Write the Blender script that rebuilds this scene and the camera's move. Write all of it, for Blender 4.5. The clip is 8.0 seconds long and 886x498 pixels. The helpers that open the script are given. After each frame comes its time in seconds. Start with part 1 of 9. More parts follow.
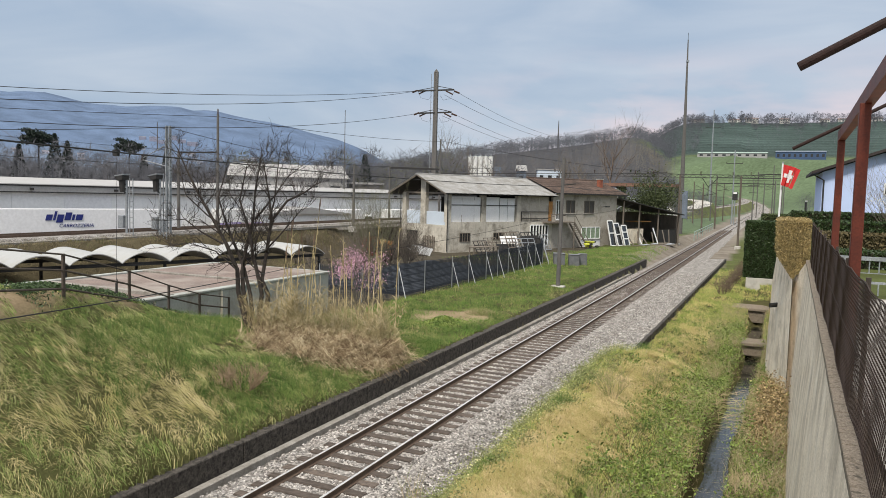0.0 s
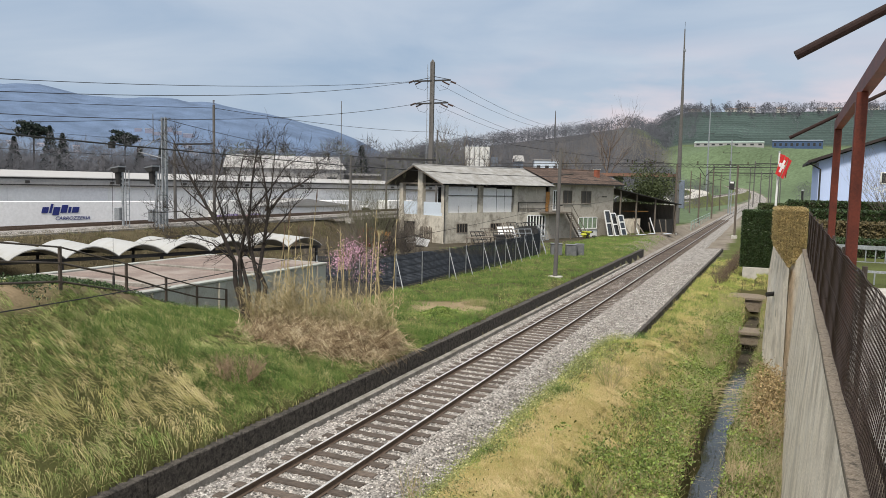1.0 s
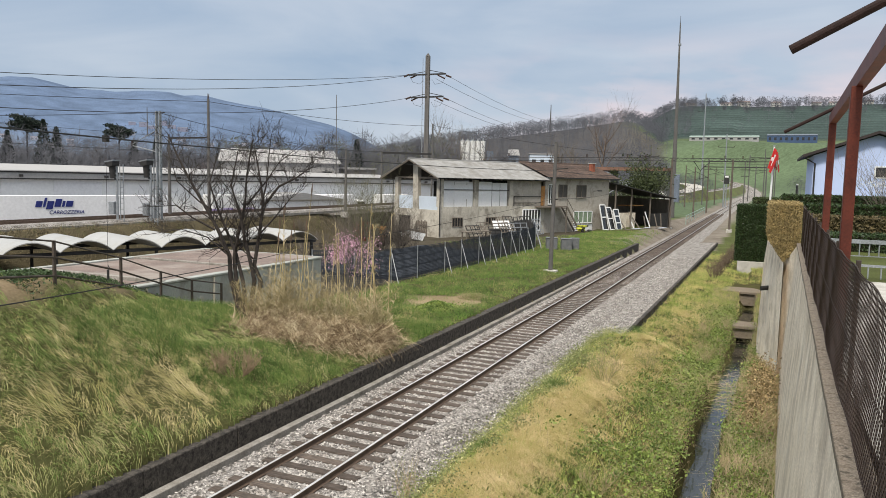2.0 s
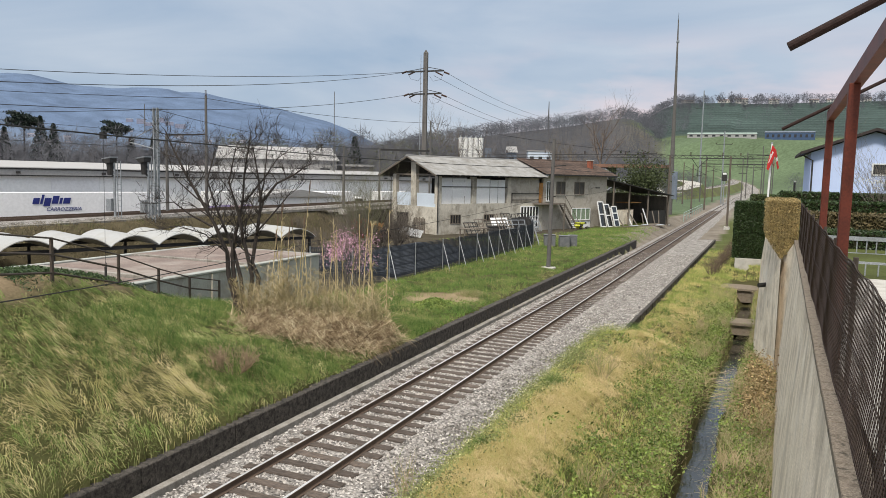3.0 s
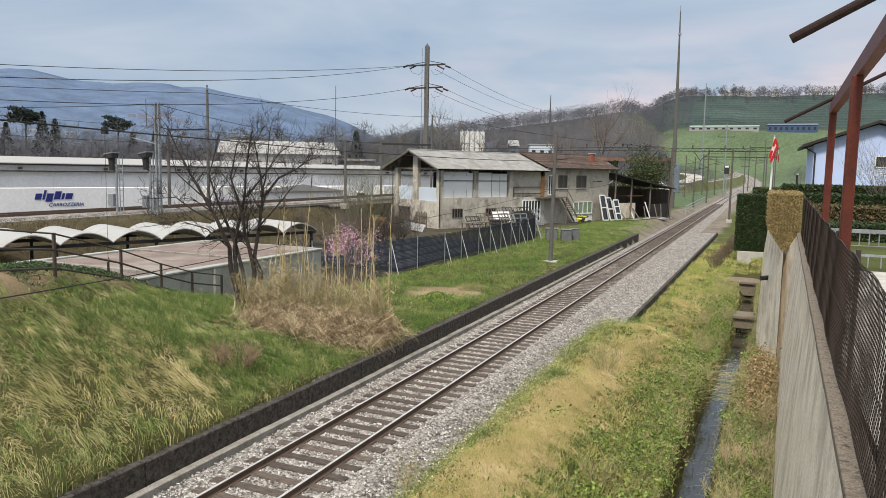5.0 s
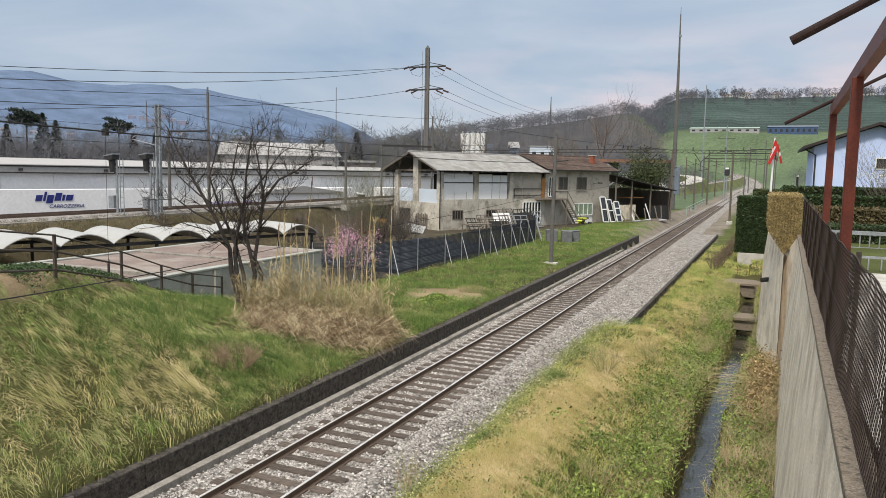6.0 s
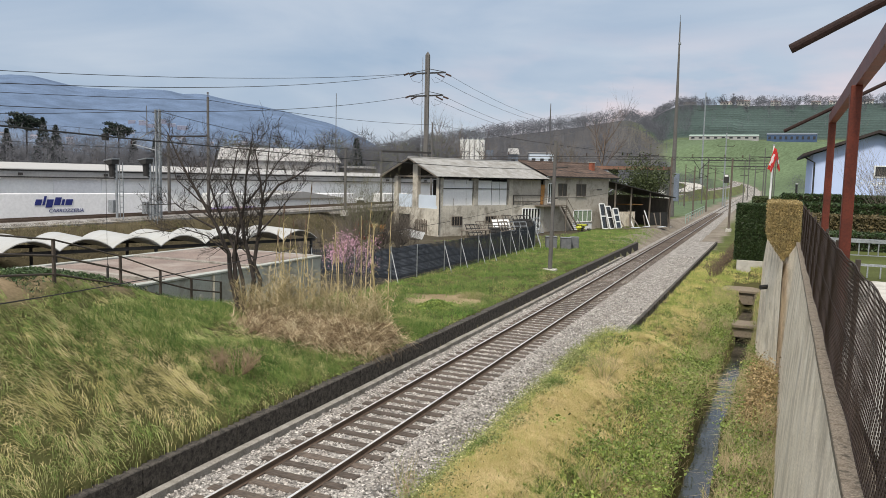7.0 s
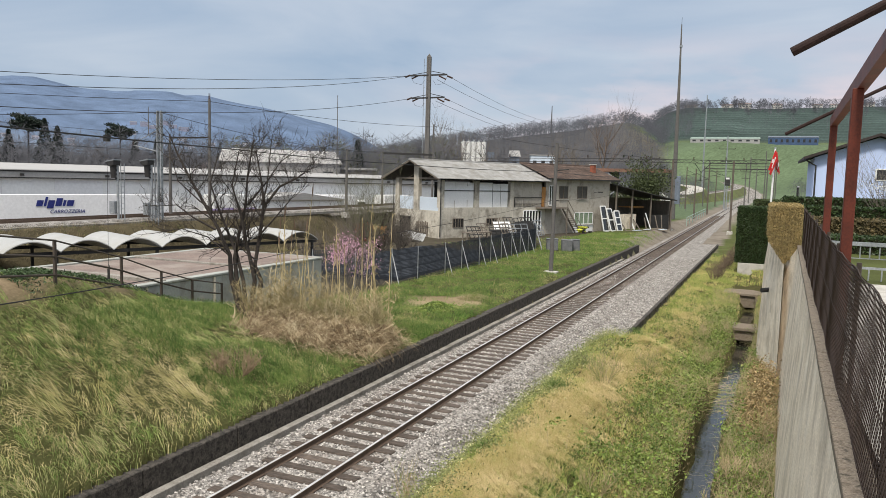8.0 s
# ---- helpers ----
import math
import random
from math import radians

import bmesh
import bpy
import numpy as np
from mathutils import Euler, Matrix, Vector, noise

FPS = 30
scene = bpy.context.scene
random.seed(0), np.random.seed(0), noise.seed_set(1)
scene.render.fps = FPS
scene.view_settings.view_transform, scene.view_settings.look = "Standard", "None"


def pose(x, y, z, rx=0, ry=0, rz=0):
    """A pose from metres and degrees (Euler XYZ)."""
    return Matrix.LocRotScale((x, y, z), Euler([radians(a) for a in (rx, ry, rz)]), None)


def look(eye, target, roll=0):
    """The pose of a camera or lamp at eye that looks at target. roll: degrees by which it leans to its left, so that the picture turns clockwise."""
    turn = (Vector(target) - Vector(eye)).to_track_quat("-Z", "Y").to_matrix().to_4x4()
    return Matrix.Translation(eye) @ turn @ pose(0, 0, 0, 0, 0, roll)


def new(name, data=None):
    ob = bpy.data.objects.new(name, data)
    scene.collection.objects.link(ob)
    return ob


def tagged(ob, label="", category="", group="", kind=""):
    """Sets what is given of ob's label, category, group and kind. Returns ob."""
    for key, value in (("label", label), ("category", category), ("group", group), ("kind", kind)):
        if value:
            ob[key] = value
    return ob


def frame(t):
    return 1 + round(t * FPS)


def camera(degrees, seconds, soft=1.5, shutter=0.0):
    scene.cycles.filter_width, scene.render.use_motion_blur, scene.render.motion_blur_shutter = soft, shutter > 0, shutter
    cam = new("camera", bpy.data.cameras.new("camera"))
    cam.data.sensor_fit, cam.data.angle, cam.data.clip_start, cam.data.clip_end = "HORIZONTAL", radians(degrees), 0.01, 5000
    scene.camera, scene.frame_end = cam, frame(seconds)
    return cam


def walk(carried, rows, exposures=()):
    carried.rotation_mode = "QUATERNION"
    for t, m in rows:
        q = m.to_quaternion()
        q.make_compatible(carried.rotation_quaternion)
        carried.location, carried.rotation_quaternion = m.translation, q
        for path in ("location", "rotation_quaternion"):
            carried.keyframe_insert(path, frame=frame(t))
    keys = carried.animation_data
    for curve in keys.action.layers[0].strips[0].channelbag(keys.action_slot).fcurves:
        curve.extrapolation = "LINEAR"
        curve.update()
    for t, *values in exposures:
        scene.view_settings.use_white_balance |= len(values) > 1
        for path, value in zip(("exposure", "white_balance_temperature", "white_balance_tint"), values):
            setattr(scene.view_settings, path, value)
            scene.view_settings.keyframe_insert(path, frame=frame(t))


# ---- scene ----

# camera: held by hand, turning a little
EYE = (0.0, 0.0, 6.606)
cam = camera(62.55, 8.0, 0.4)
walk(cam, [
    (0.0, look(EYE, (-20.418, 45.484, 2.819), 1.513)),
    (0.5, look(EYE, (-20.330, 45.494, 2.490), 1.340)),
    (1.0, look(EYE, (-20.211, 45.520, 2.196), 1.255)),
    (1.5, look(EYE, (-20.042, 45.571, 1.961), 1.254)),
    (3.0, look(EYE, (-19.759, 45.656, 1.598), 1.297)),
    (3.5, look(EYE, (-19.755, 45.646, 1.487), 1.261)),
    (4.0, look(EYE, (-19.789, 45.612, 1.324), 1.185)),
    (4.5, look(EYE, (-19.830, 45.578, 1.183), 1.106)),
    (6.0, look(EYE, (-19.888, 45.567, 1.303), 1.101)),
    (6.5, look(EYE, (-19.868, 45.601, 1.528), 1.181)),
    (7.0, look(EYE, (-19.866, 45.623, 1.716), 1.342)),
    (7.5, look(EYE, (-19.880, 45.627, 1.813), 1.441)),
    (8.0, look(EYE, (-19.932, 45.608, 1.849), 1.505)),
])
scene.view_settings.exposure = 0.0

# ---- light ----
SUN_EL, SUN_AZ = radians(52), radians(180)   # behind the camera, veiled by cloud


def build_world():
    w = bpy.data.worlds.new("sky")
    scene.world = w
    w.use_nodes = True
    nt = w.node_tree
    nt.nodes.clear()
    N, L = nt.nodes.new, nt.links.new
    out, bg = N("ShaderNodeOutputWorld"), N("ShaderNodeBackground")
    sky = N("ShaderNodeTexSky")
    sky.sky_type, sky.sun_disc = "NISHITA", False
    sky.sun_elevation, sky.sun_rotation = SUN_EL, SUN_AZ
    sky.air_density, sky.dust_density = 1.2, 2.0
    tc = N("ShaderNodeTexCoord")
    sep = N("ShaderNodeSeparateXYZ")
    L(tc.outputs["Generated"], sep.inputs[0])
    # clouds lie flat: stretch the noise sideways towards the horizon
    mp = N("ShaderNodeMapping")
    mp.inputs["Scale"].default_value = (1.0, 1.0, 3.6)
    L(tc.outputs["Generated"], mp.inputs[0])
    n1 = N("ShaderNodeTexNoise")
    n1.inputs["Scale"].default_value, n1.inputs["Detail"].default_value = 2.6, 7
    n1.inputs["Roughness"].default_value = 0.5
    n1.inputs["Distortion"].default_value = 0.5
    L(mp.outputs[0], n1.inputs["Vector"])
    r1 = N("ShaderNodeValToRGB")
    r1.color_ramp.elements[0].position, r1.color_ramp.elements[1].position = 0.36, 0.68
    r1.color_ramp.elements[0].color = (0.33, 0.43, 0.57, 1)
    r1.color_ramp.elements[1].color = (0.53, 0.59, 0.68, 1)
    L(n1.outputs["Fac"], r1.inputs[0])
    # warm cloud bank low over the hills
    n2 = N("ShaderNodeTexNoise")
    n2.inputs["Scale"].default_value, n2.inputs["Detail"].default_value = 5.0, 6
    L(mp.outputs[0], n2.inputs["Vector"])
    low = N("ShaderNodeMapRange")
    low.inputs["From Min"].default_value, low.inputs["From Max"].default_value = 0.20, 0.09
    L(sep.outputs["Z"], low.inputs["Value"])
    fwd = N("ShaderNodeMapRange")
    fwd.inputs["From Min"].default_value, fwd.inputs["From Max"].default_value = -0.52, -0.22
    L(sep.outputs["X"], fwd.inputs["Value"])
    m1 = N("ShaderNodeMath"); m1.operation = "MULTIPLY"
    L(low.outputs[0], m1.inputs[0]); L(fwd.outputs[0], m1.inputs[1])
    r2 = N("ShaderNodeMapRange")
    r2.inputs["From Min"].default_value, r2.inputs["From Max"].default_value = 0.42, 0.62
    L(n2.outputs["Fac"], r2.inputs["Value"])
    m2 = N("ShaderNodeMath"); m2.operation = "MULTIPLY"
    L(m1.outputs[0], m2.inputs[0]); L(r2.outputs[0], m2.inputs[1])
    mix = N("ShaderNodeMixRGB")
    mix.inputs["Color2"].default_value = (0.74, 0.63, 0.67, 1)
    L(m2.outputs[0], mix.inputs["Fac"]); L(r1.outputs[0], mix.inputs["Color1"])
    # thin veil of clear sky light
    add = N("ShaderNodeMixRGB"); add.blend_type = "ADD"
    add.inputs["Fac"].default_value = 0.012
    L(mix.outputs[0], add.inputs["Color1"]); L(sky.outputs[0], add.inputs["Color2"])
    # an overcast sky is brighter and whiter towards the zenith
    zen = N("ShaderNodeMapRange")
    zen.interpolation_type = "SMOOTHSTEP"
    zen.inputs["From Min"].default_value, zen.inputs["From Max"].default_value = 0.22, 0.85
    L(sep.outputs["Z"], zen.inputs["Value"])
    top = N("ShaderNodeMixRGB")
    top.inputs["Color2"].default_value = (1.20, 1.20, 1.19, 1)
    L(zen.outputs[0], top.inputs["Fac"]); L(add.outputs[0], top.inputs["Color1"])
    L(top.outputs[0], bg.inputs["Color"])
    bg.inputs["Strength"].default_value = 1.0
    L(bg.outputs[0], out.inputs[0])


build_world()
sun = new("sun", bpy.data.lights.new("sun", "SUN"))
sun.data.energy, sun.data.angle, sun.data.color = 3.45, radians(10), (1.0, 0.93, 0.82)
sun.matrix_world = look((0, 0, 0), (math.sin(SUN_AZ) * -1, math.cos(SUN_AZ) * -1, -math.tan(SUN_EL)))


# ---- materials ----
def material(name, color, color2=None, rough=0.8, scale=4.0, fine=60.0, bump=0.3, metal=0.0, spread=0.25,
             island=0.0, stain=None, stain_scale=0.8, depth=0.01, spec=0.4, objrand=0.0, stretch=(1, 1, 1)):
    """Two scales of colour variation, optional stains, bump."""
    m = bpy.data.materials.new(name)
    m.use_nodes = True
    nt = m.node_tree
    N, L = nt.nodes.new, nt.links.new
    bs = nt.nodes["Principled BSDF"]
    bs.inputs["Roughness"].default_value, bs.inputs["Metallic"].default_value = rough, metal
    bs.inputs["Specular IOR Level"].default_value = spec
    geo = N("ShaderNodeNewGeometry")
    mp = N("ShaderNodeMapping")
    mp.inputs["Scale"].default_value = stretch
    L(geo.outputs["Position"], mp.inputs[0])
    a, b = N("ShaderNodeTexNoise"), N("ShaderNodeTexNoise")
    for n, s, d in ((a, scale, 5), (b, fine, 3)):
        n.inputs["Scale"].default_value, n.inputs["Detail"].default_value = s, d
        L(mp.outputs[0], n.inputs["Vector"])
    c2 = color2 or tuple(v * (1 - spread) for v in color)
    r = N("ShaderNodeValToRGB")
    r.color_ramp.elements[0].position, r.color_ramp.elements[1].position = 0.35, 0.65
    r.color_ramp.elements[0].color, r.color_ramp.elements[1].color = (*c2, 1), (*color, 1)
    L(a.outputs["Fac"], r.inputs[0])
    h = N("ShaderNodeMapRange")
    h.inputs["From Min"].default_value, h.inputs["From Max"].default_value = 0.3, 0.7
    h.inputs["To Min"].default_value, h.inputs["To Max"].default_value = 1 - spread, 1 + spread
    L(b.outputs["Fac"], h.inputs["Value"])
    mul = N("ShaderNodeMixRGB"); mul.blend_type = "MULTIPLY"; mul.inputs["Fac"].default_value = 1
    L(r.outputs[0], mul.inputs["Color1"]); L(h.outputs[0], mul.inputs["Color2"])
    col = mul.outputs[0]
    if stain:
        s = N("ShaderNodeTexNoise")
        s.inputs["Scale"].default_value, s.inputs["Detail"].default_value = stain_scale, 8
        s.inputs["Roughness"].default_value = 0.65
        L(mp.outputs[0], s.inputs["Vector"])
        sr = N("ShaderNodeMapRange")
        sr.inputs["From Min"].default_value, sr.inputs["From Max"].default_value = 0.48, 0.66
        L(s.outputs["Fac"], sr.inputs["Value"])
        mx = N("ShaderNodeMixRGB")
        mx.inputs["Color2"].default_value = (*stain, 1)
        L(sr.outputs[0], mx.inputs["Fac"]); L(col, mx.inputs["Color1"])
        col = mx.outputs[0]
    for on, node, sock, amt in ((island, geo, "Random Per Island", island), (objrand, N("ShaderNodeObjectInfo"), "Random", objrand)):
        if on:
            v = N("ShaderNodeMapRange")
            v.inputs["To Min"].default_value, v.inputs["To Max"].default_value = 1 - amt, 1 + amt
            L(node.outputs[sock], v.inputs["Value"])
            k = N("ShaderNodeMixRGB"); k.blend_type = "MULTIPLY"; k.inputs["Fac"].default_value = 1
            L(col, k.inputs["Color1"]); L(v.outputs[0], k.inputs["Color2"])
            col = k.outputs[0]
    L(col, bs.inputs["Base Color"])
    if bump:
        bp = N("ShaderNodeBump")
        bp.inputs["Strength"].default_value, bp.inputs["Distance"].default_value = bump, depth
        L(b.outputs["Fac"], bp.inputs["Height"])
        L(bp.outputs[0], bs.inputs["Normal"])
    return m


def streak(m, color, stretch, low, high):
    """Water marks drawn out along one axis."""
    nt = m.node_tree
    N, L = nt.nodes.new, nt.links.new
    bs = nt.nodes["Principled BSDF"]
    base = bs.inputs["Base Color"].links[0].from_socket
    geo, mp, n, r, mx = N("ShaderNodeNewGeometry"), N("ShaderNodeMapping"), N("ShaderNodeTexNoise"), N("ShaderNodeMapRange"), N("ShaderNodeMixRGB")
    mp.inputs["Scale"].default_value = stretch
    n.inputs["Scale"].default_value, n.inputs["Detail"].default_value, n.inputs["Roughness"].default_value = 1.0, 7, 0.6
    r.inputs["From Min"].default_value, r.inputs["From Max"].default_value = low, high
    r.inputs["To Max"].default_value = 0.62
    mx.inputs["Color2"].default_value = (*color, 1)
    L(geo.outputs["Position"], mp.inputs[0]); L(mp.outputs[0], n.inputs["Vector"]); L(n.outputs["Fac"], r.inputs["Value"])
    L(r.outputs[0], mx.inputs["Fac"]); L(base, mx.inputs["Color1"]); L(mx.outputs[0], bs.inputs["Base Color"])


def soften(m, keep, lean=(0.0, -0.25, 0.95)):
    """Thin twigs and blades are shaded as one soft mass: their normals are drawn towards one direction."""
    nt = m.node_tree
    N, L = nt.nodes.new, nt.links.new
    geo, sc, ad, no = N("ShaderNodeNewGeometry"), N("ShaderNodeVectorMath"), N("ShaderNodeVectorMath"), N("ShaderNodeVectorMath")
    sc.operation, ad.operation, no.operation = "SCALE", "ADD", "NORMALIZE"
    sc.inputs["Scale"].default_value = keep
    ad.inputs[1].default_value = lean
    L(geo.outputs["Normal"], sc.inputs[0]); L(sc.outputs[0], ad.inputs[0]); L(ad.outputs[0], no.inputs[0])
    L(no.outputs[0], nt.nodes["Principled BSDF"].inputs["Normal"])
    return m


def blade_material(name, fresh, dry, tip, scale=0.35):
    """Grass and leaves: patches of fresh and dry, each blade its own tone."""
    m = material(name, fresh, rough=0.75, bump=0, spec=0.15)
    nt = m.node_tree
    N, L = nt.nodes.new, nt.links.new
    bs = nt.nodes["Principled BSDF"]
    geo = N("ShaderNodeNewGeometry")
    n = N("ShaderNodeTexNoise")
    n.inputs["Scale"].default_value, n.inputs["Detail"].default_value = scale, 6
    n.inputs["Roughness"].default_value = 0.62
    L(geo.outputs["Position"], n.inputs["Vector"])
    ad = N("ShaderNodeMath"); ad.operation = "MULTIPLY_ADD"
    ad.inputs[1].default_value, ad.inputs[2].default_value = 0.36, -0.18
    L(geo.outputs["Random Per Island"], ad.inputs[0])
    sm = N("ShaderNodeMath"); sm.operation = "ADD"
    L(ad.outputs[0], sm.inputs[0]); L(n.outputs["Fac"], sm.inputs[1])
    r = N("ShaderNodeValToRGB")
    e = r.color_ramp.elements
    e[0].position, e[0].color = 0.42, (*fresh, 1)
    e[1].position, e[1].color = 0.56, (*dry, 1)
    k = e.new(0.72); k.color = (*tip, 1)
    L(sm.outputs[0], r.inputs[0])
    L(r.outputs[0], bs.inputs["Base Color"])
    return soften(m, 0.75)


def ground_material():
    """Turf with dry patches; the far slopes show rows of vines and meadow."""
    m = material("turf", (1.15, 1.15, 1.1), (0.80, 0.78, 0.74), rough=0.95, scale=0.5, fine=14, bump=0.5, depth=0.05, spread=0.18, spec=0.1)
    nt = m.node_tree
    bs = nt.nodes["Principled BSDF"]
    tint = bs.inputs["Base Color"].links[0].from_socket
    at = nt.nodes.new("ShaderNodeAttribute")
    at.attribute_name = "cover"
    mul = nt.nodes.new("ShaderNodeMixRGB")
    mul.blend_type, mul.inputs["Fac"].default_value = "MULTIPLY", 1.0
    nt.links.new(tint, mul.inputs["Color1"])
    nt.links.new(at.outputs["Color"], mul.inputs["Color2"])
    # woods and clearings on the far slopes
    big = nt.nodes.new("ShaderNodeTexNoise")
    big.inputs["Scale"].default_value, big.inputs["Detail"].default_value = 0.011, 7
    big.inputs["Roughness"].default_value = 0.65
    geo = nt.nodes.new("ShaderNodeNewGeometry")
    nt.links.new(geo.outputs["Position"], big.inputs["Vector"])
    rg = nt.nodes.new("ShaderNodeMapRange")
    rg.inputs["From Min"].default_value, rg.inputs["From Max"].default_value = 0.3, 0.7
    rg.inputs["To Min"].default_value, rg.inputs["To Max"].default_value = 0.72, 1.28
    nt.links.new(big.outputs["Fac"], rg.inputs["Value"])
    mul2 = nt.nodes.new("ShaderNodeMixRGB")
    mul2.blend_type, mul2.inputs["Fac"].default_value = "MULTIPLY", 1.0
    nt.links.new(mul.outputs[0], mul2.inputs["Color1"])
    nt.links.new(rg.outputs[0], mul2.inputs["Color2"])
    nt.links.new(mul2.outputs[0], bs.inputs["Base Color"])
    return m


M = {}
M["turf"] = ground_material()
M["ballast"] = material("ballast_bed", (0.33, 0.31, 0.29), (0.155, 0.14, 0.125), rough=0.95, scale=3, fine=13, bump=1.0, depth=0.05, spread=0.75)
M["stone"] = material("ballast_stone", (0.42, 0.40, 0.38), (0.27, 0.245, 0.225), rough=0.9, scale=2, fine=40, bump=0.2, island=0.75)
M["rail_side"] = material("rusty_rail_side", (0.12, 0.082, 0.06), rough=0.8, scale=6, fine=50, bump=0.2)
M["rail_top"] = material("polished_rail", (0.80, 0.79, 0.78), rough=0.35, metal=0.55, scale=3, fine=30, bump=0.02)
M["sleeper"] = material("weathered_sleeper", (0.13, 0.102, 0.084), (0.062, 0.05, 0.042), rough=0.9, scale=5, fine=40, bump=0.5, objrand=0.25, stretch=(1, 5, 1))
M["ledge"] = material("grey_ledge_concrete", (0.33, 0.31, 0.28), (0.24, 0.22, 0.195), rough=0.95, scale=3, fine=30, bump=0.4, stain=(0.17, 0.155, 0.13), stain_scale=2)
M["kerb"] = material("dark_stained_concrete", (0.088, 0.077, 0.066), (0.045, 0.040, 0.035), rough=0.95, scale=6, fine=28, bump=0.7, spread=0.40, stain=(0.013, 0.012, 0.011), stain_scale=8)
M["concrete"] = material("weathered_concrete", (0.86, 0.765, 0.63), (0.72, 0.63, 0.50), rough=0.92, scale=2.6, fine=38, bump=0.7, spread=0.24,
                         stain=(0.54, 0.46, 0.36), stain_scale=1.4, stretch=(1.0, 1.0, 0.75))
streak(M["concrete"], (0.92, 0.86, 0.75), (1.6, 1.6, 0.9), 0.50, 0.70)
streak(M["concrete"], (0.30, 0.25, 0.19), (1.1, 1.1, 0.35), 0.50, 0.74)
streak(M["concrete"], (0.12, 0.10, 0.08), (6.0, 6.0, 1.5), 0.62, 0.70)
M["concrete_light"] = material("light_concrete", (0.50, 0.48, 0.44), rough=0.9, scale=2, fine=40, bump=0.3, spread=0.15, stain=(0.33, 0.31, 0.27), stain_scale=1.5)
M["coping"] = material("mossy_coping", (0.36, 0.30, 0.235), (0.15, 0.12, 0.09), rough=0.95, scale=9, fine=55, bump=0.9, depth=0.02, spread=0.4, stain=(0.07, 0.058, 0.042), stain_scale=9)
M["white_metal"] = material("white_cladding", (0.86, 0.86, 0.86), rough=0.5, scale=0.4, fine=4, bump=0.0, spread=0.05)
M["pale_metal"] = material("pale_grey_cladding", (0.84, 0.84, 0.86), rough=0.5, scale=0.4, fine=4, bump=0.0, spread=0.06)
M["roof_grey"] = material("grey_roof_sheet", (0.33, 0.325, 0.32), rough=0.6, scale=0.5, fine=5, bump=0.1, spread=0.10)
M["fibre"] = material("fibre_cement_sheet", (0.31, 0.31, 0.305), (0.23, 0.228, 0.222), rough=0.85, scale=1.0, fine=12, bump=0.1, spread=0.14, stain=(0.19, 0.18, 0.165), stain_scale=0.8)
M["render"] = material("stained_render", (0.60, 0.56, 0.48), (0.47, 0.435, 0.37), rough=0.95, scale=0.7, fine=10, bump=0.2, spread=0.12, stain=(0.24, 0.215, 0.175), stain_scale=0.8)
streak(M["render"], (0.20, 0.18, 0.15), (2.2, 2.2, 0.5), 0.55, 0.75)
M["tile"] = material("brown_roof_tile", (0.112, 0.076, 0.060), (0.062, 0.045, 0.038), rough=0.9, scale=1.5, fine=12, bump=0.3, objrand=0.2, island=0.2)
# near-black that paints the shade inside openings
M["dark"] = material("interior_shade", (0.02, 0.019, 0.018), rough=0.9, bump=0.0)
M["wood_old"] = material("grey_old_wood", (0.20, 0.17, 0.14), rough=0.9, scale=3, fine=30, bump=0.3, stretch=(1, 1, 0.2))
M["wood_orange"] = material("orange_varnished_wood", (0.42, 0.20, 0.055), rough=0.6, scale=3, fine=30, bump=0.2)
M["pole_concrete"] = material("grey_pole", (0.125, 0.118, 0.112), rough=0.8, scale=2, fine=30, bump=0.2, spread=0.18)
M["galv"] = material("galvanised_steel", (0.40, 0.42, 0.44), rough=0.5, metal=0.6, scale=3, fine=30, bump=0.05)
M["dark_steel"] = material("dark_steel", (0.045, 0.043, 0.042), rough=0.6, metal=0.3, scale=4, fine=40, bump=0.1)
M["rust"] = material("rust_red_paint", (0.145, 0.028, 0.013), (0.095, 0.019, 0.009), rough=0.55, scale=3, fine=45, bump=0.15, spread=0.2)
M["brown_tube"] = material("dark_brown_tube", (0.032, 0.017, 0.015), rough=0.7, spec=0.2, scale=5, fine=50, bump=0.1)
M["lilac"] = material("pale_blue_plaster", (0.50, 0.60, 0.86), rough=0.9, scale=0.5, fine=20, bump=0.1, spread=0.05)
M["beech_core"] = material("dry_twigs", (0.17, 0.125, 0.055), rough=1.0, bump=0.6, scale=6, fine=40, spread=0.4)
# near-black colour for the shade deep in a hedge
M["hedge_core"] = material("hedge_inner_shade", (0.03, 0.028, 0.014), rough=1.0, bump=0)
M["water"] = material("ditch_water", (0.03, 0.03, 0.024), rough=0.04, scale=3, fine=7, bump=0.25, depth=0.012, spec=0.8)
M["asphalt"] = material("old_asphalt", (0.10, 0.095, 0.09), rough=0.95, scale=0.5, fine=20, bump=0.2)
M["rubber_roof"] = material("brown_roof_felt", (0.23, 0.175, 0.15), (0.175, 0.135, 0.118), rough=0.9, scale=0.8, fine=14, bump=0.1, stain=(0.30, 0.26, 0.23), stain_scale=0.5)
M["green_grey"] = material("green_grey_render", (0.40, 0.42, 0.395), (0.34, 0.35, 0.325), rough=0.92, scale=0.9, fine=14, bump=0.2, spread=0.1, stain=(0.26, 0.25, 0.22), stain_scale=1.0)
M["bark"] = material("bark", (0.056, 0.045, 0.039), (0.033, 0.028, 0.025), rough=0.95, scale=8, fine=50, bump=0.5)
# mountain woods with the blue of distance haze in the base colour
M["far_blue"] = material("hazed_wooded_mountain", (0.105, 0.165, 0.27), (0.075, 0.125, 0.215), rough=1, scale=0.006, fine=0.05, bump=0, spread=0.14, spec=0)


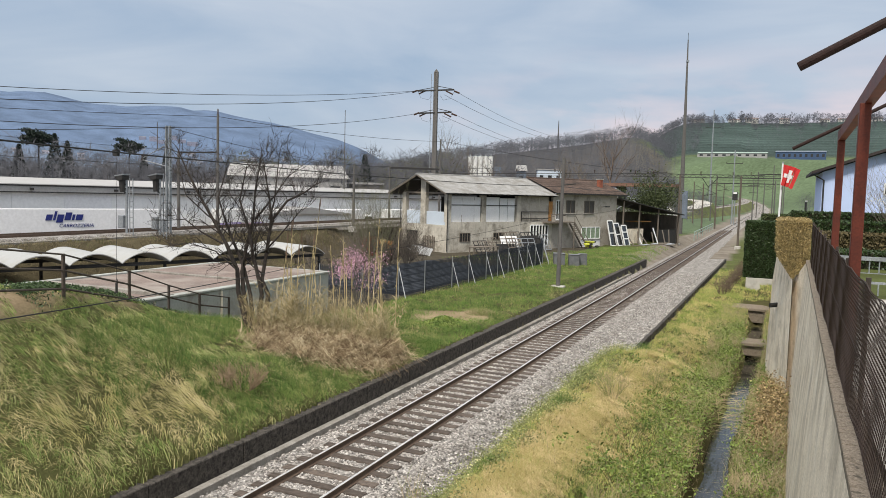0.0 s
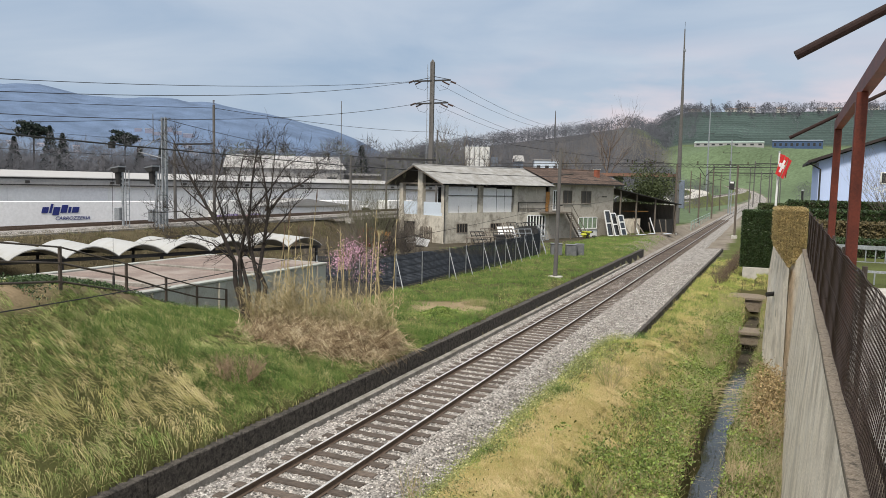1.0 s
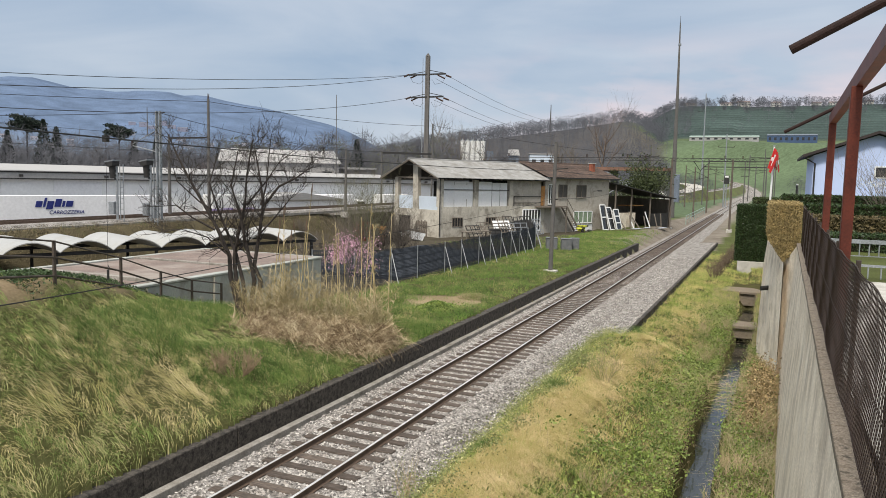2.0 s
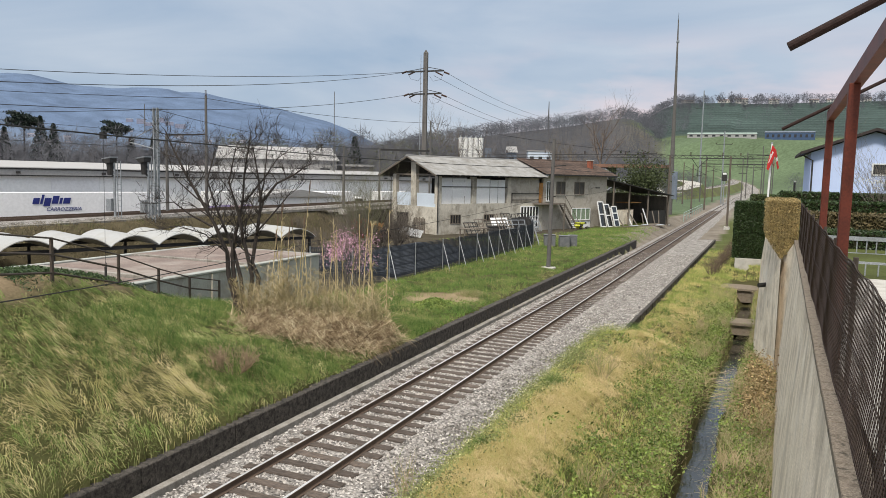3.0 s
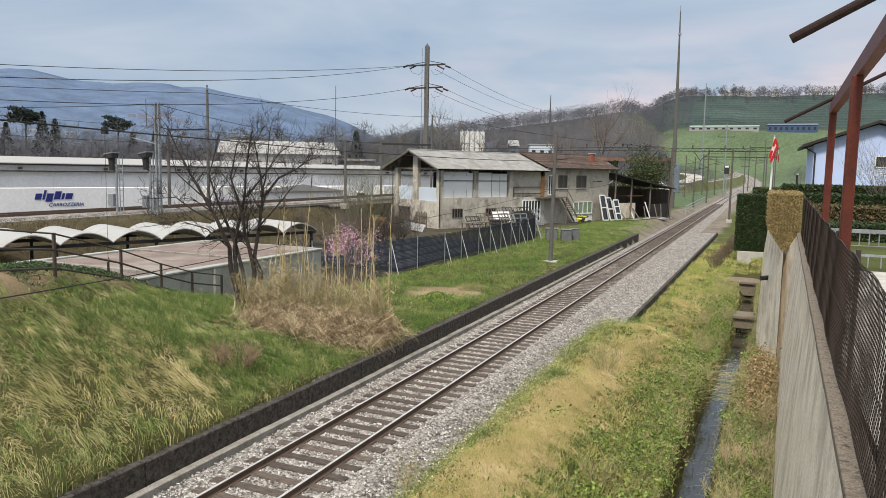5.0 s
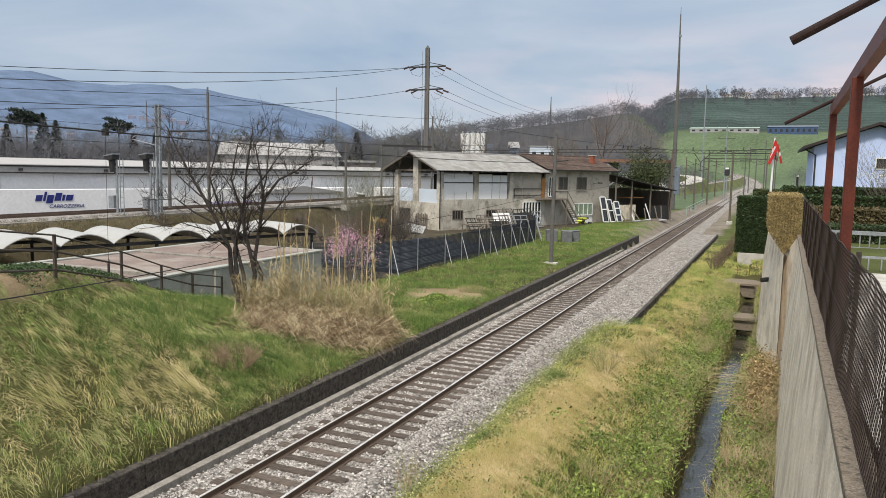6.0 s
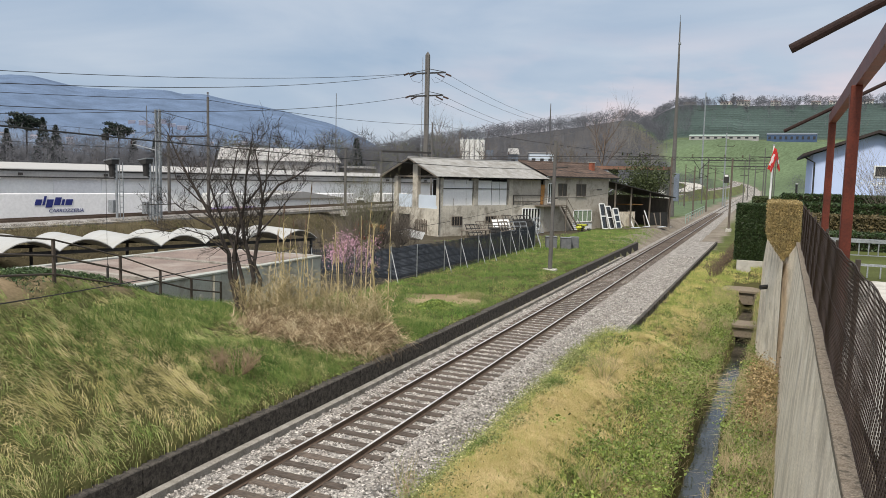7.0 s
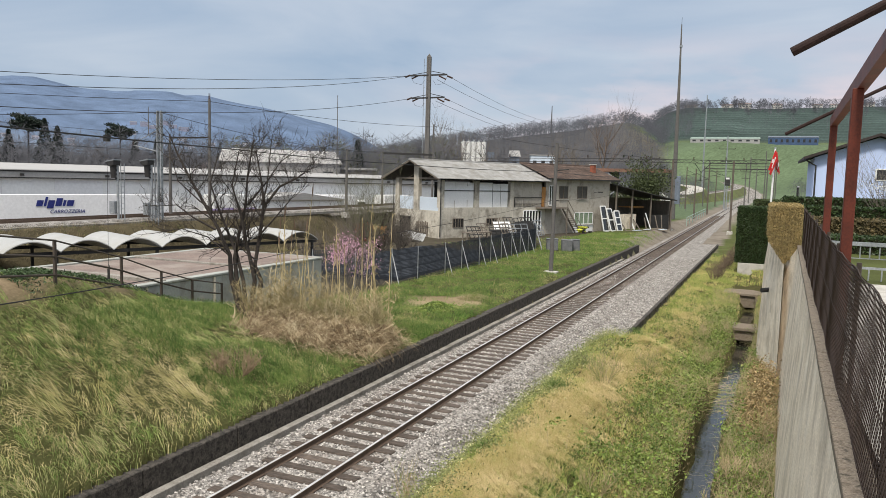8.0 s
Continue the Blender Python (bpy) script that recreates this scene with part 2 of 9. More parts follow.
# ---- mesh tools ----
class Geo:
    """Collects vertices and faces; makes one mesh."""

    def __init__(self):
        self.v, self.f = [], []

    def add(self, vs, fs):
        k = len(self.v)
        self.v.extend(tuple(p) for p in vs)
        self.f.extend(tuple(k + i for i in f) for f in fs)
        return self

    def box(self, x0, x1, y0, y1, z0, z1, m=None, bevel=0.0):
        b = min(bevel, (x1 - x0) * 0.4, (y1 - y0) * 0.4, (z1 - z0) * 0.4)
        if b <= 0:
            vs = [(x, y, z) for z in (z0, z1) for x, y in ((x0, y0), (x1, y0), (x1, y1), (x0, y1))]
            fs = [(3, 2, 1, 0), (4, 5, 6, 7), (0, 1, 5, 4), (1, 2, 6, 5), (2, 3, 7, 6), (3, 0, 4, 7)]
        else:
            vs, fs = [], []
            rings = ((z0, b), (z0 + b, 0), (z1 - b, 0), (z1, b))
            for z, i in rings:
                vs += [(x0 + b, y0 + i, z), (x1 - b, y0 + i, z), (x1 - i, y0 + b, z), (x1 - i, y1 - b, z),
                       (x1 - b, y1 - i, z), (x0 + b, y1 - i, z), (x0 + i, y1 - b, z), (x0 + i, y0 + b, z)]
            for r in range(3):
                for i in range(8):
                    j = (i + 1) % 8
                    fs.append((r * 8 + i, r * 8 + j, r * 8 + 8 + j, r * 8 + 8 + i))
            fs += [tuple(range(7, -1, -1)), tuple(range(24, 32))]
        if m is not None:
            vs = [m @ Vector(p) for p in vs]
        return self.add(vs, fs)

    def tube(self, pts, radii, n=8, caps=True):
        """A tapering tube along points."""
        pts = [Vector(p) for p in pts]
        if not hasattr(radii, "__len__"):
            radii = [radii] * len(pts)
        vs, fs = [], []
        for i, p in enumerate(pts):
            d = (pts[min(i + 1, len(pts) - 1)] - pts[max(i - 1, 0)]).normalized()
            a = d.cross(Vector((0.13, 0.31, 1.0)) if abs(d.z) < 0.9 else Vector((1, 0.1, 0.05))).normalized()
            b = d.cross(a)
            for k in range(n):
                t = 2 * math.pi * k / n
                vs.append(p + (a * math.cos(t) + b * math.sin(t)) * radii[i])
        for i in range(len(pts) - 1):
            for k in range(n):
                j = (k + 1) % n
                fs.append((i * n + k, (i + 1) * n + k, (i + 1) * n + j, i * n + j))
        if caps:
            fs += [tuple(range(n)), tuple(range(len(vs) - 1, len(vs) - n - 1, -1))]
        return self.add(vs, fs)

    def beam(self, p, q, w, h):
        """A bar of w by h from p to q, upright."""
        p, q = Vector(p), Vector(q)
        d = (q - p).normalized()
        s = d.cross(Vector((0, 0, 1)))
        s = s.normalized() if s.length > 1e-4 else Vector((1, 0, 0))
        u = s.cross(d)
        vs = [c + s * a * w / 2 + u * b * h / 2 for c in (p, q) for a, b in ((-1, -1), (1, -1), (1, 1), (-1, 1))]
        return self.add(vs, [(0, 1, 2, 3), (7, 6, 5, 4), (0, 4, 5, 1), (1, 5, 6, 2), (2, 6, 7, 3), (3, 7, 4, 0)])

    def prism(self, outline, y0, y1, m=None):
        """An outline in x, z pushed from y0 to y1."""
        n = len(outline)
        vs = [(x, y, z) for y in (y0, y1) for x, z in outline]
        fs = [tuple(range(n)), tuple(range(2 * n - 1, n - 1, -1))]
        fs += [(i, n + i, n + (i + 1) % n, (i + 1) % n) for i in range(n)]
        if m is not None:
            vs = [m @ Vector(p) for p in vs]
        return self.add(vs, fs)

    def mesh(self, name, mat, smooth=False):
        me = bpy.data.meshes.new(name)
        me.from_pydata(self.v, [], self.f)
        me.materials.append(mat)
        bm = bmesh.new()
        bm.from_mesh(me)
        bmesh.ops.recalc_face_normals(bm, faces=bm.faces)
        bm.to_mesh(me)
        bm.free()
        if smooth:
            me.polygons.foreach_set("use_smooth", [True] * len(me.polygons))
        return me


def raw_mesh(name, verts, faces, mat, smooth=False):
    """A large mesh from arrays; faces all with the same number of corners."""
    verts, faces = np.asarray(verts, np.float32), np.asarray(faces, np.int32)
    me = bpy.data.meshes.new(name)
    n, k = faces.shape
    me.vertices.add(len(verts)); me.loops.add(n * k); me.polygons.add(n)
    me.vertices.foreach_set("co", verts.ravel())
    me.loops.foreach_set("vertex_index", faces.ravel())
    me.polygons.foreach_set("loop_start", np.arange(0, n * k, k, dtype=np.int32))
    me.polygons.foreach_set("use_smooth", np.full(n, smooth))
    me.update(calc_edges=True)
    me.materials.append(mat)
    return me


def part(name, g, mat, parent, label="", smooth=False):
    ob = new(name, g.mesh(name, mat, smooth))
    ob.parent = parent
    if label:
        tagged(ob, label)
    return ob


def thing(name, label, category, at=(0, 0, 0), turn=0.0, group="", kind=""):
    ob = new(name)
    ob.matrix_basis = pose(*at, 0, 0, turn)
    return tagged(ob, label, category, group, kind)


def solid(name, g, mat, label, category, at=(0, 0, 0), turn=0.0, group="", kind="", smooth=False):
    ob = new(name, g.mesh(name, mat, smooth))
    ob.matrix_basis = pose(*at, 0, 0, turn)
    return tagged(ob, label, category, group, kind)


# ---- ground ----
TRACK_X = -9.28


def sstep(a, b, v):
    t = np.clip((v - a) / (b - a), 0, 1)
    return t * t * (3 - 2 * t)


def wall_x(y):
    return 0.48 + 0.025 * y


def ditch_x(y):
    return -1.17 + 0.045 * np.clip(y - 25, 0, 14)


def track_mid(y):
    """Height and side shift of the line far out, where it climbs and bends."""
    x = np.interp(y, [-100, 320, 370, 410, 450, 490, 530, 560, 585, 600, 640], [TRACK_X, TRACK_X, -8.0, -5.6, -5.2, -8, -14.2, -22.5, -37, -56, -110])
    z = np.interp(y, [-100, 300, 350, 400, 450, 490, 530, 560, 585, 600, 700], [0, 0, 0.3, 1.1, 2.6, 4.5, 6.9, 9.0, 10.9, 11.8, 12.5])
    return x, z


RIDGE_AZ = np.arange(-180, 181, 0.9)
RIDGE_DZ = np.random.default_rng(19).normal(0, 3.5, len(RIDGE_AZ))


def ground_z(x, y):
    """Height of the land at x, y (arrays or numbers)."""
    x, y = np.asarray(x, float), np.asarray(y, float)
    D = np.hypot(x, y)
    az = np.degrees(np.arctan2(x, y))
    wob = 0.05 * np.sin(x * 1.7 + np.sin(y * 0.9)) + 0.04 * np.sin(y * 1.3 + 2 * np.sin(x * 0.7))
    # cut with the bank west of the line
    crest = np.interp(y, [-30, 5, 12.6, 16.2, 18.7, 21.9, 27, 34, 60], [4.6, 4.3, 3.9, 3.05, 2.3, 1.5, 0.8, 0.45, 0.45])
    cw = np.interp(y, [-30, 8, 12.6, 16, 22], [3.6, 3.8, 4.5, 6.0, 7.0])
    t = np.clip((-11.65 - x) / cw, 0, 1)
    bank = 0.40 + (crest - 0.40) * (t ** 0.85) + wob * (t > 0.02) * 0.9
    back = sstep(-19.6, -20.4, x)
    west = bank * (1 - back) + (0.25 + 0.05 * wob) * back
    # bank that carries the second line
    toe = np.interp(y, [20, 60, 90], [-36.5, -37.5, -42])
    west = west + (3.0 - 0.25) * sstep(toe, toe - 2.8, x) - 1.3 * sstep(-45.4, -47.5, x)
    # between the lines and the wall
    dx = ditch_x(y)
    near = sstep(34, 29, y)
    kx = -5.15 + 0.012 * (y - 32)
    mound = -0.34 + 0.77 * near * sstep(-6.65, -5.3, x) + (1 - near) * 0.08 * sstep(kx, kx + 0.1, x)
    low = sstep(-4.6, dx - 0.75, x)
    mound = mound - low * np.interp(y, [0, 34, 39.5, 50, 60], [1.15, 1.15, 0.46, 0.26, 0]) + wob * np.where(near > 0.5, sstep(-6.4, -5.6, x), sstep(kx + 0.1, kx + 0.6, x))
    mound = np.where(x < dx, mound, np.interp(y, [0, 34, 39.5, 47, 52, 60], [-1.0, -1.0, -0.76, -0.66, -0.5, 0.2]) + wob)
    cut = sstep(0.60, 0.30, np.abs(x - dx)) * sstep(54, 51, y)
    mound = mound * (1 - cut) - 2.0 * cut
    bed = np.full_like(x, -0.42)
    z = np.where(x < -11.66, west, np.where(x < -6.65, bed, mound))
    fade = sstep(-11.4, -13.2, x)
    z = np.where((y > 74) & (x < -11.4) & (x > -13.2), -0.42 + (west + 0.42) * fade, z)
    # terrace behind the wall
    up = 4.36 * sstep(95, 78, y) * sstep(-25, -20, y)
    z = np.where(x > wall_x(y) + 0.16, np.maximum(up, 0.2 + 0 * y), z)
    # far land
    tx, tz = track_mid(y)
    far = sstep(120, 170, D)
    flat = np.where(x < -30, 1.5, -0.3) + 0.0 * x
    land = flat + tz * sstep(150, 30, np.abs(x - tx)) * sstep(720, 620, D)
    meadow = np.interp(D, [0, 230, 420, 700, 760, 1120, 1250, 1700, 5000], [0, 0, 10, 44, 47, 116, 122, 90, 0])
    steps = 1.1 * np.sin(D * 0.28) * sstep(740, 800, D) * sstep(1200, 1100, D)
    mh = (meadow + steps) * sstep(-15.0, -5.5, az) * sstep(95, 60, az)
    side = sstep(8, 90, x - tx)
    open_ = sstep(600, 720, D)
    land = land + mh * (side * (1 - open_) + open_)
    wood = np.interp(az, [-60, -35, -30, -26, -20, -14, -10, -6, 0], [11, 15, 25, 43, 58, 70, 80, 72, 50])
    land = np.maximum(land, -3 + wood * sstep(380, 900, D) * sstep(2200, 1200, D) * np.where(D < 700, sstep(-6.5, -9.5, az), sstep(-2, -9.5, az)) * sstep(-100, -60, az))
    mtn = np.interp(az, [-180, -120, -90, -70, -56.5, -54.6, -52.8, -50.3, -47.8, -46.5, -44, -42.1, -40.1, -37.3, -35.2, -33, -31.3, -28.3, -20],
                    [60, 120, 300, 370, 399, 407, 416, 385, 371, 384, 387, 381, 361, 336, 306, 272, 240, 150, 40])
    land = np.maximum(land, -3 + (0.86 * mtn + np.interp(az, RIDGE_AZ, RIDGE_DZ)) * sstep(1500, 3300, D))
    z = z * (1 - far) + land * far
    return z


def ground_at(x, y):
    return float(ground_z(np.array([x]), np.array([y]))[0])


def land_cover(x, y, z):
    """What grows where: turf, bare soil, meadow, vines, woodland floor, far mountain. Far colours include distance
    haze.
    """
    D, az = np.hypot(x, y), np.degrees(np.arctan2(x, y))
    c = np.tile(np.array([0.085, 0.10, 0.034]), (len(x), 1))

    def lay(mask, col):
        m = np.clip(mask, 0, 1)[:, None]
        c[:] = c * (1 - m) + np.array(col) * m
    lay(sstep(62, 50, D) * (x < -11.6), (0.078, 0.080, 0.032))
    lay(sstep(-19.4, -20.2, x) * sstep(140, 120, D), (0.078, 0.068, 0.052))
    lay(sstep(-36, -37, x) * sstep(-40.5, -39.5, x) * sstep(150, 120, D), (0.088, 0.074, 0.046))
    lay(((x > -11.6) & (x < -6.6) & (D < 250)).astype(float), (0.16, 0.14, 0.12))
    lay(((x > -7) & (x < -5.15 + 0.012 * (y - 32)) & (y > 30) & (y < 120)).astype(float), (0.20, 0.175, 0.15))
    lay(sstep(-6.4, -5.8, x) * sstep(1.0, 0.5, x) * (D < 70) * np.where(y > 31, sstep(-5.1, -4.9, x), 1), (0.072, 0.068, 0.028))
    d2 = np.hypot((x + 14.4) / 1.9, (y - 33.4) / 2.2)
    lay(sstep(1.25, 0.75, d2 + 0.22 * np.sin(x * 2.9) * np.sin(y * 2.2)), (0.30, 0.235, 0.15))
    crest_x = np.interp(y, [0, 5, 8.3, 12.6, 16.2, 18.7, 22], [-13, -14, -15.0, -16.1, -17.7, -18.6, -18.75])
    lay(0.9 * sstep(0.52 + 0.25 * np.sin(y * 2.1) * np.sin(y * 0.8 + 1), -0.1, x - crest_x) * sstep(20, 17, y) * sstep(0, 4, y) * (x > -20) * (D < 60), (0.29, 0.225, 0.15))
    far = sstep(130, 180, D)
    lay(far * sstep(-8, -12, az), (0.085, 0.074, 0.062))
    # meadow and vine colours are shifted bluer for distance haze
    lay(far * sstep(-10, -7, az) * sstep(780, 760, D), (0.102, 0.142, 0.084))
    lay(sstep(400, 470, D) * sstep(760, 740, D) * sstep(-6.2, -8.0, az), (0.12, 0.11, 0.095))
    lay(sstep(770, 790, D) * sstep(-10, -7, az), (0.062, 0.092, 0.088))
    tx = track_mid(y)[0]
    lay(((y > 74) & (y < 570)) * sstep(5.2, 4.2, np.abs(x - tx + 0.4)), (0.20, 0.175, 0.15))
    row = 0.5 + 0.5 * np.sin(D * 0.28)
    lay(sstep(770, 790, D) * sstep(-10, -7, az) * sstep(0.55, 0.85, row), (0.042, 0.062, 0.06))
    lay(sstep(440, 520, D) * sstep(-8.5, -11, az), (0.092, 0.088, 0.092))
    # mountain painted blue for haze, paler near its foot
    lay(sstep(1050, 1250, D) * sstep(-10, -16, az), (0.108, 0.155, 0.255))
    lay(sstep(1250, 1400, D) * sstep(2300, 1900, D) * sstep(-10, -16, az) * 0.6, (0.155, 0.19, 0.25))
    return c


def build_ground():
    az = np.radians(np.concatenate([np.arange(-180, -62, 4.0), np.arange(-62, 12, 0.42), np.arange(12, 180, 4.0)]))
    r = np.concatenate([[0.002], np.linspace(0.5, 6, 8), np.geomspace(6.3, 62, 220), np.geomspace(62.5, 170, 100), np.geomspace(174, 760, 90), np.arange(766, 1200, 5.6), np.geomspace(1205, 4600, 60)])
    A, R = np.meshgrid(az, r)
    X, Y = np.sin(A) * R, np.cos(A) * R
    Z = ground_z(X, Y)
    n, k = X.shape
    v = np.stack([X, Y, Z], -1).reshape(-1, 3)
    i = np.arange((n - 1))[:, None] * k
    j = np.arange(k)[None, :]
    jn = (j + 1) % k
    f = np.stack([i + j, i + k + j, i + k + jn, i + jn], -1).reshape(-1, 4)[:, ::-1]
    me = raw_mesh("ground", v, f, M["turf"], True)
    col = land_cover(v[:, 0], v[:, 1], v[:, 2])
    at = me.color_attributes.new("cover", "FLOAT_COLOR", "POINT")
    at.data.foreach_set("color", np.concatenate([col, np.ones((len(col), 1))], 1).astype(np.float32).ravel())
    return tagged(new("ground", me), "grassy land rising to wooded hills and mountain", "ground", kind="structure")


ground = build_ground()


# ---- railway ----
def line_points(x_shift, z_shift, y0, y1, step):
    ys = np.arange(y0, y1 + 0.01, step)
    x, z = track_mid(ys)
    return [(float(a) + x_shift, float(b), float(c) + z_shift) for a, b, c in zip(x, ys, z)]


def sweep(profile, pts):
    """A profile in side, height carried along points that run roughly along y."""
    g = Geo()
    n = len(profile)
    pts = [Vector(p) for p in pts]
    vs, fs = [], []
    for i, p in enumerate(pts):
        d = pts[min(i + 1, len(pts) - 1)] - pts[max(i - 1, 0)]
        d.z = 0
        d.normalize()
        s = Vector((d.y, -d.x, 0))
        vs += [p + s * a + Vector((0, 0, b)) for a, b in profile]
    for i in range(len(pts) - 1):
        for k in range(n):
            j = (k + 1) % n
            fs.append((i * n + k, i * n + j, (i + 1) * n + j, (i + 1) * n + k))
    fs += [tuple(range(n - 1, -1, -1)), tuple(range((len(pts) - 1) * n, len(pts) * n))]
    return g.add(vs, fs)


RAIL = [(-0.07, -0.165), (0.07, -0.165), (0.07, -0.15), (0.012, -0.125), (0.012, -0.045), (0.036, -0.035), (0.036, -0.004),
        (-0.036, -0.004), (-0.036, -0.035), (-0.012, -0.045), (-0.012, -0.125), (-0.07, -0.15)]
HEAD = [(-0.031, -0.006), (0.031, -0.006), (0.031, 0.0), (-0.031, 0.0)]


def railway_main():
    tr = thing("railway_track", "single railway line of steel rails on weathered sleepers", "railway track", (0, 0, 0), kind="structure")
    near = line_points(0, 0, -6, 320, 12) + line_points(0, 0, 325, 640, 5)
    for s in (-0.75, 0.75):
        pts = [(x + s, y, z) for x, y, z in near]
        r = part("rail", sweep(RAIL, pts), M["rail_side"], tr, "rusty steel rail")
        part("running_surface", sweep(HEAD, pts), M["rail_top"], r, "shiny worn rail head")
    sl = Geo().box(-1.3, 1.3, -0.125, 0.125, -0.30, -0.145, bevel=0.015)
    me = sl.mesh("sleeper", M["sleeper"])
    rng = random.Random(4)
    for i in range(290):
        ob = new("sleeper", me)
        ob.parent = tr
        ob.matrix_basis = pose(TRACK_X + rng.uniform(-0.03, 0.03), 6.0 + i * 0.60, rng.uniform(-0.012, 0.004), 0, 0, rng.uniform(-0.7, 0.7))
    bed = [(-1.95, -0.44), (2.85, -0.44), (2.55, -0.30), (1.7, -0.185), (-1.5, -0.185), (-1.85, -0.22)]
    b = solid("ballast_bed", sweep(bed, [(x, y, z) for x, y, z in near]), M["ballast"], "grey crushed stone ballast under the rails", "ballast", kind="structure")
    return tr


railway_main()


def ballast_stones():
    """Loose stones over the bed, the nearer the denser."""
    rng = np.random.default_rng(3)
    n = 46000
    y = 8.5 + 62 * rng.random(n) ** 1.7
    x = rng.uniform(-11.15, -5.2, n)
    x = np.where((x > -6.5) & (y < 31.5), x - 4.0, x)
    off = x - TRACK_X
    z = np.interp(off, [-1.95, -1.5, 1.7, 2.55, 2.85, 4.2], [-0.22, -0.185, -0.185, -0.20, -0.18, -0.06])
    inrail = np.abs(off) < 1.32
    ph = ((y - 6.0) / 0.60) % 1.0
    on_sleeper = inrail & ((ph < 0.24) | (ph > 0.76))
    keep = ~on_sleeper | (rng.random(n) < 0.015)
    keep &= np.abs(np.abs(off) - 0.75) > 0.08
    x, y, z, off = x[keep], y[keep], z[keep], off[keep]
    n = len(x)
    base = np.array([(1, 0, 0), (-1, 0, 0), (0, 1, 0), (0, -1, 0), (0, 0, 1), (0, 0, -1)], float)
    tri = np.array([(0, 2, 4), (2, 1, 4), (1, 3, 4), (3, 0, 4), (2, 0, 5), (0, 3, 5)])
    size = rng.uniform(0.018, 0.045, n)
    P = base[None] * rng.uniform(0.6, 1.25, (n, 6, 1)) + rng.normal(0, 0.16, (n, 6, 3))
    a = rng.uniform(0, 6.28, n)
    c, s = np.cos(a), np.sin(a)
    P = np.stack([P[..., 0] * c[:, None] - P[..., 1] * s[:, None], P[..., 0] * s[:, None] + P[..., 1] * c[:, None], P[..., 2] * 0.8], -1)
    P = P * size[:, None, None] + np.stack([x, y, z + 0.008], -1)[:, None]
    F = (np.arange(n)[:, None, None] * 6 + tri[None]).reshape(-1, 3)
    me = raw_mesh("ballast_stones", P.reshape(-1, 3), F, M["stone"])
    tagged(new("ballast_stones", me), "loose grey and brown crushed stones between the sleepers", "ballast stones", kind="stuff")


ballast_stones()


def kerbs():
    g = Geo()
    y = 5.0
    wall = thing("retaining_kerb", "low dark weathered concrete wall beside the ballast", "retaining wall", kind="structure")
    rng = random.Random(8)
    while y < 76:
        part("kerb_block", Geo().box(-11.84, -11.5 + rng.uniform(-0.008, 0.008), y + 0.006, y + 3.0, -0.42, 0.40 + rng.uniform(-0.012, 0.012), bevel=0.02), M["kerb"], wall)
        y += 3.0
    ledge = thing("kerb_ledge", "pale concrete ledge at the foot of the low wall", "ledge", kind="structure")
    y = 5.0
    while y < 66:
        part("slab", Geo().box(-11.49, -11.27, y + 0.006, y + 2.0, -0.42, -0.13 + rng.uniform(-0.01, 0.01), bevel=0.012), M["ledge"], ledge)
        y += 2.0
    solid("ballast_shoulder", Geo().add([(-6.7, 31, -0.5), (-5.2, 31, -0.5), (-5.2, 31, -0.07), (-6.7, 31, -0.21), (-6.7, 90, -0.5), (-4.5, 90, -0.5), (-4.5, 90, -0.07), (-6.7, 90, -0.21)],
                                        [(0, 1, 2, 3), (7, 6, 5, 4), (0, 4, 5, 1), (1, 5, 6, 2), (2, 6, 7, 3), (3, 7, 4, 0)]), M["ballast"], "wide shoulder of grey crushed stone", "ballast", kind="structure")
    right = thing("track_kerb", "narrow dark concrete kerb at the ballast's edge", "kerb", kind="structure")
    y = 32.0
    while y < 88:
        x = -5.15 + 0.012 * (y - 32)
        part("kerb_block", Geo().box(x - 0.09, x + 0.09, y + 0.005, y + 2.0, -0.5, 0.06 + rng.uniform(-0.015, 0.015), bevel=0.015), M["kerb"], right)
        y += 2.0


kerbs()


# ---- wall, fence and pergola on the terrace ----
def big_wall():
    w = thing("wall_terrace", "tall stained concrete retaining wall along the ditch", "retaining wall", kind="structure")
    y = 4.0
    six = [(0, 1, 2, 3), (7, 6, 5, 4), (0, 4, 5, 1), (1, 5, 6, 2), (2, 6, 7, 3), (3, 7, 4, 0)]
    while y < 29.0:
        y1 = y + 4.36
        vs = []
        for yy in (y + 0.004, y1):
            xb = wall_x(yy)
            vs += [(xb - 0.36, yy, -2.2), (xb + 0.36, yy, -2.2), (xb + 0.36, yy, 4.36), (xb + 0.03, yy, 4.36)]
        part("wall_panel", Geo().add(vs, six), M["concrete"], w)
        y = y1
    # the far end is cut off at a slant
    part("end_pier", Geo().add([(0.88, 30.17, -2.2), (1.7, 30.17, -2.2), (1.7, 30.17, 4.40), (1.26, 30.17, 4.40), (0.878, 31.5, -2.4), (1.7, 31.5, -2.4), (1.7, 31.5, 4.2), (0.90, 31.5, 3.6)], six), M["concrete"], w)
    rng = random.Random(5)
    y = 4.0
    while y < 30.0:
        xb = wall_x(y)
        l = 1.13 * rng.uniform(0.97, 1.0)
        shear = Matrix(((1, 0.025, 0, xb + rng.uniform(-0.003, 0.003)), (0, 1, 0, y), (0, 0, 1, 0), (0, 0, 0, 1)))
        part("coping_stone", Geo().box(0.02, 0.27, 0.003, l, 4.364, 4.45 + rng.uniform(-0.004, 0.003), m=shear, bevel=0.007), M["coping"], w, "mossy worn coping")
        y += 1.13
    return w


big_wall()


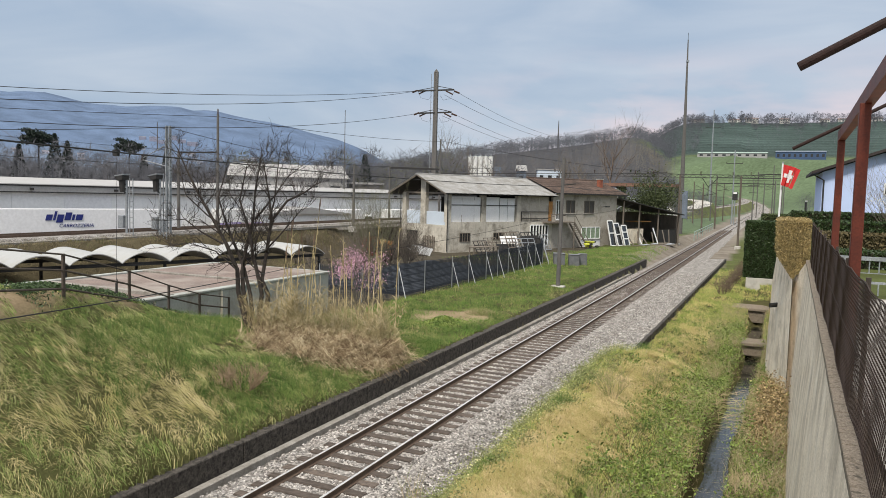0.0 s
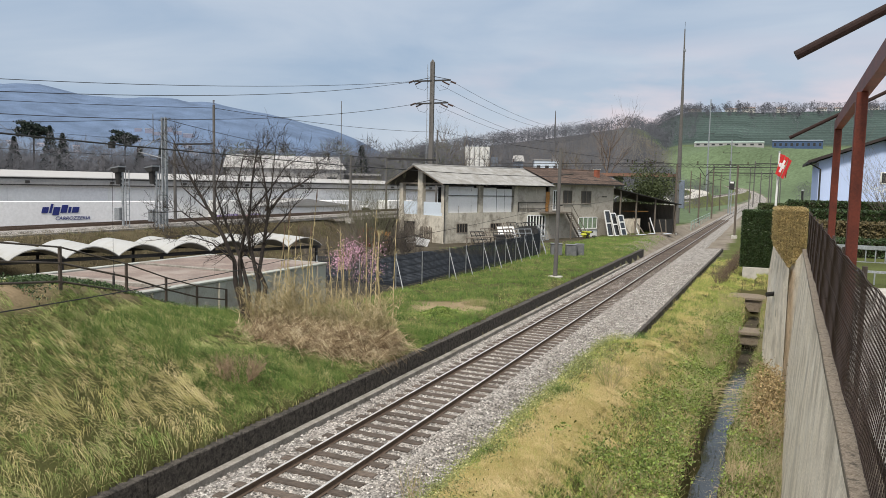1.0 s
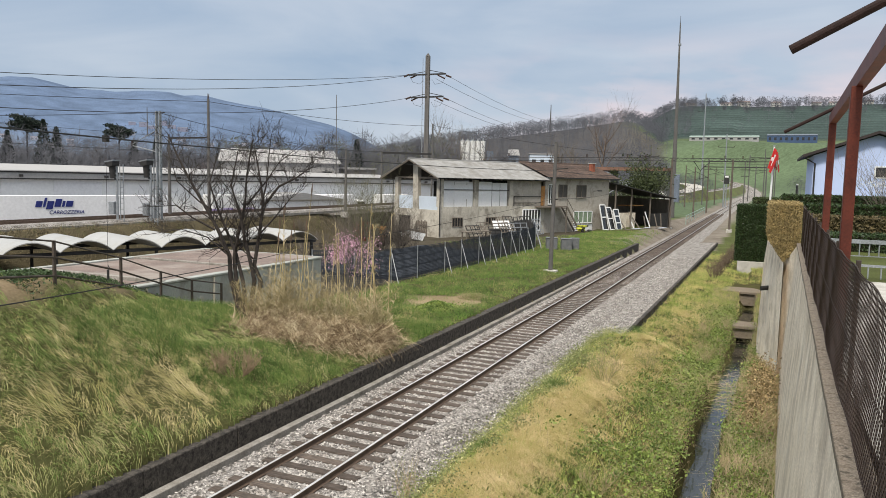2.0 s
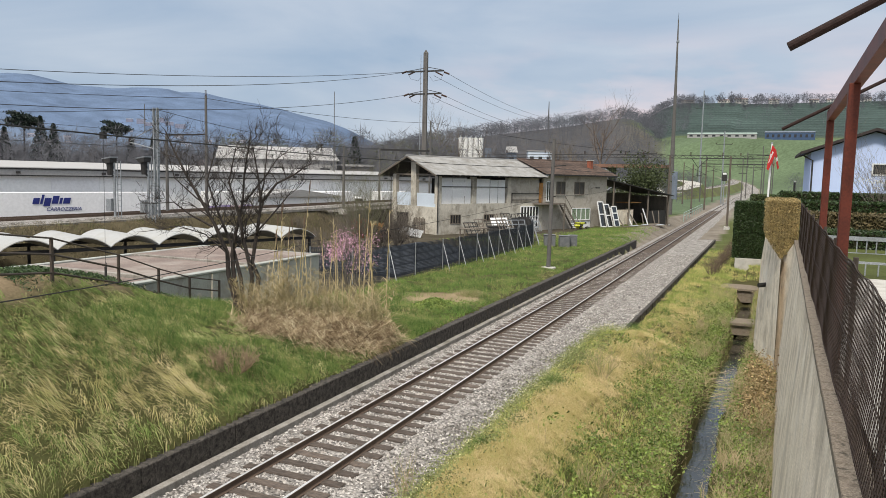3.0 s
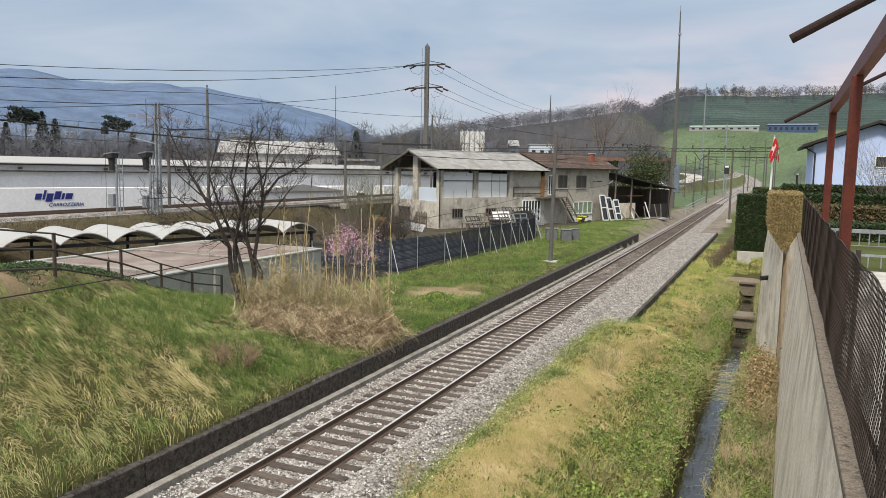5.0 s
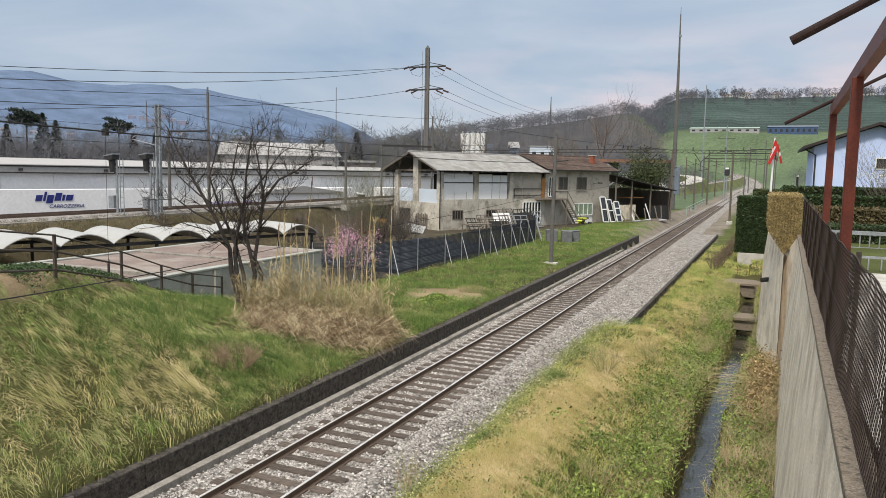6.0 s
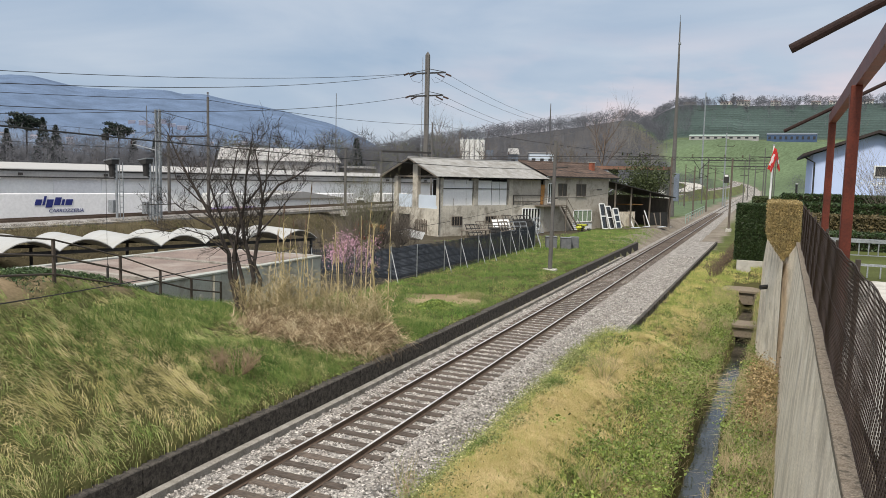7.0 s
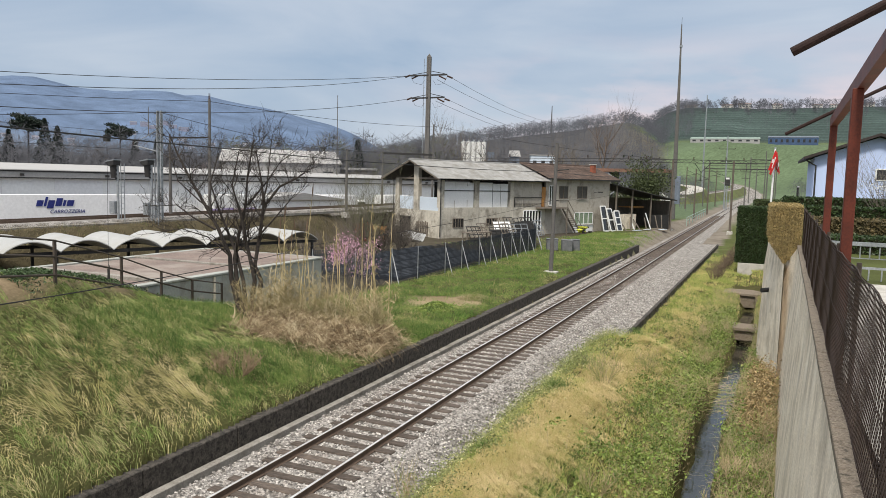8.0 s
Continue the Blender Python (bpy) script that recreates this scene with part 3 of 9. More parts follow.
def far_wall():
    w = thing("wall_garden", "concrete garden wall with a drain pipe through it", "retaining wall", kind="structure")
    # battered wing under the hedge, then the long wall behind it
    front = [(0.34, 34.9, 4.2), (0.85, 30.75, 3.66), (0.85, 30.75, -2.0), (0.05, 34.9, -2.0), (0.14, 34.9, 1.15)]
    ring = front + [(x, 36.5, z) for x, y, z in front]
    part("wall_panel", Geo().add(ring, [(0, 1, 2, 3, 4), (9, 8, 7, 6, 5)] + [(i, 5 + i, 5 + (i + 1) % 5, (i + 1) % 5) for i in range(5)]), M["concrete"], w)
    vs = []
    for yy, xb, zt in ((36.6, 0.66, 3.6), (61.8, 0.5, 2.4)):
        vs += [(xb - 0.45, yy, -2.0), (xb + 0.5, yy, -2.0), (xb + 0.5, yy, zt), (xb, yy, zt)]
    part("wall_panel", Geo().add(vs, [(0, 1, 2, 3), (7, 6, 5, 4), (0, 4, 5, 1), (1, 5, 6, 2), (2, 6, 7, 3), (3, 7, 4, 0)]), M["concrete"], w)
    part("drain_pipe", Geo().tube([(0.70, 33.6, 2.36), (0.13, 33.3, 2.30)], 0.10, 10), M["dark_steel"], w, "short dark drain pipe")


far_wall()


def pergola():
    p = thing("pergola", "rust-red steel pergola with tubes across its beam", "pergola", (1.0, 10, 4.36))
    o = Vector((1.0, 10, 4.36))
    for y, x in ((4.4, 0.86), (10.5, 0.985), (16.5, 1.175)):
        part("post", Geo().box(x - 0.065 - o.x, x + 0.065 - o.x, y - 0.065 - o.y, y + 0.065 - o.y, 0, 3.50, bevel=0.008), M["rust"], p)
    part("beam", Geo().beam(Vector((0.80, 1.0, 7.96)) - o, Vector((1.19, 16.9, 7.96)) - o, 0.12, 0.20), M["rust"], p)
    for y, x in ((6.0, 0.12), (16.5, 0.31)):
        a = Vector((x, y, 7.64 + 0.53 * (x - 0.2))) - o
        b = a + Vector((3.4 - x, 0, 0.53 * (3.4 - x)))
        part("tube", Geo().tube([a, b], 0.035, 12), M["brown_tube"], p, "dark brown round tube")
    return p


pergola()


# ---- workshop barn and house ----
def frame_bars(g, x0, x1, y, z0, z1, w=0.06, d=0.06, cols=1, rows=1):
    """A window or lattice: outer frame with bars between."""
    for i in range(cols + 1):
        x = x0 + (x1 - x0) * i / cols
        g.box(x - w / 2, x + w / 2, y - d / 2, y + d / 2, z0, z1)
    for i in range(rows + 1):
        z = z0 + (z1 - z0) * i / rows
        g.box(x0 + w / 2, x1 - w / 2, y - d / 2 + 0.004, y + d / 2 - 0.004, z - w / 2, z + w / 2)
    return g


def corrugated(x0, x1, a, b, pitch=0.18, amp=0.03, thick=0.02):
    """A corrugated sheet; a and b are (y, z) of its lower and upper edge."""
    g = Geo()
    n = int((x1 - x0) / pitch * 4)
    vs, fs = [], []
    for i in range(n + 1):
        x = x0 + (x1 - x0) * i / n
        h = amp * math.sin(i * math.pi / 2)
        for (y, z), t in ((a, 0), (b, 0), (b, thick), (a, thick)):
            vs.append((x, y, z + h + t))
    for i in range(n):
        for k in range(4):
            j = (k + 1) % 4
            fs.append((i * 4 + k, i * 4 + j, i * 4 + 4 + j, i * 4 + 4 + k))
    fs += [(0, 1, 2, 3), (n * 4 + 3, n * 4 + 2, n * 4 + 1, n * 4)]
    return g.add(vs, fs)


def window(parent, x0, x1, z0, z1, mat_pane, mat_frame, cols=2, rows=1, y=-0.02):
    w = part("window", frame_bars(Geo(), x0, x1, y, z0, z1, 0.09, 0.10, cols, rows), mat_frame, parent)
    part("pane", Geo().box(x0, x1, y + 0.004, y + 0.016, z0, z1), mat_pane, w, "dull dark window pane")
    part("sill", Geo().box(x0 - 0.12, x1 + 0.12, y - 0.12, y + 0.1, z0 - 0.13, z0 - 0.05, bevel=0.01), M["concrete_light"], w)
    return w


M["glass"] = material("dull_glass", (0.03, 0.032, 0.034), rough=0.12, bump=0, spec=0.6)
M["shutter_grey"] = material("dark_grey_shutter", (0.085, 0.078, 0.07), rough=0.8, scale=2, fine=20, bump=0.2)
# far panes, lightened to blue-grey to paint in the haze
M["hazy_win"] = material("hazy_far_window", (0.22, 0.22, 0.26), rough=0.5, bump=0)
M["panel_white"] = material("white_shutter_panel", (0.82, 0.82, 0.82), rough=0.6, scale=0.5, fine=8, bump=0.02, spread=0.06, objrand=0.06)
M["panel_blue"] = material("bluish_white_panel", (0.56, 0.63, 0.71), rough=0.6, scale=0.5, fine=8, bump=0.02, spread=0.06)
M["shutter_green"] = material("faded_green_shutter", (0.26, 0.33, 0.23), rough=0.8, scale=2, fine=20, bump=0.1)
M["plaster_old"] = material("grey_old_plaster", (0.48, 0.44, 0.385), (0.40, 0.365, 0.315), rough=0.95, scale=0.7, fine=10, bump=0.2, spread=0.1, stain=(0.24, 0.215, 0.18), stain_scale=0.7)
M["white_paint"] = material("white_paint", (0.78, 0.78, 0.77), rough=0.55, scale=2, fine=30, bump=0.05, spread=0.07)
M["brick_red"] = material("old_red_brick", (0.30, 0.10, 0.06), rough=0.9, scale=3, fine=20, bump=0.3)


def barn():
    b = thing("workshop_barn", "old two-storey workshop barn with grey sheet roof", "barn", (-31.7, 71.4, 0.4), 64.36)
    R = M["render"]
    # ground storey of the hall; doorways are sheets painted dark for shade
    part("lower_wall", Geo().box(0, 16.9, 0.0, 0.3, -0.4, 3.15).box(0, 0.3, 0.304, 8.0, -0.4, 2.78).box(0.304, 16.9, 7.7, 8.0, -0.4, 3.15), R, b, "stained grey-beige rendered lower wall")
    part("floor_slab", Geo().box(0.31, 16.8, 0.31, 7.69, 2.5, 2.7), M["concrete"], b)
    for x, w in ((0.0, 0.62), (5.12, 0.66), (10.75, 0.55)):
        part("column", Geo().box(x, x + w, 0, 0.5, 3.154, 6.15, bevel=0.02), R, b)
    for y, w in ((3.75, 0.85), (7.35, 0.62)):
        part("column", Geo().box(0.0, 0.5, y, y + w, 2.784, 6.25 + (1.6 if y < 5 else 0), bevel=0.02), R, b)
    part("lintel", Geo().box(0, 16.9, 0.02, 0.42, 6.154, 6.42), R, b)
    # white panels hung between the columns
    for x0, x1 in ((0.74, 2.25), (2.33, 4.1), (4.18, 5.06), (5.86, 8.0), (8.08, 9.3), (9.36, 10.5)):
        part("panel", Geo().box(x0, x1, 0.2, 0.24, 3.16, 5.95 - 0.18 * ((x0 * 7) % 1), bevel=0.006), M["panel_white"], b, "white hanging panel")
    part("panel_rail", Geo().box(0.62, 5.12, 0.10, 0.16, 4.98, 5.06).box(5.78, 10.75, 0.10, 0.16, 4.98, 5.06), M["dark_steel"], b)
    for y0, y1 in ((0.52, 3.72), (4.63, 7.32)):
        part("panel", Geo().box(0.2, 0.24, y0, y1, 2.79, 4.25, bevel=0.006), M["panel_blue"], b, "bluish white low panel")
    part("upper_wall", Geo().box(11.304, 16.2, 0.05, 0.3, 3.154, 6.15), M["plaster_old"], b)
    for x in (12.9, 14.5):
        part("joint_strip", Geo().box(x - 0.04, x + 0.04, 0.03, 0.06, 3.2, 6.1), R, b)
    # added partition and sheet, near-black to paint the hall's inner shade
    part("back_wall", Geo().box(11.3, 11.5, 0.31, 7.6, 2.71, 6.15), M["dark"], b, "inner partition painted near-black as if unlit")
    part("shade_screen", Geo().box(2.0, 2.06, 0.6, 3.4, 2.71, 5.9), M["dark"], b, "near-black sheet for the shade in the open hall")
    part("handrail", Geo().box(11.4, 16.1, -0.10, -0.05, 4.28, 4.36).box(11.4, 16.1, -0.10, -0.05, 3.5, 3.58).box(11.4, 11.46, -0.10, -0.02, 3.2, 4.36), M["dark_steel"], b)
    part("gutter_pipe", Geo().tube([(0.0, -0.1, 6.2), (0.0, -0.1, 0.0)], 0.05, 8), M["dark_steel"], b)
    part("gutter_pipe", Geo().tube([(-0.08, 8.7, 6.2), (-0.08, 8.15, 5.9), (-0.08, 8.12, 0.0)], 0.05, 8), M["dark_steel"], b)
    # roof of corrugated sheets with dark trusses below
    for k in range(16):
        x0 = -1.0 + k * 1.12
        part("roof_sheet", corrugated(x0, x0 + 1.14, (-0.85, 6.28 + 0.004 * (k % 2)), (4.2, 8.30)), M["fibre"], b)
        part("roof_sheet", corrugated(x0, x0 + 1.14, (9.55, 6.18 + 0.004 * (k % 2)), (4.2, 8.30)), M["fibre"], b)
    part("ridge_cap", Geo().tube([(-1.05, 4.2, 8.31), (16.95, 4.2, 8.31)], 0.12, 8), M["fibre"], b)
    for x in (-0.9, 2.5, 5.5, 8.5, 11.2, 14, 16.7):
        part("rafter", Geo().beam((x, -0.8, 6.19), (x, 4.2, 8.2), 0.12, 0.14).beam((x, 4.2, 8.2), (x, 9.5, 6.09), 0.12, 0.14), M["wood_old"], b)
    # added sheet that paints the roof's underside in shade
    part("roof_shade_sheet", Geo().add([(-0.95, -0.75, 6.16), (16.85, -0.75, 6.16), (16.85, 4.2, 8.14), (-0.95, 4.2, 8.14), (-0.95, 9.45, 6.06), (16.85, 9.45, 6.06)],
                                  [(0, 1, 2, 3), (3, 2, 5, 4)]), M["dark"], b, "near-black sheet for the shade under the roof")
    part("tie_beam", Geo().box(0.1, 0.3, 0.5, 7.9, 6.16, 6.36), M["wood_old"], b)
    # openings low in the wall, their inner shade painted as near-black sheets
    for x0, x1, z0, z1 in ((1.9, 3.4, 1.0, 1.95), (7.0, 8.6, 1.2, 1.9)):
        w = part("window", frame_bars(Geo(), x0, x1, -0.02, z0, z1, 0.07, 0.08, 4, 1), M["wood_old"], b)
        part("pane", Geo().box(x0, x1, -0.02, -0.006, z0, z1), M["dark"], w, "near-black sheet for the unlit opening behind bars")
    dr = part("barred_door", frame_bars(Geo(), 13.0, 16.1, -0.06, 0.2, 2.75, 0.11, 0.08, 6, 1), M["panel_white"], b, "white barred garage door")
    part("pane", Geo().box(13.0, 16.1, -0.02, -0.006, 0.2, 2.7), M["glass"], dr)
    hole = part("doorway", Geo().box(-0.02, -0.004, 5.0, 7.0, -0.2, 2.0), M["dark"], b, "near-black sheet for the shade inside a doorway")
    g = Geo()
    for i in range(7):
        g.box(-0.10, -0.05, 1.9 + i * 0.3, 2.04 + i * 0.3, -0.2, 1.5 + 0.1 * (i % 2))
    g.box(-0.13, -0.101, 1.9, 4.0, 0.25, 0.37).box(-0.13, -0.101, 1.9, 4.0, 1.05, 1.17)
    part("slatted_gate", g, M["wood_old"], b, "grey slatted wooden gate")

    # dwelling under the brown roof
    part("house_wall", Geo().box(16.904, 29.6, 0.0, 0.3, -0.4, 6.5).box(29.3, 29.6, 0.304, 8.0, -0.4, 6.5).box(16.904, 29.29, 7.7, 8.0, -0.4, 6.5), M["plaster_old"], b, "grey-brown plastered house wall")
    part("gable", Geo().add([(29.3, 0, 6.5), (29.3, 8, 6.5), (29.3, 4.2, 8.3), (29.6, 0, 6.5), (29.6, 8, 6.5), (29.6, 4.2, 8.3)],
                            [(0, 1, 2), (5, 4, 3), (0, 3, 4, 1), (1, 4, 5, 2), (2, 5, 3, 0)]), M["plaster_old"], b)
    for x0, x1 in ((19.4, 21.0), (22.9, 24.8)):
        window(b, x0, x1, 4.2, 5.75, M["shutter_grey"], M["wood_old"])
    window(b, 17.5, 18.3, 3.4, 5.75, M["glass"], M["panel_white"])
    window(b, 22.5, 26.2, 0.95, 2.4, M["shutter_green"], M["panel_white"], 4, 1)
    part("panel", Geo().box(22.4, 26.3, -0.04, -0.004, -0.1, 0.78), M["panel_white"], b, "white boarding under the window")
    door = part("door", Geo().box(16.22, 16.88, 0.0, 0.06, 3.2, 5.6, bevel=0.01), M["wood_orange"], b, "orange varnished wooden door")
    part("door_handle", Geo().tube([(16.3, -0.05, 4.3), (16.42, -0.05, 4.3)], 0.015, 6), M["galv"], door)
    # brown tiled roof in stepped courses
    for side, (ya, za) in ((0, (-0.75, 6.62)), (1, (9.0, 6.60))):
        for k in range(14):
            t0, t1 = k / 14, (k + 1.12) / 14
            y0, z0 = ya + (4.2 - ya) * t0, za + (8.45 - za) * t0
            y1, z1 = ya + (4.2 - ya) * min(t1, 1), za + (8.45 - za) * min(t1, 1)
            part("tile_course", corrugated(16.6, 31.0, (y0, z0 + 0.05), (y1, z1 + 0.01), 0.26, 0.018, 0.03), M["tile"], b)
    part("ridge_cap", Geo().tube([(16.6, 4.2, 8.5), (31.0, 4.2, 8.5)], 0.13, 8), M["tile"], b)
    part("fascia", Geo().box(16.7, 31.0, -0.82, -0.76, 6.5, 6.66), M["dark_steel"], b, "dark eaves gutter")
    ch = part("chimney", Geo().box(28.0, 28.55, 1.6, 2.2, 7.0, 8.6, bevel=0.02), M["brick_red"], b, "short brick chimney")
    part("cap", Geo().box(27.9, 28.65, 1.5, 2.3, 8.604, 8.70, bevel=0.02), M["concrete_light"], ch)
    # landing and stair
    part("landing", Geo().box(15.2, 19.7, -1.3, -0.004, 3.0, 3.16), M["wood_old"], b)
    st = part("stair", Geo().beam((19.7, -1.25, 3.0), (22.3, -1.25, -0.05), 0.08, 0.22).beam((19.7, -0.35, 3.0), (22.3, -0.35, -0.05), 0.08, 0.22), M["wood_old"], b, "steep open wooden stair")
    for i in range(11):
        t = (i + 0.6) / 11.5
        part("tread", Geo().box(19.7 + 2.6 * t - 0.1, 19.7 + 2.6 * t + 0.12, -1.2, -0.4, 3.0 - 3.05 * t - 0.02, 3.0 - 3.05 * t + 0.02), M["wood_old"], st)
    g = Geo()
    for x in (15.3, 17.4, 19.6):
        g.box(x, x + 0.05, -1.28, -1.23, 3.164, 4.1)
    g.box(15.36, 19.6, -1.275, -1.235, 4.02, 4.09).beam((19.62, -1.25, 4.05), (22.4, -1.25, 0.85), 0.05, 0.06).box(22.38, 22.43, -1.28, -1.23, -0.1, 0.9)
    part("banister", g, M["wood_old"], b)
    for x in (17.2, 19.6):
        part("landing_post", Geo().box(x, x + 0.1, -1.25, -1.15, -0.2, 2.996), M["wood_old"], b)
    lamp = part("wall_lamp", Geo().tube([(26.3, 0, 5.0), (26.3, -0.9, 5.1)], 0.03, 6).box(26.0, 26.6, -1.2, -0.9, 5.0, 5.14), M["dark_steel"], b)
    # lean-to shed at the end
    s = thing("lean_to_shed", "dark open lean-to shed full of timber", "shed", (-31.7, 71.4, 0.4), 64.36)
    part("roof", Geo().add(
        [(29.7, -1.0, 6.0), (44.5, -1.0, 3.95), (44.5, 6.5, 4.3), (29.7, 6.5, 6.5), (29.7, -1.0, 6.12), (44.5, -1.0, 4.07), (44.5, 6.5, 4.42), (29.7, 6.5, 6.62)],
        [(0, 1, 2, 3), (7, 6, 5, 4), (0, 4, 5, 1), (1, 5, 6, 2), (2, 6, 7, 3), (3, 7, 4, 0)]), M["dark_steel"], s, "dark sagging sheet roof")
    part("back_wall", Geo().box(29.8, 44.2, 6.0, 6.15, -0.3, 4.2), M["wood_old"], s)
    part("end_wall", Geo().box(44.0, 44.2, 0.0, 5.99, -0.3, 3.9), M["wood_old"], s)
    for x in (30.4, 34.0, 38.5, 43.7):
        part("post", Geo().box(x, x + 0.16, -0.6, -0.44, -0.3, 6.0 - (x - 29.7) * 0.138), M["wood_old"], s)
    part("shelf", Geo().box(34.4, 38.0, 0.2, 2.0, 3.0, 3.1), M["wood_orange"], s, "orange-brown plywood sheet")
    part("low_wall", Geo().box(30.0, 35.6, -0.2, 0.0, -0.3, 2.1), M["concrete"], s)
    part("cladding", Geo().box(38.8, 43.6, -0.3, -0.2, -0.3, 1.9), M["dark_steel"], s, "dark sheet cladding")
    return b


barn()


def house_xy(s, w, z):
    """A place by the barn: s along its front, w outwards from it."""
    return (-31.7 + 0.4327 * s + 0.9015 * w, 71.4 + 0.9015 * s - 0.4327 * w, z)


def yard_clutter():
    rng = random.Random(12)
    # grey bins by the fence
    for x, y, w in ((-17.3, 64.2, 1.0), (-16.2, 65.2, 0.95), (-15.6, 66.0, 0.75)):
        t = thing("compost_bin", "dark grey square compost bin on the grass", "bin", (x, y, ground_at(x, y)), 20, group="compost bins")
        part("body", Geo().box(-w / 2, w / 2, -w / 2, w / 2, 0, 1.0, bevel=0.05), M["bin_grey"], t)
        part("lid", Geo().box(-w / 2 - 0.03, w / 2 + 0.03, -w / 2 - 0.03, w / 2 + 0.03, 1.004, 1.07, bevel=0.03), M["bin_grey"], t)
    # stacked white window frames
    for i, (s, w, tilt) in enumerate(((27.2, 1.6, 14), (28.3, 1.9, 18), (29.3, 2.2, 16), (28.9, 1.2, 10))):
        t = thing("discarded_window", "discarded white window frame leaning in a stack", "window frame", house_xy(s, w, 0.42), 64.36, group="discarded window frames")
        g = frame_bars(Geo(), -0.55, 0.55, 0, 0.0, 3.3 - 0.3 * i, 0.14, 0.10, 1, 2 if i != 2 else 3)
        f = part("frame", g, M["white_paint"], t)
        part("pane", Geo().box(-0.48, 0.48, -0.012, 0.012, 0.06, 3.2 - 0.3 * i), M["glass"], f, "dusty glass")
        t.matrix_basis = pose(*house_xy(s, w, 0.46), 0, 0, 64.36) @ pose(0, 0, 0, -tilt, 0, rng.uniform(-8, 8))
    # flat boards and slabs in front of the shed
    for i in range(7):
        s = 31.5 + i * 1.3
        t = solid("board", Geo().box(-0.9, 0.9, -0.3, 0.3, 0, 0.05, bevel=0.01), M["panel_blue"] if i % 2 else M["wood_old"], "pale discarded board lying by the shed", "board",
                  house_xy(s, 2.3 + 0.3 * (i % 3), ground_at(*house_xy(s, 2.3, 0)[:2]) + 0.05), 64 + rng.uniform(-25, 25), group="discarded boards")
    for i in range(9):
        s, w = 30.5 + i * 1.25, 1.0 + 0.5 * rng.random()
        l = rng.uniform(1.6, 2.8)
        t = solid("timber_plank", Geo().box(-0.09, 0.09, -0.03, 0.03, 0, l), M["wood_old"] if i % 3 else M["panel_white"], "old plank leaning at the shed", "plank", group="leaning planks")
        t.matrix_basis = pose(*house_xy(s, w, 0.35), 0, 0, 64.36) @ pose(0, 0, 0, -rng.uniform(12, 30), rng.uniform(-25, 25), 0)
    # sacks on a heap under the stair
    for i in range(14):
        s, w, z = 20.2 + 1.9 * rng.random(), 2.2 + 0.8 * rng.random(), 0.45 + 0.28 * (i // 5)
        solid("sack", Geo().box(-0.35, 0.35, -0.22, 0.22, 0, 0.26, bevel=0.09), M["sack_yellow"] if i % 3 else M["dark_steel"], "yellow and black plastic sack in a heap", "sack", house_xy(s, w, z), rng.uniform(0, 180), group="heap of sacks")
    # lattice frames, crates and doors leaning along the barn
    for i, (s, w, lw, lh, mat) in enumerate(((5.6, 1.5, 2.2, 1.6, "wood_old"), (8.0, 2.0, 2.4, 2.3, "wood_old"), (8.6, 1.2, 1.8, 2.6, "wood_old"), (11.0, 2.2, 2.2, 2.2, "dark_steel"),
                                            (12.3, 2.0, 1.8, 2.3, "dark_steel"), (4.0, 2.0, 2.4, 1.3, "wood_old"), (9.8, 2.6, 2.6, 1.5, "galv"), (6.8, 2.6, 2.6, 1.2, "dark_steel"), (3.0, 2.8, 2.0, 1.5, "dark_steel"), (13.4, 2.6, 1.6, 1.9, "galv"), (7.4, 3.2, 1.8, 1.7, "wood_old"), (10.2, 1.4, 1.5, 2.4, "dark_steel"))):
        t = thing("trellis", "old trellis leaning against the barn", "trellis", group="leaning frames")
        for k in range(4):
            part("bar", Geo().box(-lw / 2 + lw * k / 3 - 0.035, -lw / 2 + lw * k / 3 + 0.035, -0.025, 0.025, 0, lh), M[mat], t)
            part("cross_bar", Geo().box(-lw / 2, lw / 2, -0.021, 0.021, max(lh * k / 3 - 0.07, 0.0), max(lh * k / 3, 0.07)), M[mat], t)
        if i in (1, 3, 4, 7):
            part("sheet", Geo().box(-lw / 2 + 0.05, lw / 2 - 0.05, 0.03, 0.05, 0.04, lh * 0.8), M["panel_white"] if i == 1 else M["dark_steel"], t)
        t.matrix_basis = pose(*house_xy(s, w, 0.38), 0, 0, 64.36) @ pose(0, 0, 0, -22 - 5 * (i % 3), 0, rng.uniform(-12, 12))
    bench = thing("work_table", "grey wooden work table in the yard", "table", house_xy(2.0, 3.8, 0.38), 64)
    part("tabletop", Geo().box(-1.8, 1.8, -0.45, 0.45, 0.72, 0.8), M["wood_old"], bench)
    for x in (-1.7, 1.7):
        for y in (-0.35, 0.35):
            part("leg", Geo().box(x - 0.05, x + 0.05, y - 0.05, y + 0.05, 0, 0.72), M["wood_old"], bench)
    # crates and a white barrow left of the barn
    for i, (x, y, w, h, mat) in enumerate(((-35.2, 64.2, 1.6, 1.5, "wood_orange"), (-34.0, 65.0, 1.2, 1.1, "wood_old"), (-36.6, 63.6, 1.3, 1.9, "brick_red"), (-37.8, 66.0, 1.5, 1.6, "wood_old"), (-33.2, 66.6, 1.0, 0.8, "dark_steel"))):
        t = thing("crate", "weathered slatted crate in the yard", "crate", (x, y, ground_at(x, y)), 20 + i * 31, group="yard crates")
        for k in range(4):
            z = h * k / 4
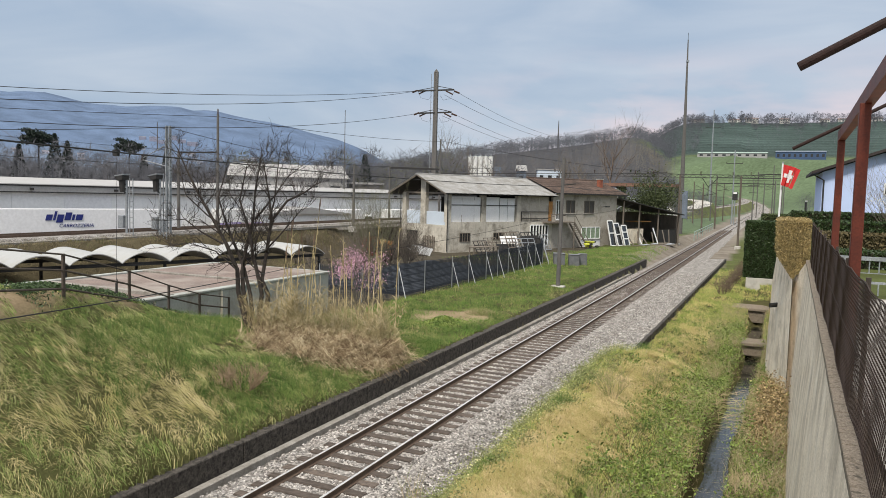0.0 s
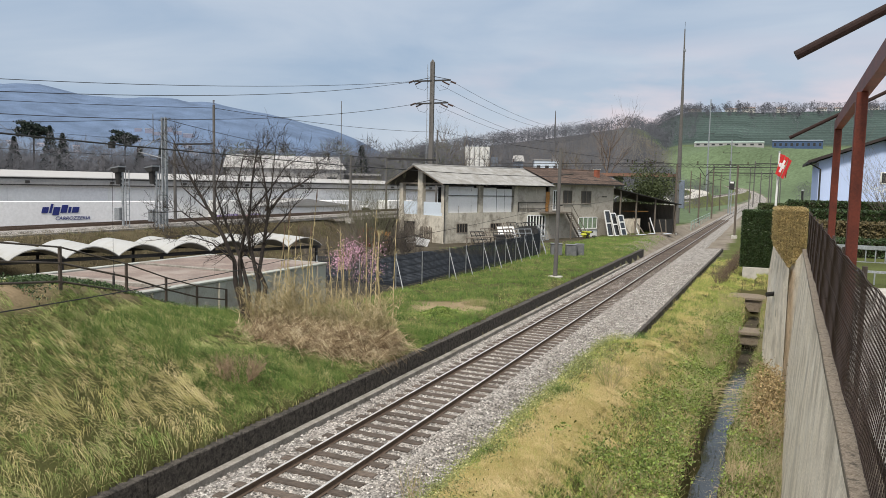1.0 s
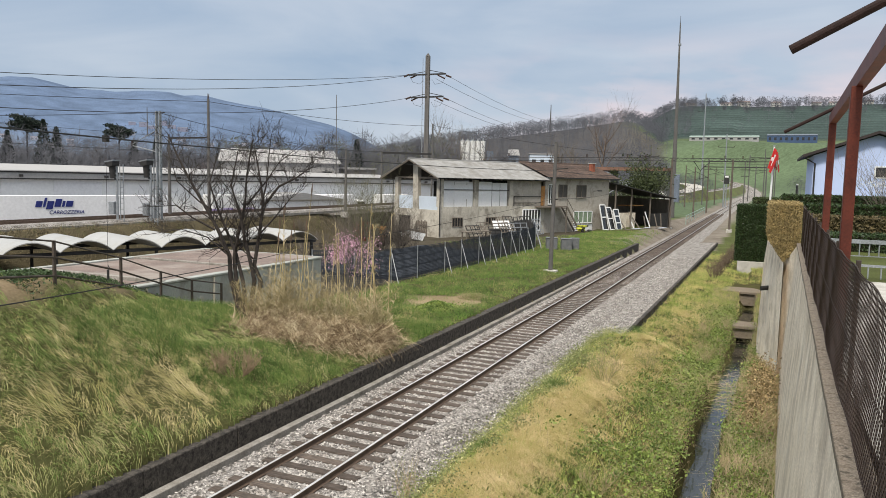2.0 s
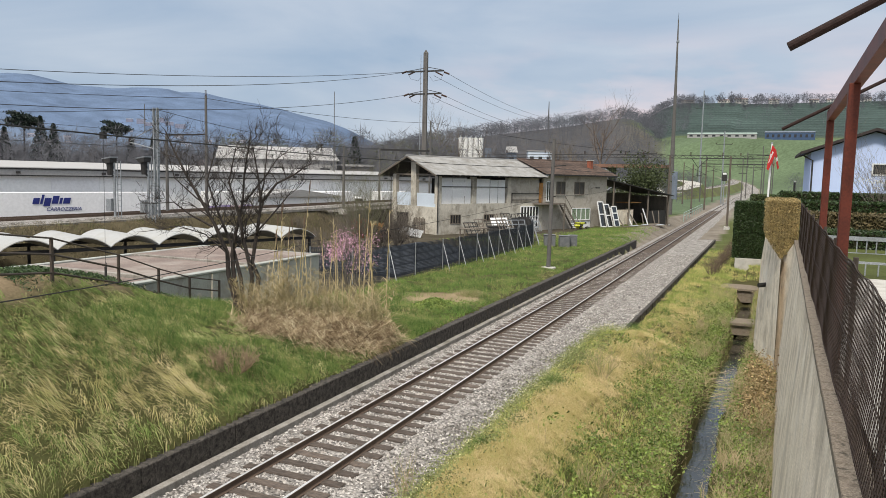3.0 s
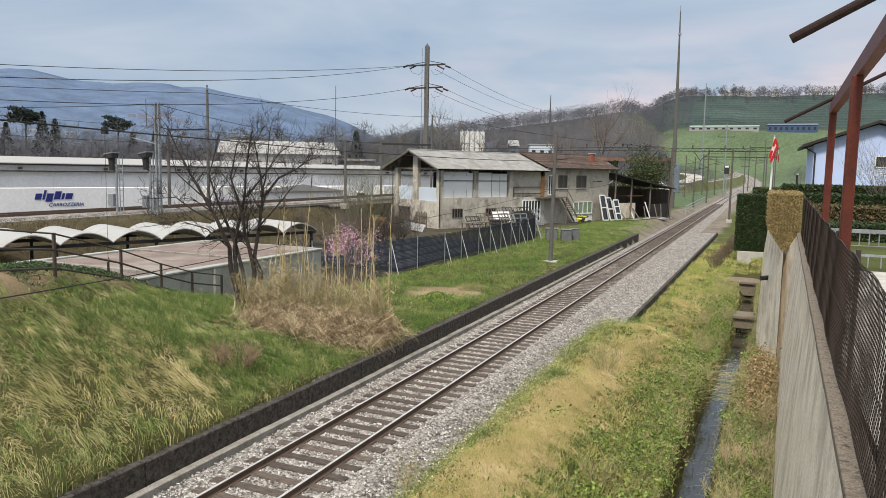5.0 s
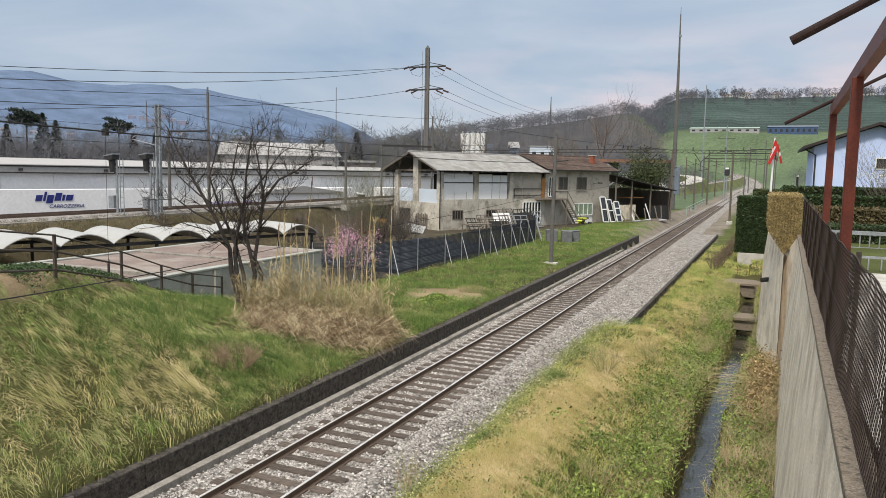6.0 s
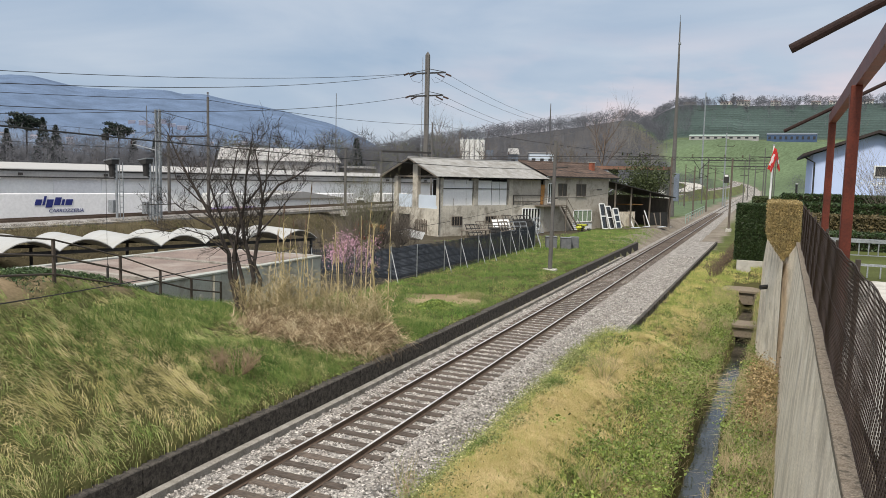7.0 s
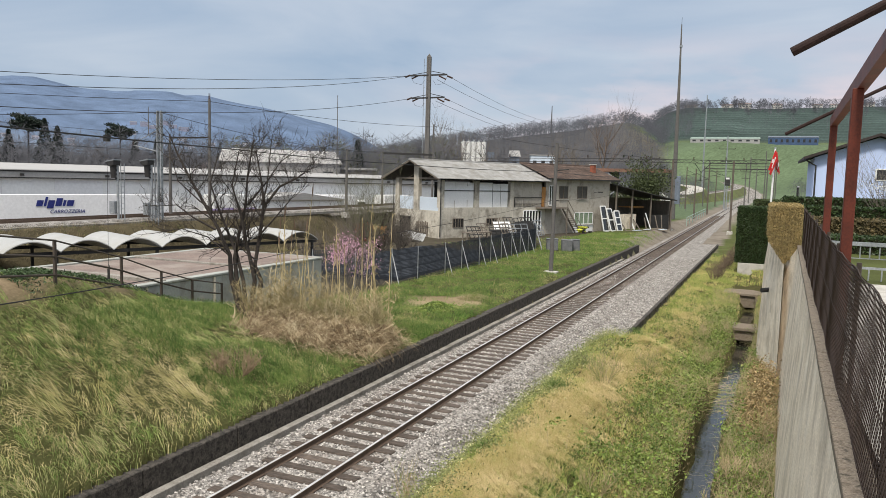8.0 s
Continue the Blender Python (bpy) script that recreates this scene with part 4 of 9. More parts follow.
            part("slat", Geo().box(-w / 2, w / 2, -w / 2, -w / 2 + 0.04, z + 0.02, z + h / 4 - 0.03).box(-w / 2, w / 2, w / 2 - 0.04, w / 2, z + 0.02, z + h / 4 - 0.03)
                 .box(-w / 2, -w / 2 + 0.04, -w / 2 + 0.05, w / 2 - 0.05, z + 0.02, z + h / 4 - 0.03).box(w / 2 - 0.04, w / 2, -w / 2 + 0.05, w / 2 - 0.05, z + 0.02, z + h / 4 - 0.03), M[mat], t)
        part("contents", Geo().box(-w / 2 + 0.06, w / 2 - 0.06, -w / 2 + 0.06, w / 2 - 0.06, 0.02, h * 0.8), M["dark_steel"], t)
    t = solid("white_boat_hull", Geo().add([(-1.3, -0.5, 0.7), (1.3, -0.5, 0.75), (1.3, 0.5, 0.75), (-1.3, 0.5, 0.7), (-0.9, -0.2, 0), (1.0, -0.25, 0), (1.0, 0.25, 0), (-0.9, 0.2, 0)],
                                         [(0, 1, 2, 3), (7, 6, 5, 4), (0, 4, 5, 1), (1, 5, 6, 2), (2, 6, 7, 3), (3, 7, 4, 0)]), M["white_paint"], "white overturned plastic tub in the yard", "tub")
    t.name = "white_tub"
    t.matrix_basis = pose(-32.2, 66.2, ground_at(-32.2, 66.2) + 0.1, -25, 12, 60)


M["bin_grey"] = material("grey_plastic", (0.16, 0.165, 0.175), rough=0.6, scale=3, fine=30, bump=0.05)
M["sack_yellow"] = material("yellow_green_plastic", (0.50, 0.52, 0.06), rough=0.45, scale=5, fine=30, bump=0.1, objrand=0.3)
yard_clutter()


# ---- flat utility building ----
def utility_building():
    b = thing("utility_building", "low flat-roofed grey concrete building with brown roof", "building", (-20.0, 15.0, 0.2))
    H = 2.3
    part("front_wall", Geo().box(-0.25, 0, 0, 15.7, 0, H, bevel=0.02), M["green_grey"], b, "grey-green rendered wall with joints")
    part("end_wall", Geo().box(-6.8, -0.254, 15.45, 15.7, 0, H, bevel=0.02), M["green_grey"], b)
    part("end_wall", Geo().box(-6.8, -0.254, 0, 0.25, 0, H, bevel=0.02), M["green_grey"], b)
    part("back_wall", Geo().box(-7.05, -6.804, 0, 15.7, 0, H, bevel=0.02), M["green_grey"], b)
    for y in (0.9, 4.4, 7.9, 11.5, 14.9):
        part("pilaster", Geo().box(0.004, 0.05, y - 0.04, y + 0.04, 0, H - 0.02), M["concrete"], b)
    for k, (y0, y1) in enumerate(((0.27, 5.2), (5.42, 10.3), (10.52, 15.43))):
        part("roof_slab", Geo().box(-6.79, -0.26, y0, y1, H - 0.3, H + 0.02 + 0.05 * k, bevel=0.02), M["rubber_roof"], b, "pinkish brown roof felt")
    for y in (5.31, 10.41):
        part("roof_strip", Geo().box(-6.9, -0.05, y - 0.1, y + 0.1, H - 0.1, H + 0.15, bevel=0.02), M["ledge"], b, "pale raised roof joint")
    part("parapet", Geo().box(-0.3, 0.06, -0.05, 15.75, H + 0.004, H + 0.10, bevel=0.02).box(-7.1, -0.304, 15.4, 15.75, H + 0.004, H + 0.10, bevel=0.02).box(-7.1, -6.8, 0, 15.39, H + 0.004, H + 0.14, bevel=0.02), M["green_grey"], b)
    rng = random.Random(2)
    for i in range(6):
        y = 3.0 + i * 2.1
        part("vent_disc", Geo().tube([(0.0, y, 1.5 + 0.1 * (i % 2)), (0.03, y, 1.5 + 0.1 * (i % 2))], 0.11, 12), M["concrete_light"], b, "pale round cover")


utility_building()


# ---- carport with barrel vaults ----
def carport():
    u = Vector((0.36, 0.933, 0))
    ang = math.degrees(math.atan2(u.y, u.x))
    c = thing("carport", "row of white barrel-vaulted carport roofs on dark posts", "carport", (-34.4, 21.0, 0.3), ang)
    W, R = 2.62, 0.55
    me = None
    for k in range(8):
        g = Geo()
        n = 12
        vs, fs = [], []
        for j in range(n + 1):
            t = j / n
            x = t * W
            z = 2.12 + R * math.sin(math.pi * t) ** 0.85
            for y, dz in ((-0.2, 0.0), (5.0, 0.0), (5.0, 0.05), (-0.2, 0.05)):
                vs.append((k * W + x, y, z + dz))
        for j in range(n):
            for q in range(4):
                r = (q + 1) % 4
                fs.append((j * 4 + q, j * 4 + r, j * 4 + 4 + r, j * 4 + 4 + q))
        fs += [(0, 1, 2, 3), (n * 4 + 3, n * 4 + 2, n * 4 + 1, n * 4)]
        g.add(vs, fs)
        part("vault", g, M["vault"], c, "translucent white curved roof", smooth=False)
    for y in (0.4, 4.4):
        part("beam", Geo().box(-0.3, 8 * W + 0.3, y, y + 0.16, 1.92, 2.10), M["dark_steel"], c)
    for k in range(0, 9, 2):
        for y in (0.42, 4.42):
            part("post", Geo().box(k * W - 0.07, k * W + 0.07, y, y + 0.12, -0.1, 1.92), M["dark_steel"], c)


M["vault"] = material("milky_plastic_sheet", (0.41, 0.41, 0.40), rough=0.45, scale=1.5, fine=20, bump=0.03, spread=0.06, stain=(0.36, 0.35, 0.32), stain_scale=0.9)
carport()


def parked_cars():
    for i, (x, y, mat) in enumerate(((-31.6, 29.8, "white_paint"), (-30.0, 34.5, "dark_steel"))):
        t = thing("parked_car", "small parked car under the carport", "car", (x, y, 0.28), 155, group="parked cars")
        part("body", Geo().prism([(-2.0, 0.3), (2.0, 0.3), (2.05, 0.75), (1.2, 0.9), (0.6, 1.38), (-1.2, 1.40), (-1.9, 0.95), (-2.05, 0.7)], -0.8, 0.8), M[mat], t)
        part("window", Geo().prism([(1.05, 0.92), (0.58, 1.32), (-1.1, 1.34), (-1.7, 0.97)], -0.81, 0.81), M["glass"], t)
        for wx in (-1.25, 1.3):
            for wy in (-0.75, 0.75):
                w = part("wheel", Geo().tube([(wx, wy - 0.1, 0.31), (wx, wy + 0.1, 0.31)], 0.31, 16), M["dark_steel"], t)
                part("rim", Geo().tube([(wx, wy - 0.11, 0.31), (wx, wy + 0.11, 0.31)], 0.19, 12), M["galv"], w)


parked_cars()


# ---- warehouse ----
def warehouse():
    d = Vector((-52.7, 100, 0)) - Vector((-69.4, 49, 0))
    ang = math.degrees(math.atan2(d.y, d.x))
    w = thing("warehouse", "long low white industrial hall with grey roof edge", "warehouse", (-69.4, 49, 1.3), ang)
    L0, L1 = -45, 75
    part("wall", Geo().box(L0, L1, 0.3, 40, 0, 4.3), M["white_metal"], w, "white sheet cladding")
    n = 24
    for k in range(n):
        x0 = L0 + (L1 - L0) * k / n
        x1 = L0 + (L1 - L0) * (k + 1) / n - 0.03
        part("cladding_panel", Geo().box(x0, x1, 0.24, 0.30, 0.6, 4.3), M["white_metal"] if k % 5 else M["pale_metal"], w)
    part("fascia", Geo().box(L0, L1, -0.25, 0.6, 4.304, 5.05), M["roof_grey"], w, "grey fascia below the roof edge")
    part("fascia_line", Geo().box(L0, L1, -0.32, -0.254, 4.30, 4.42).box(L0, L1, -0.32, -0.254, 4.98, 5.10), M["dark_steel"], w)
    part("roof", Geo().add([(L0, -0.4, 5.12), (L1, -0.4, 5.12), (L1, 40, 6.0), (L0, 40, 6.0), (L0, -0.4, 5.2), (L1, -0.4, 5.2), (L1, 40, 6.1), (L0, 40, 6.1)],
                           [(0, 1, 2, 3), (7, 6, 5, 4), (0, 4, 5, 1), (1, 5, 6, 2), (2, 6, 7, 3), (3, 7, 4, 0)]), M["roof_pale"], w, "pale grey sheet roof")
    for k in range(14):
        part("floodlight", Geo().box(L0 + 4 + k * 8.5, L0 + 4.3 + k * 8.5, -0.7, -0.33, 4.55, 4.8), M["dark_steel"], w)
    # sign wall in front of the hall
    s = thing("signboard_wall", "grey trailer-like wall bearing a blue company sign", "sign wall", (-66.3, 44.0, 1.55), ang)
    part("panel", Geo().box(-18, 19.5, 0, 0.9, -0.4, 2.55, bevel=0.04), M["pale_metal"], s, "pale grey panel wall")
    part("base", Geo().box(-18, 19.5, 0.05, 0.85, -1.0, -0.404), M["dark_steel"], s)
    logo = thing("sign_lettering", "slanted dark blue blocks of a mark over small lettering", "sign", (-66.3, 44.0, 1.55), ang)
    g = Geo()
    x = 0.0
    blue = M["sign_blue"]
    def bar(x, w, z0, z1):
        sl = 0.25
        part("logo_block", Geo().prism([(x + z0 * sl, z0), (x + w + z0 * sl, z0), (x + w + z1 * sl, z1), (x + z1 * sl, z1)], -0.05, -0.01), blue, logo)
    # the mark itself, as plain slanted blocks
    for x, w, z0, z1 in ((4.9, 0.58, 1.42, 2.0), (5.60, 0.22, 1.42, 2.32), (5.94, 0.60, 1.2, 2.0), (6.66, 0.58, 1.42, 2.2), (7.36, 0.24, 1.42, 2.0), (7.72, 0.64, 1.42, 2.0)):
        bar(x, w, z0, z1)
    cu = bpy.data.curves.new("lettering", "FONT")
    cu.body, cu.size, cu.extrude, cu.shear = "CARROZZERIA", 0.50, 0.01, 0.25
    tmp = bpy.data.objects.new("lettering", cu)
    scene.collection.objects.link(tmp)
    dg = bpy.context.evaluated_depsgraph_get()
    me = bpy.data.meshes.new_from_object(tmp.evaluated_get(dg))
    bpy.data.objects.remove(tmp)
    me.materials.clear()
    me.materials.append(blue)
    ob = new("lettering", me)
    ob.parent = logo
    ob.matrix_basis = pose(6.5, -0.03, 0.72, 90, 0, 0)
    # vans and low stores along the hall
    for i, (x, l, mat) in enumerate(((24.5, 7.0, "white_paint"), (33, 6.5, "white_paint"), (41, 7.5, "pale_metal"), (52, 7, "white_paint"))):
        t = thing("delivery_truck", "white box truck parked along the hall", "truck", (-66.3 + d.normalized().x * x, 44.0 + d.normalized().y * x, 1.0), ang, group="parked trucks")
        part("box", Geo().box(0, l * 0.72, 0.2, 2.4, 0.8, 3.1, bevel=0.05), M[mat], t)
        cab = part("cab", Geo().box(l * 0.74, l, 0.25, 2.35, 0.5, 2.4, bevel=0.2), M["white_paint"], t)
        part("windscreen", Geo().box(l * 0.80, l * 0.98, 0.22, 0.245, 1.45, 2.1), M["glass"], cab)
        part("chassis", Geo().box(0.1, l * 0.95, 0.4, 2.2, 0.45, 0.796), M["dark_steel"], t)
        for wx in (1.2, l * 0.85):
            part("wheel", Geo().tube([(wx, 0.2, 0.45), (wx, 0.55, 0.45)], 0.45, 14), M["dark_steel"], t)
    t = thing("small_hall", "small grey gabled hall beside the line", "hall", (-56.5, 72.0, 1.4), ang)
    part("wall", Geo().box(0, 14, 0, 8, 0, 2.1), M["white_metal"], t)
    part("roof", Geo().prism([(-0.4, 2.1), (14.4, 2.1), (7, 3.0)], -0.4, 8.4), M["roof_grey"], t)
    gr = thing("graffiti_boards", "low boards sprayed with violet and pink", "boards", (-55.5, 63.0, 1.5), ang)
    for k, c in enumerate(("violet", "violet", "pinkish", "violet")):
        part("board", Geo().box(k * 1.5, k * 1.5 + 1.45, 0, 0.1, 0, 1.2 + 0.1 * (k % 2)), M[c], gr)


M["roof_pale"] = material("pale_roof_sheet", (0.40, 0.39, 0.38), rough=0.6, scale=0.3, fine=3, bump=0.05, spread=0.08)
M["sign_blue"] = material("deep_blue_film", (0.025, 0.035, 0.20), rough=0.4, bump=0)
M["violet"] = material("violet_spray", (0.22, 0.14, 0.40), (0.5, 0.46, 0.6), rough=0.7, scale=1.2, fine=6, bump=0)
M["pinkish"] = material("pink_spray", (0.55, 0.30, 0.38), (0.7, 0.6, 0.62), rough=0.7, scale=1.2, fine=6, bump=0)
warehouse()


# ---- second line on its bank, masts and wires ----
def second_line():
    tr = thing("upper_railway_track", "upper railway line on a low bank", "railway track", kind="structure")
    for side in (-0.75, 0.75):
        part("rail", Geo().box(-43 + side - 0.04, -43 + side + 0.04, -10, 240, 3.22, 3.38), M["rail_side"], tr, "dark steel rail")
    solid("upper_ballast", Geo().prism([(-45.9, 2.6), (-40.2, 2.6), (-40.9, 3.225), (-45.1, 3.225)], -10, 240), M["ballast"], "pale ballast bed of the upper line", "ballast", kind="structure")
    sl = Geo().box(-1.3, 1.3, -0.12, 0.12, 3.05, 3.215).mesh("sleeper", M["sleeper"])
    for i in range(130):
        ob = new("sleeper", sl)
        ob.parent = tr
        ob.location = (-43, 18 + i * 0.65, 0)
    part("cable_trough", Geo().box(-40.2, -39.8, -10, 120, 2.9, 3.12), M["ledge"], tr)


second_line()


def insulator(g, p, n=3, r=0.07):
    for i in range(n):
        g.tube([(p[0], p[1], p[2] + i * 0.09), (p[0], p[1], p[2] + i * 0.09 + 0.05)], r, 8)
    return g


def catenary_mast(at, height, arm, side=1, mat="galv", name="catenary_mast", label="galvanised steel catenary mast beside the line", lattice=False):
    t = thing(name, label, "catenary mast", at, group="catenary masts")
    part("foundation", Geo().box(-0.35, 0.35, -0.35, 0.35, -0.3, 0.25, bevel=0.04), M["concrete_light"], t)
    if lattice:
        g = Geo()
        for x in (-0.17, 0.17):
            g.box(x - 0.05, x + 0.05, -0.1, 0.1, 0.25, height)
        k = 0.4
        while k < height - 0.6:
            g.beam((-0.12, 0, k), (0.12, 0, k + 0.5), 0.03, 0.03)
            k += 0.5
        part("mast", g, M[mat], t)
    else:
        part("mast", Geo().tube([(0, 0, 0.25), (0, 0, height)], [0.14, 0.10], 10), M[mat], t)
    if arm:
        part("arm", Geo().tube([(0, 0, height - 3.0), (side * arm, 0, height - 2.5)], 0.035, 6).tube([(0, 0, height - 1.3), (side * arm, 0, height - 2.4)], 0.03, 6), M[mat], t)
        part("insulator", insulator(Geo(), (side * arm, 0, height - 2.5), 4), M["insul"], t, "brown ribbed insulator")
    return t


M["insul"] = material("brown_porcelain", (0.06, 0.03, 0.02), rough=0.25, bump=0)


def cross_arm(t, z, half, drop=0.0):
    part("cross_arm", Geo().beam((-half, 0, z), (half, 0, z), 0.1, 0.12), M["dark_steel"], t)
    for s in (-1, 1):
        part("insulator", insulator(Geo(), (s * half, 0, z - 0.3), 3, 0.1), M["insul"], t)


def signals():
    # mast with a head of thin wires
    t = catenary_mast((-40.9, 41.1, 2.75), 8.3, 2.6, -1, lattice=True)
    part("head_arm", Geo().tube([(-1.1, 0.6, 8.15), (1.2, -0.6, 8.15)], 0.03, 6), M["dark_steel"], t)
    part("control_box", Geo().box(-0.75, -0.2, -0.35, 0.0, 0.2, 1.4, bevel=0.03), M["galv"], t, "grey metal control cabinet")
    part("ladder", Geo().box(-0.30, -0.27, -0.2, -0.16, 0.3, 4.8).box(-0.62, -0.59, -0.2, -0.16, 0.3, 4.8), M["galv"], t)
    for at, h in (((-41.4, 37.7, 3.1), 4.0), ((-39.9, 39.3, 3.0), 4.2)):
        s = thing("railway_signal", "dark railway signal with hooded lamps facing the line", "signal", at, group="railway signals")
        part("post", Geo().tube([(0, 0, -0.3), (0, 0, h)], 0.09, 10), M["galv"], s)
        hd = part("signal_head", Geo().tube([(-0.25, -0.1, h - 1.0), (-0.25, -0.1, h - 0.1)], [0.20, 0.27], 10).box(-0.55, 0.08, -0.40, 0.13, h - 0.12, h + 0.02), M["dark_steel"], s)
        part("hood", Geo().add([(-0.70, -0.45, h + 0.10), (0.15, -0.45, h + 0.22), (0.15, 0.2, h + 0.22), (-0.70, 0.2, h + 0.10), (-0.70, -0.45, h + 0.16), (0.15, -0.45, h + 0.30), (0.15, 0.2, h + 0.30), (-0.70, 0.2, h + 0.16)],
                               [(0, 1, 2, 3), (7, 6, 5, 4), (0, 4, 5, 1), (1, 5, 6, 2), (2, 6, 7, 3), (3, 7, 4, 0)]), M["galv"], hd, "grey sheet hood")
        part("visor", Geo().add([(-0.70, -0.45, h + 0.09), (0.10, -0.45, h + 0.19), (0.10, -0.45, h - 0.1), (-0.35, -0.45, h - 0.2), (-0.70, 0.15, h + 0.09), (0.10, 0.15, h + 0.19), (0.10, 0.15, h - 0.1), (-0.35, 0.15, h - 0.2)],
                                [(0, 1, 2, 3), (7, 6, 5, 4), (0, 4, 5, 1), (1, 5, 6, 2), (2, 6, 7, 3), (3, 7, 4, 0)]), M["dark_steel"], hd)
        for k in range(3):
            part("lens", Geo().tube([(0.0, -0.13, h - 0.45 - 0.28 * k), (0.0, -0.17, h - 0.45 - 0.28 * k)], 0.08, 10), M["glass"], hd)
        part("box", Geo().box(-0.6, -0.12, -0.25, 0.05, 0.5, 1.4, bevel=0.03), M["galv"], s)
        lad = part("ladder", Geo().box(0.30, 0.34, -0.05, 0.0, -0.2, h).box(0.62, 0.66, -0.05, 0.0, -0.2, h), M["galv"], s)
        for k in range(10):
            part("rung", Geo().box(0.34, 0.62, -0.04, -0.01, 0.1 + k * 0.38, 0.13 + k * 0.38), M["galv"], lad)
    t = catenary_mast((-41.0, 46.5, 2.6), 9.9, 0, mat="pole_concrete", label="grey tubular mast with a bracket beside the line")
    part("bracket", Geo().beam((0, 0, 6.85), (-2.2, -2.0, 6.7), 0.1, 0.12), M["dark_steel"], t)
    part("insulator", insulator(Geo(), (0, 0, 9.9), 5, 0.08), M["insul"], t)
    t = catenary_mast((-43.2, 44.5, 2.7), 6.7, 0, mat="pole_concrete", label="short grey mast carrying a bracket end")
    # gantry behind the barn
    for x, y, h in ((-45.3, 83.5, 7.6), (-39.5, 86.4, 11.2)):
        catenary_mast((x, y, 2.4), h, 0, mat="pole_concrete", label="slim grey mast behind the barn")
    gt = solid("gantry_beam", Geo().beam((-45.3, 83.5, 9.75), (-39.5, 86.4, 9.7), 0.15, 0.25), M["dark_steel"], "dark steel gantry beam between two masts", "gantry beam")
    catenary_mast((-36.4, 60.0, 3.0), 6.2, 0, mat="pole_concrete", label="grey mast standing near the barn")


signals()


def long_gantry():
    g = thing("catenary_gantry", "long dark steel gantry spanning both lines", "gantry", (-13.0, 113.2, 0))
    beam = Geo()
    for dz in (-0.22, 0.22):
        beam.beam((-9.5, -1.6, 10.15 + dz - 0.0), (11.8, 0.8, 10.15 + dz), 0.10, 0.08)
    for i in range(42):
        a, b = i / 42, (i + 1) / 42
        s = 1 if i % 2 else -1
        beam.beam((-9.5 + 21.3 * a, -1.6 + 2.4 * a, 10.15 + s * 0.2), (-9.5 + 21.3 * b, -1.6 + 2.4 * b, 10.15 - s * 0.2), 0.05, 0.05)
    part("beam", beam, M["dark_steel"], g)
    beam2 = Geo()
    for dz in (-0.2, 0.2):
        beam2.beam((-34.5, -9.5, 9.5 + dz), (-9.5, -1.6, 10.15 + dz), 0.10, 0.08)
    part("beam", beam2, M["dark_steel"], g)
    for x, y in ((0.4, -0.5), (8.7, 0.5), (-16.4, -3.8)):
        m = part("mast", Geo().tube([(x, y, -0.4), (x, y, 10.3)], [0.16, 0.13], 10), M["brown_pole"], g)
        part("foundation", Geo().box(x - 0.4, x + 0.4, y - 0.4, y + 0.4, -0.5, 0.15, bevel=0.05), M["concrete_light"], m)
    for x in (-24, -18, -12, -6, -3.4, 3.2, 7.6, 10):
        y = x * 0.12 - 0.4
        part("insulator", insulator(Geo(), (x, y, 10.4), 5, 0.12), M["insul"], g, "dark ribbed insulator")
    for x, dz in ((3.4, 0.0), (-4.0, 0.0)):
        hang = Geo().tube([(x, 0.2, 9.9), (x + 0.9, 0.2, 8.6), (x + 0.9, 0.2, 7.3)], 0.05, 6).tube([(x + 2.2, 0.2, 9.9), (x + 0.9, 0.2, 8.6)], 0.05, 6)
        part("hanger", hang, M["dark_steel"], g)


M["brown_pole"] = material("brown_grey_pole", (0.13, 0.105, 0.085), rough=0.8, scale=3, fine=30, bump=0.2)
long_gantry()


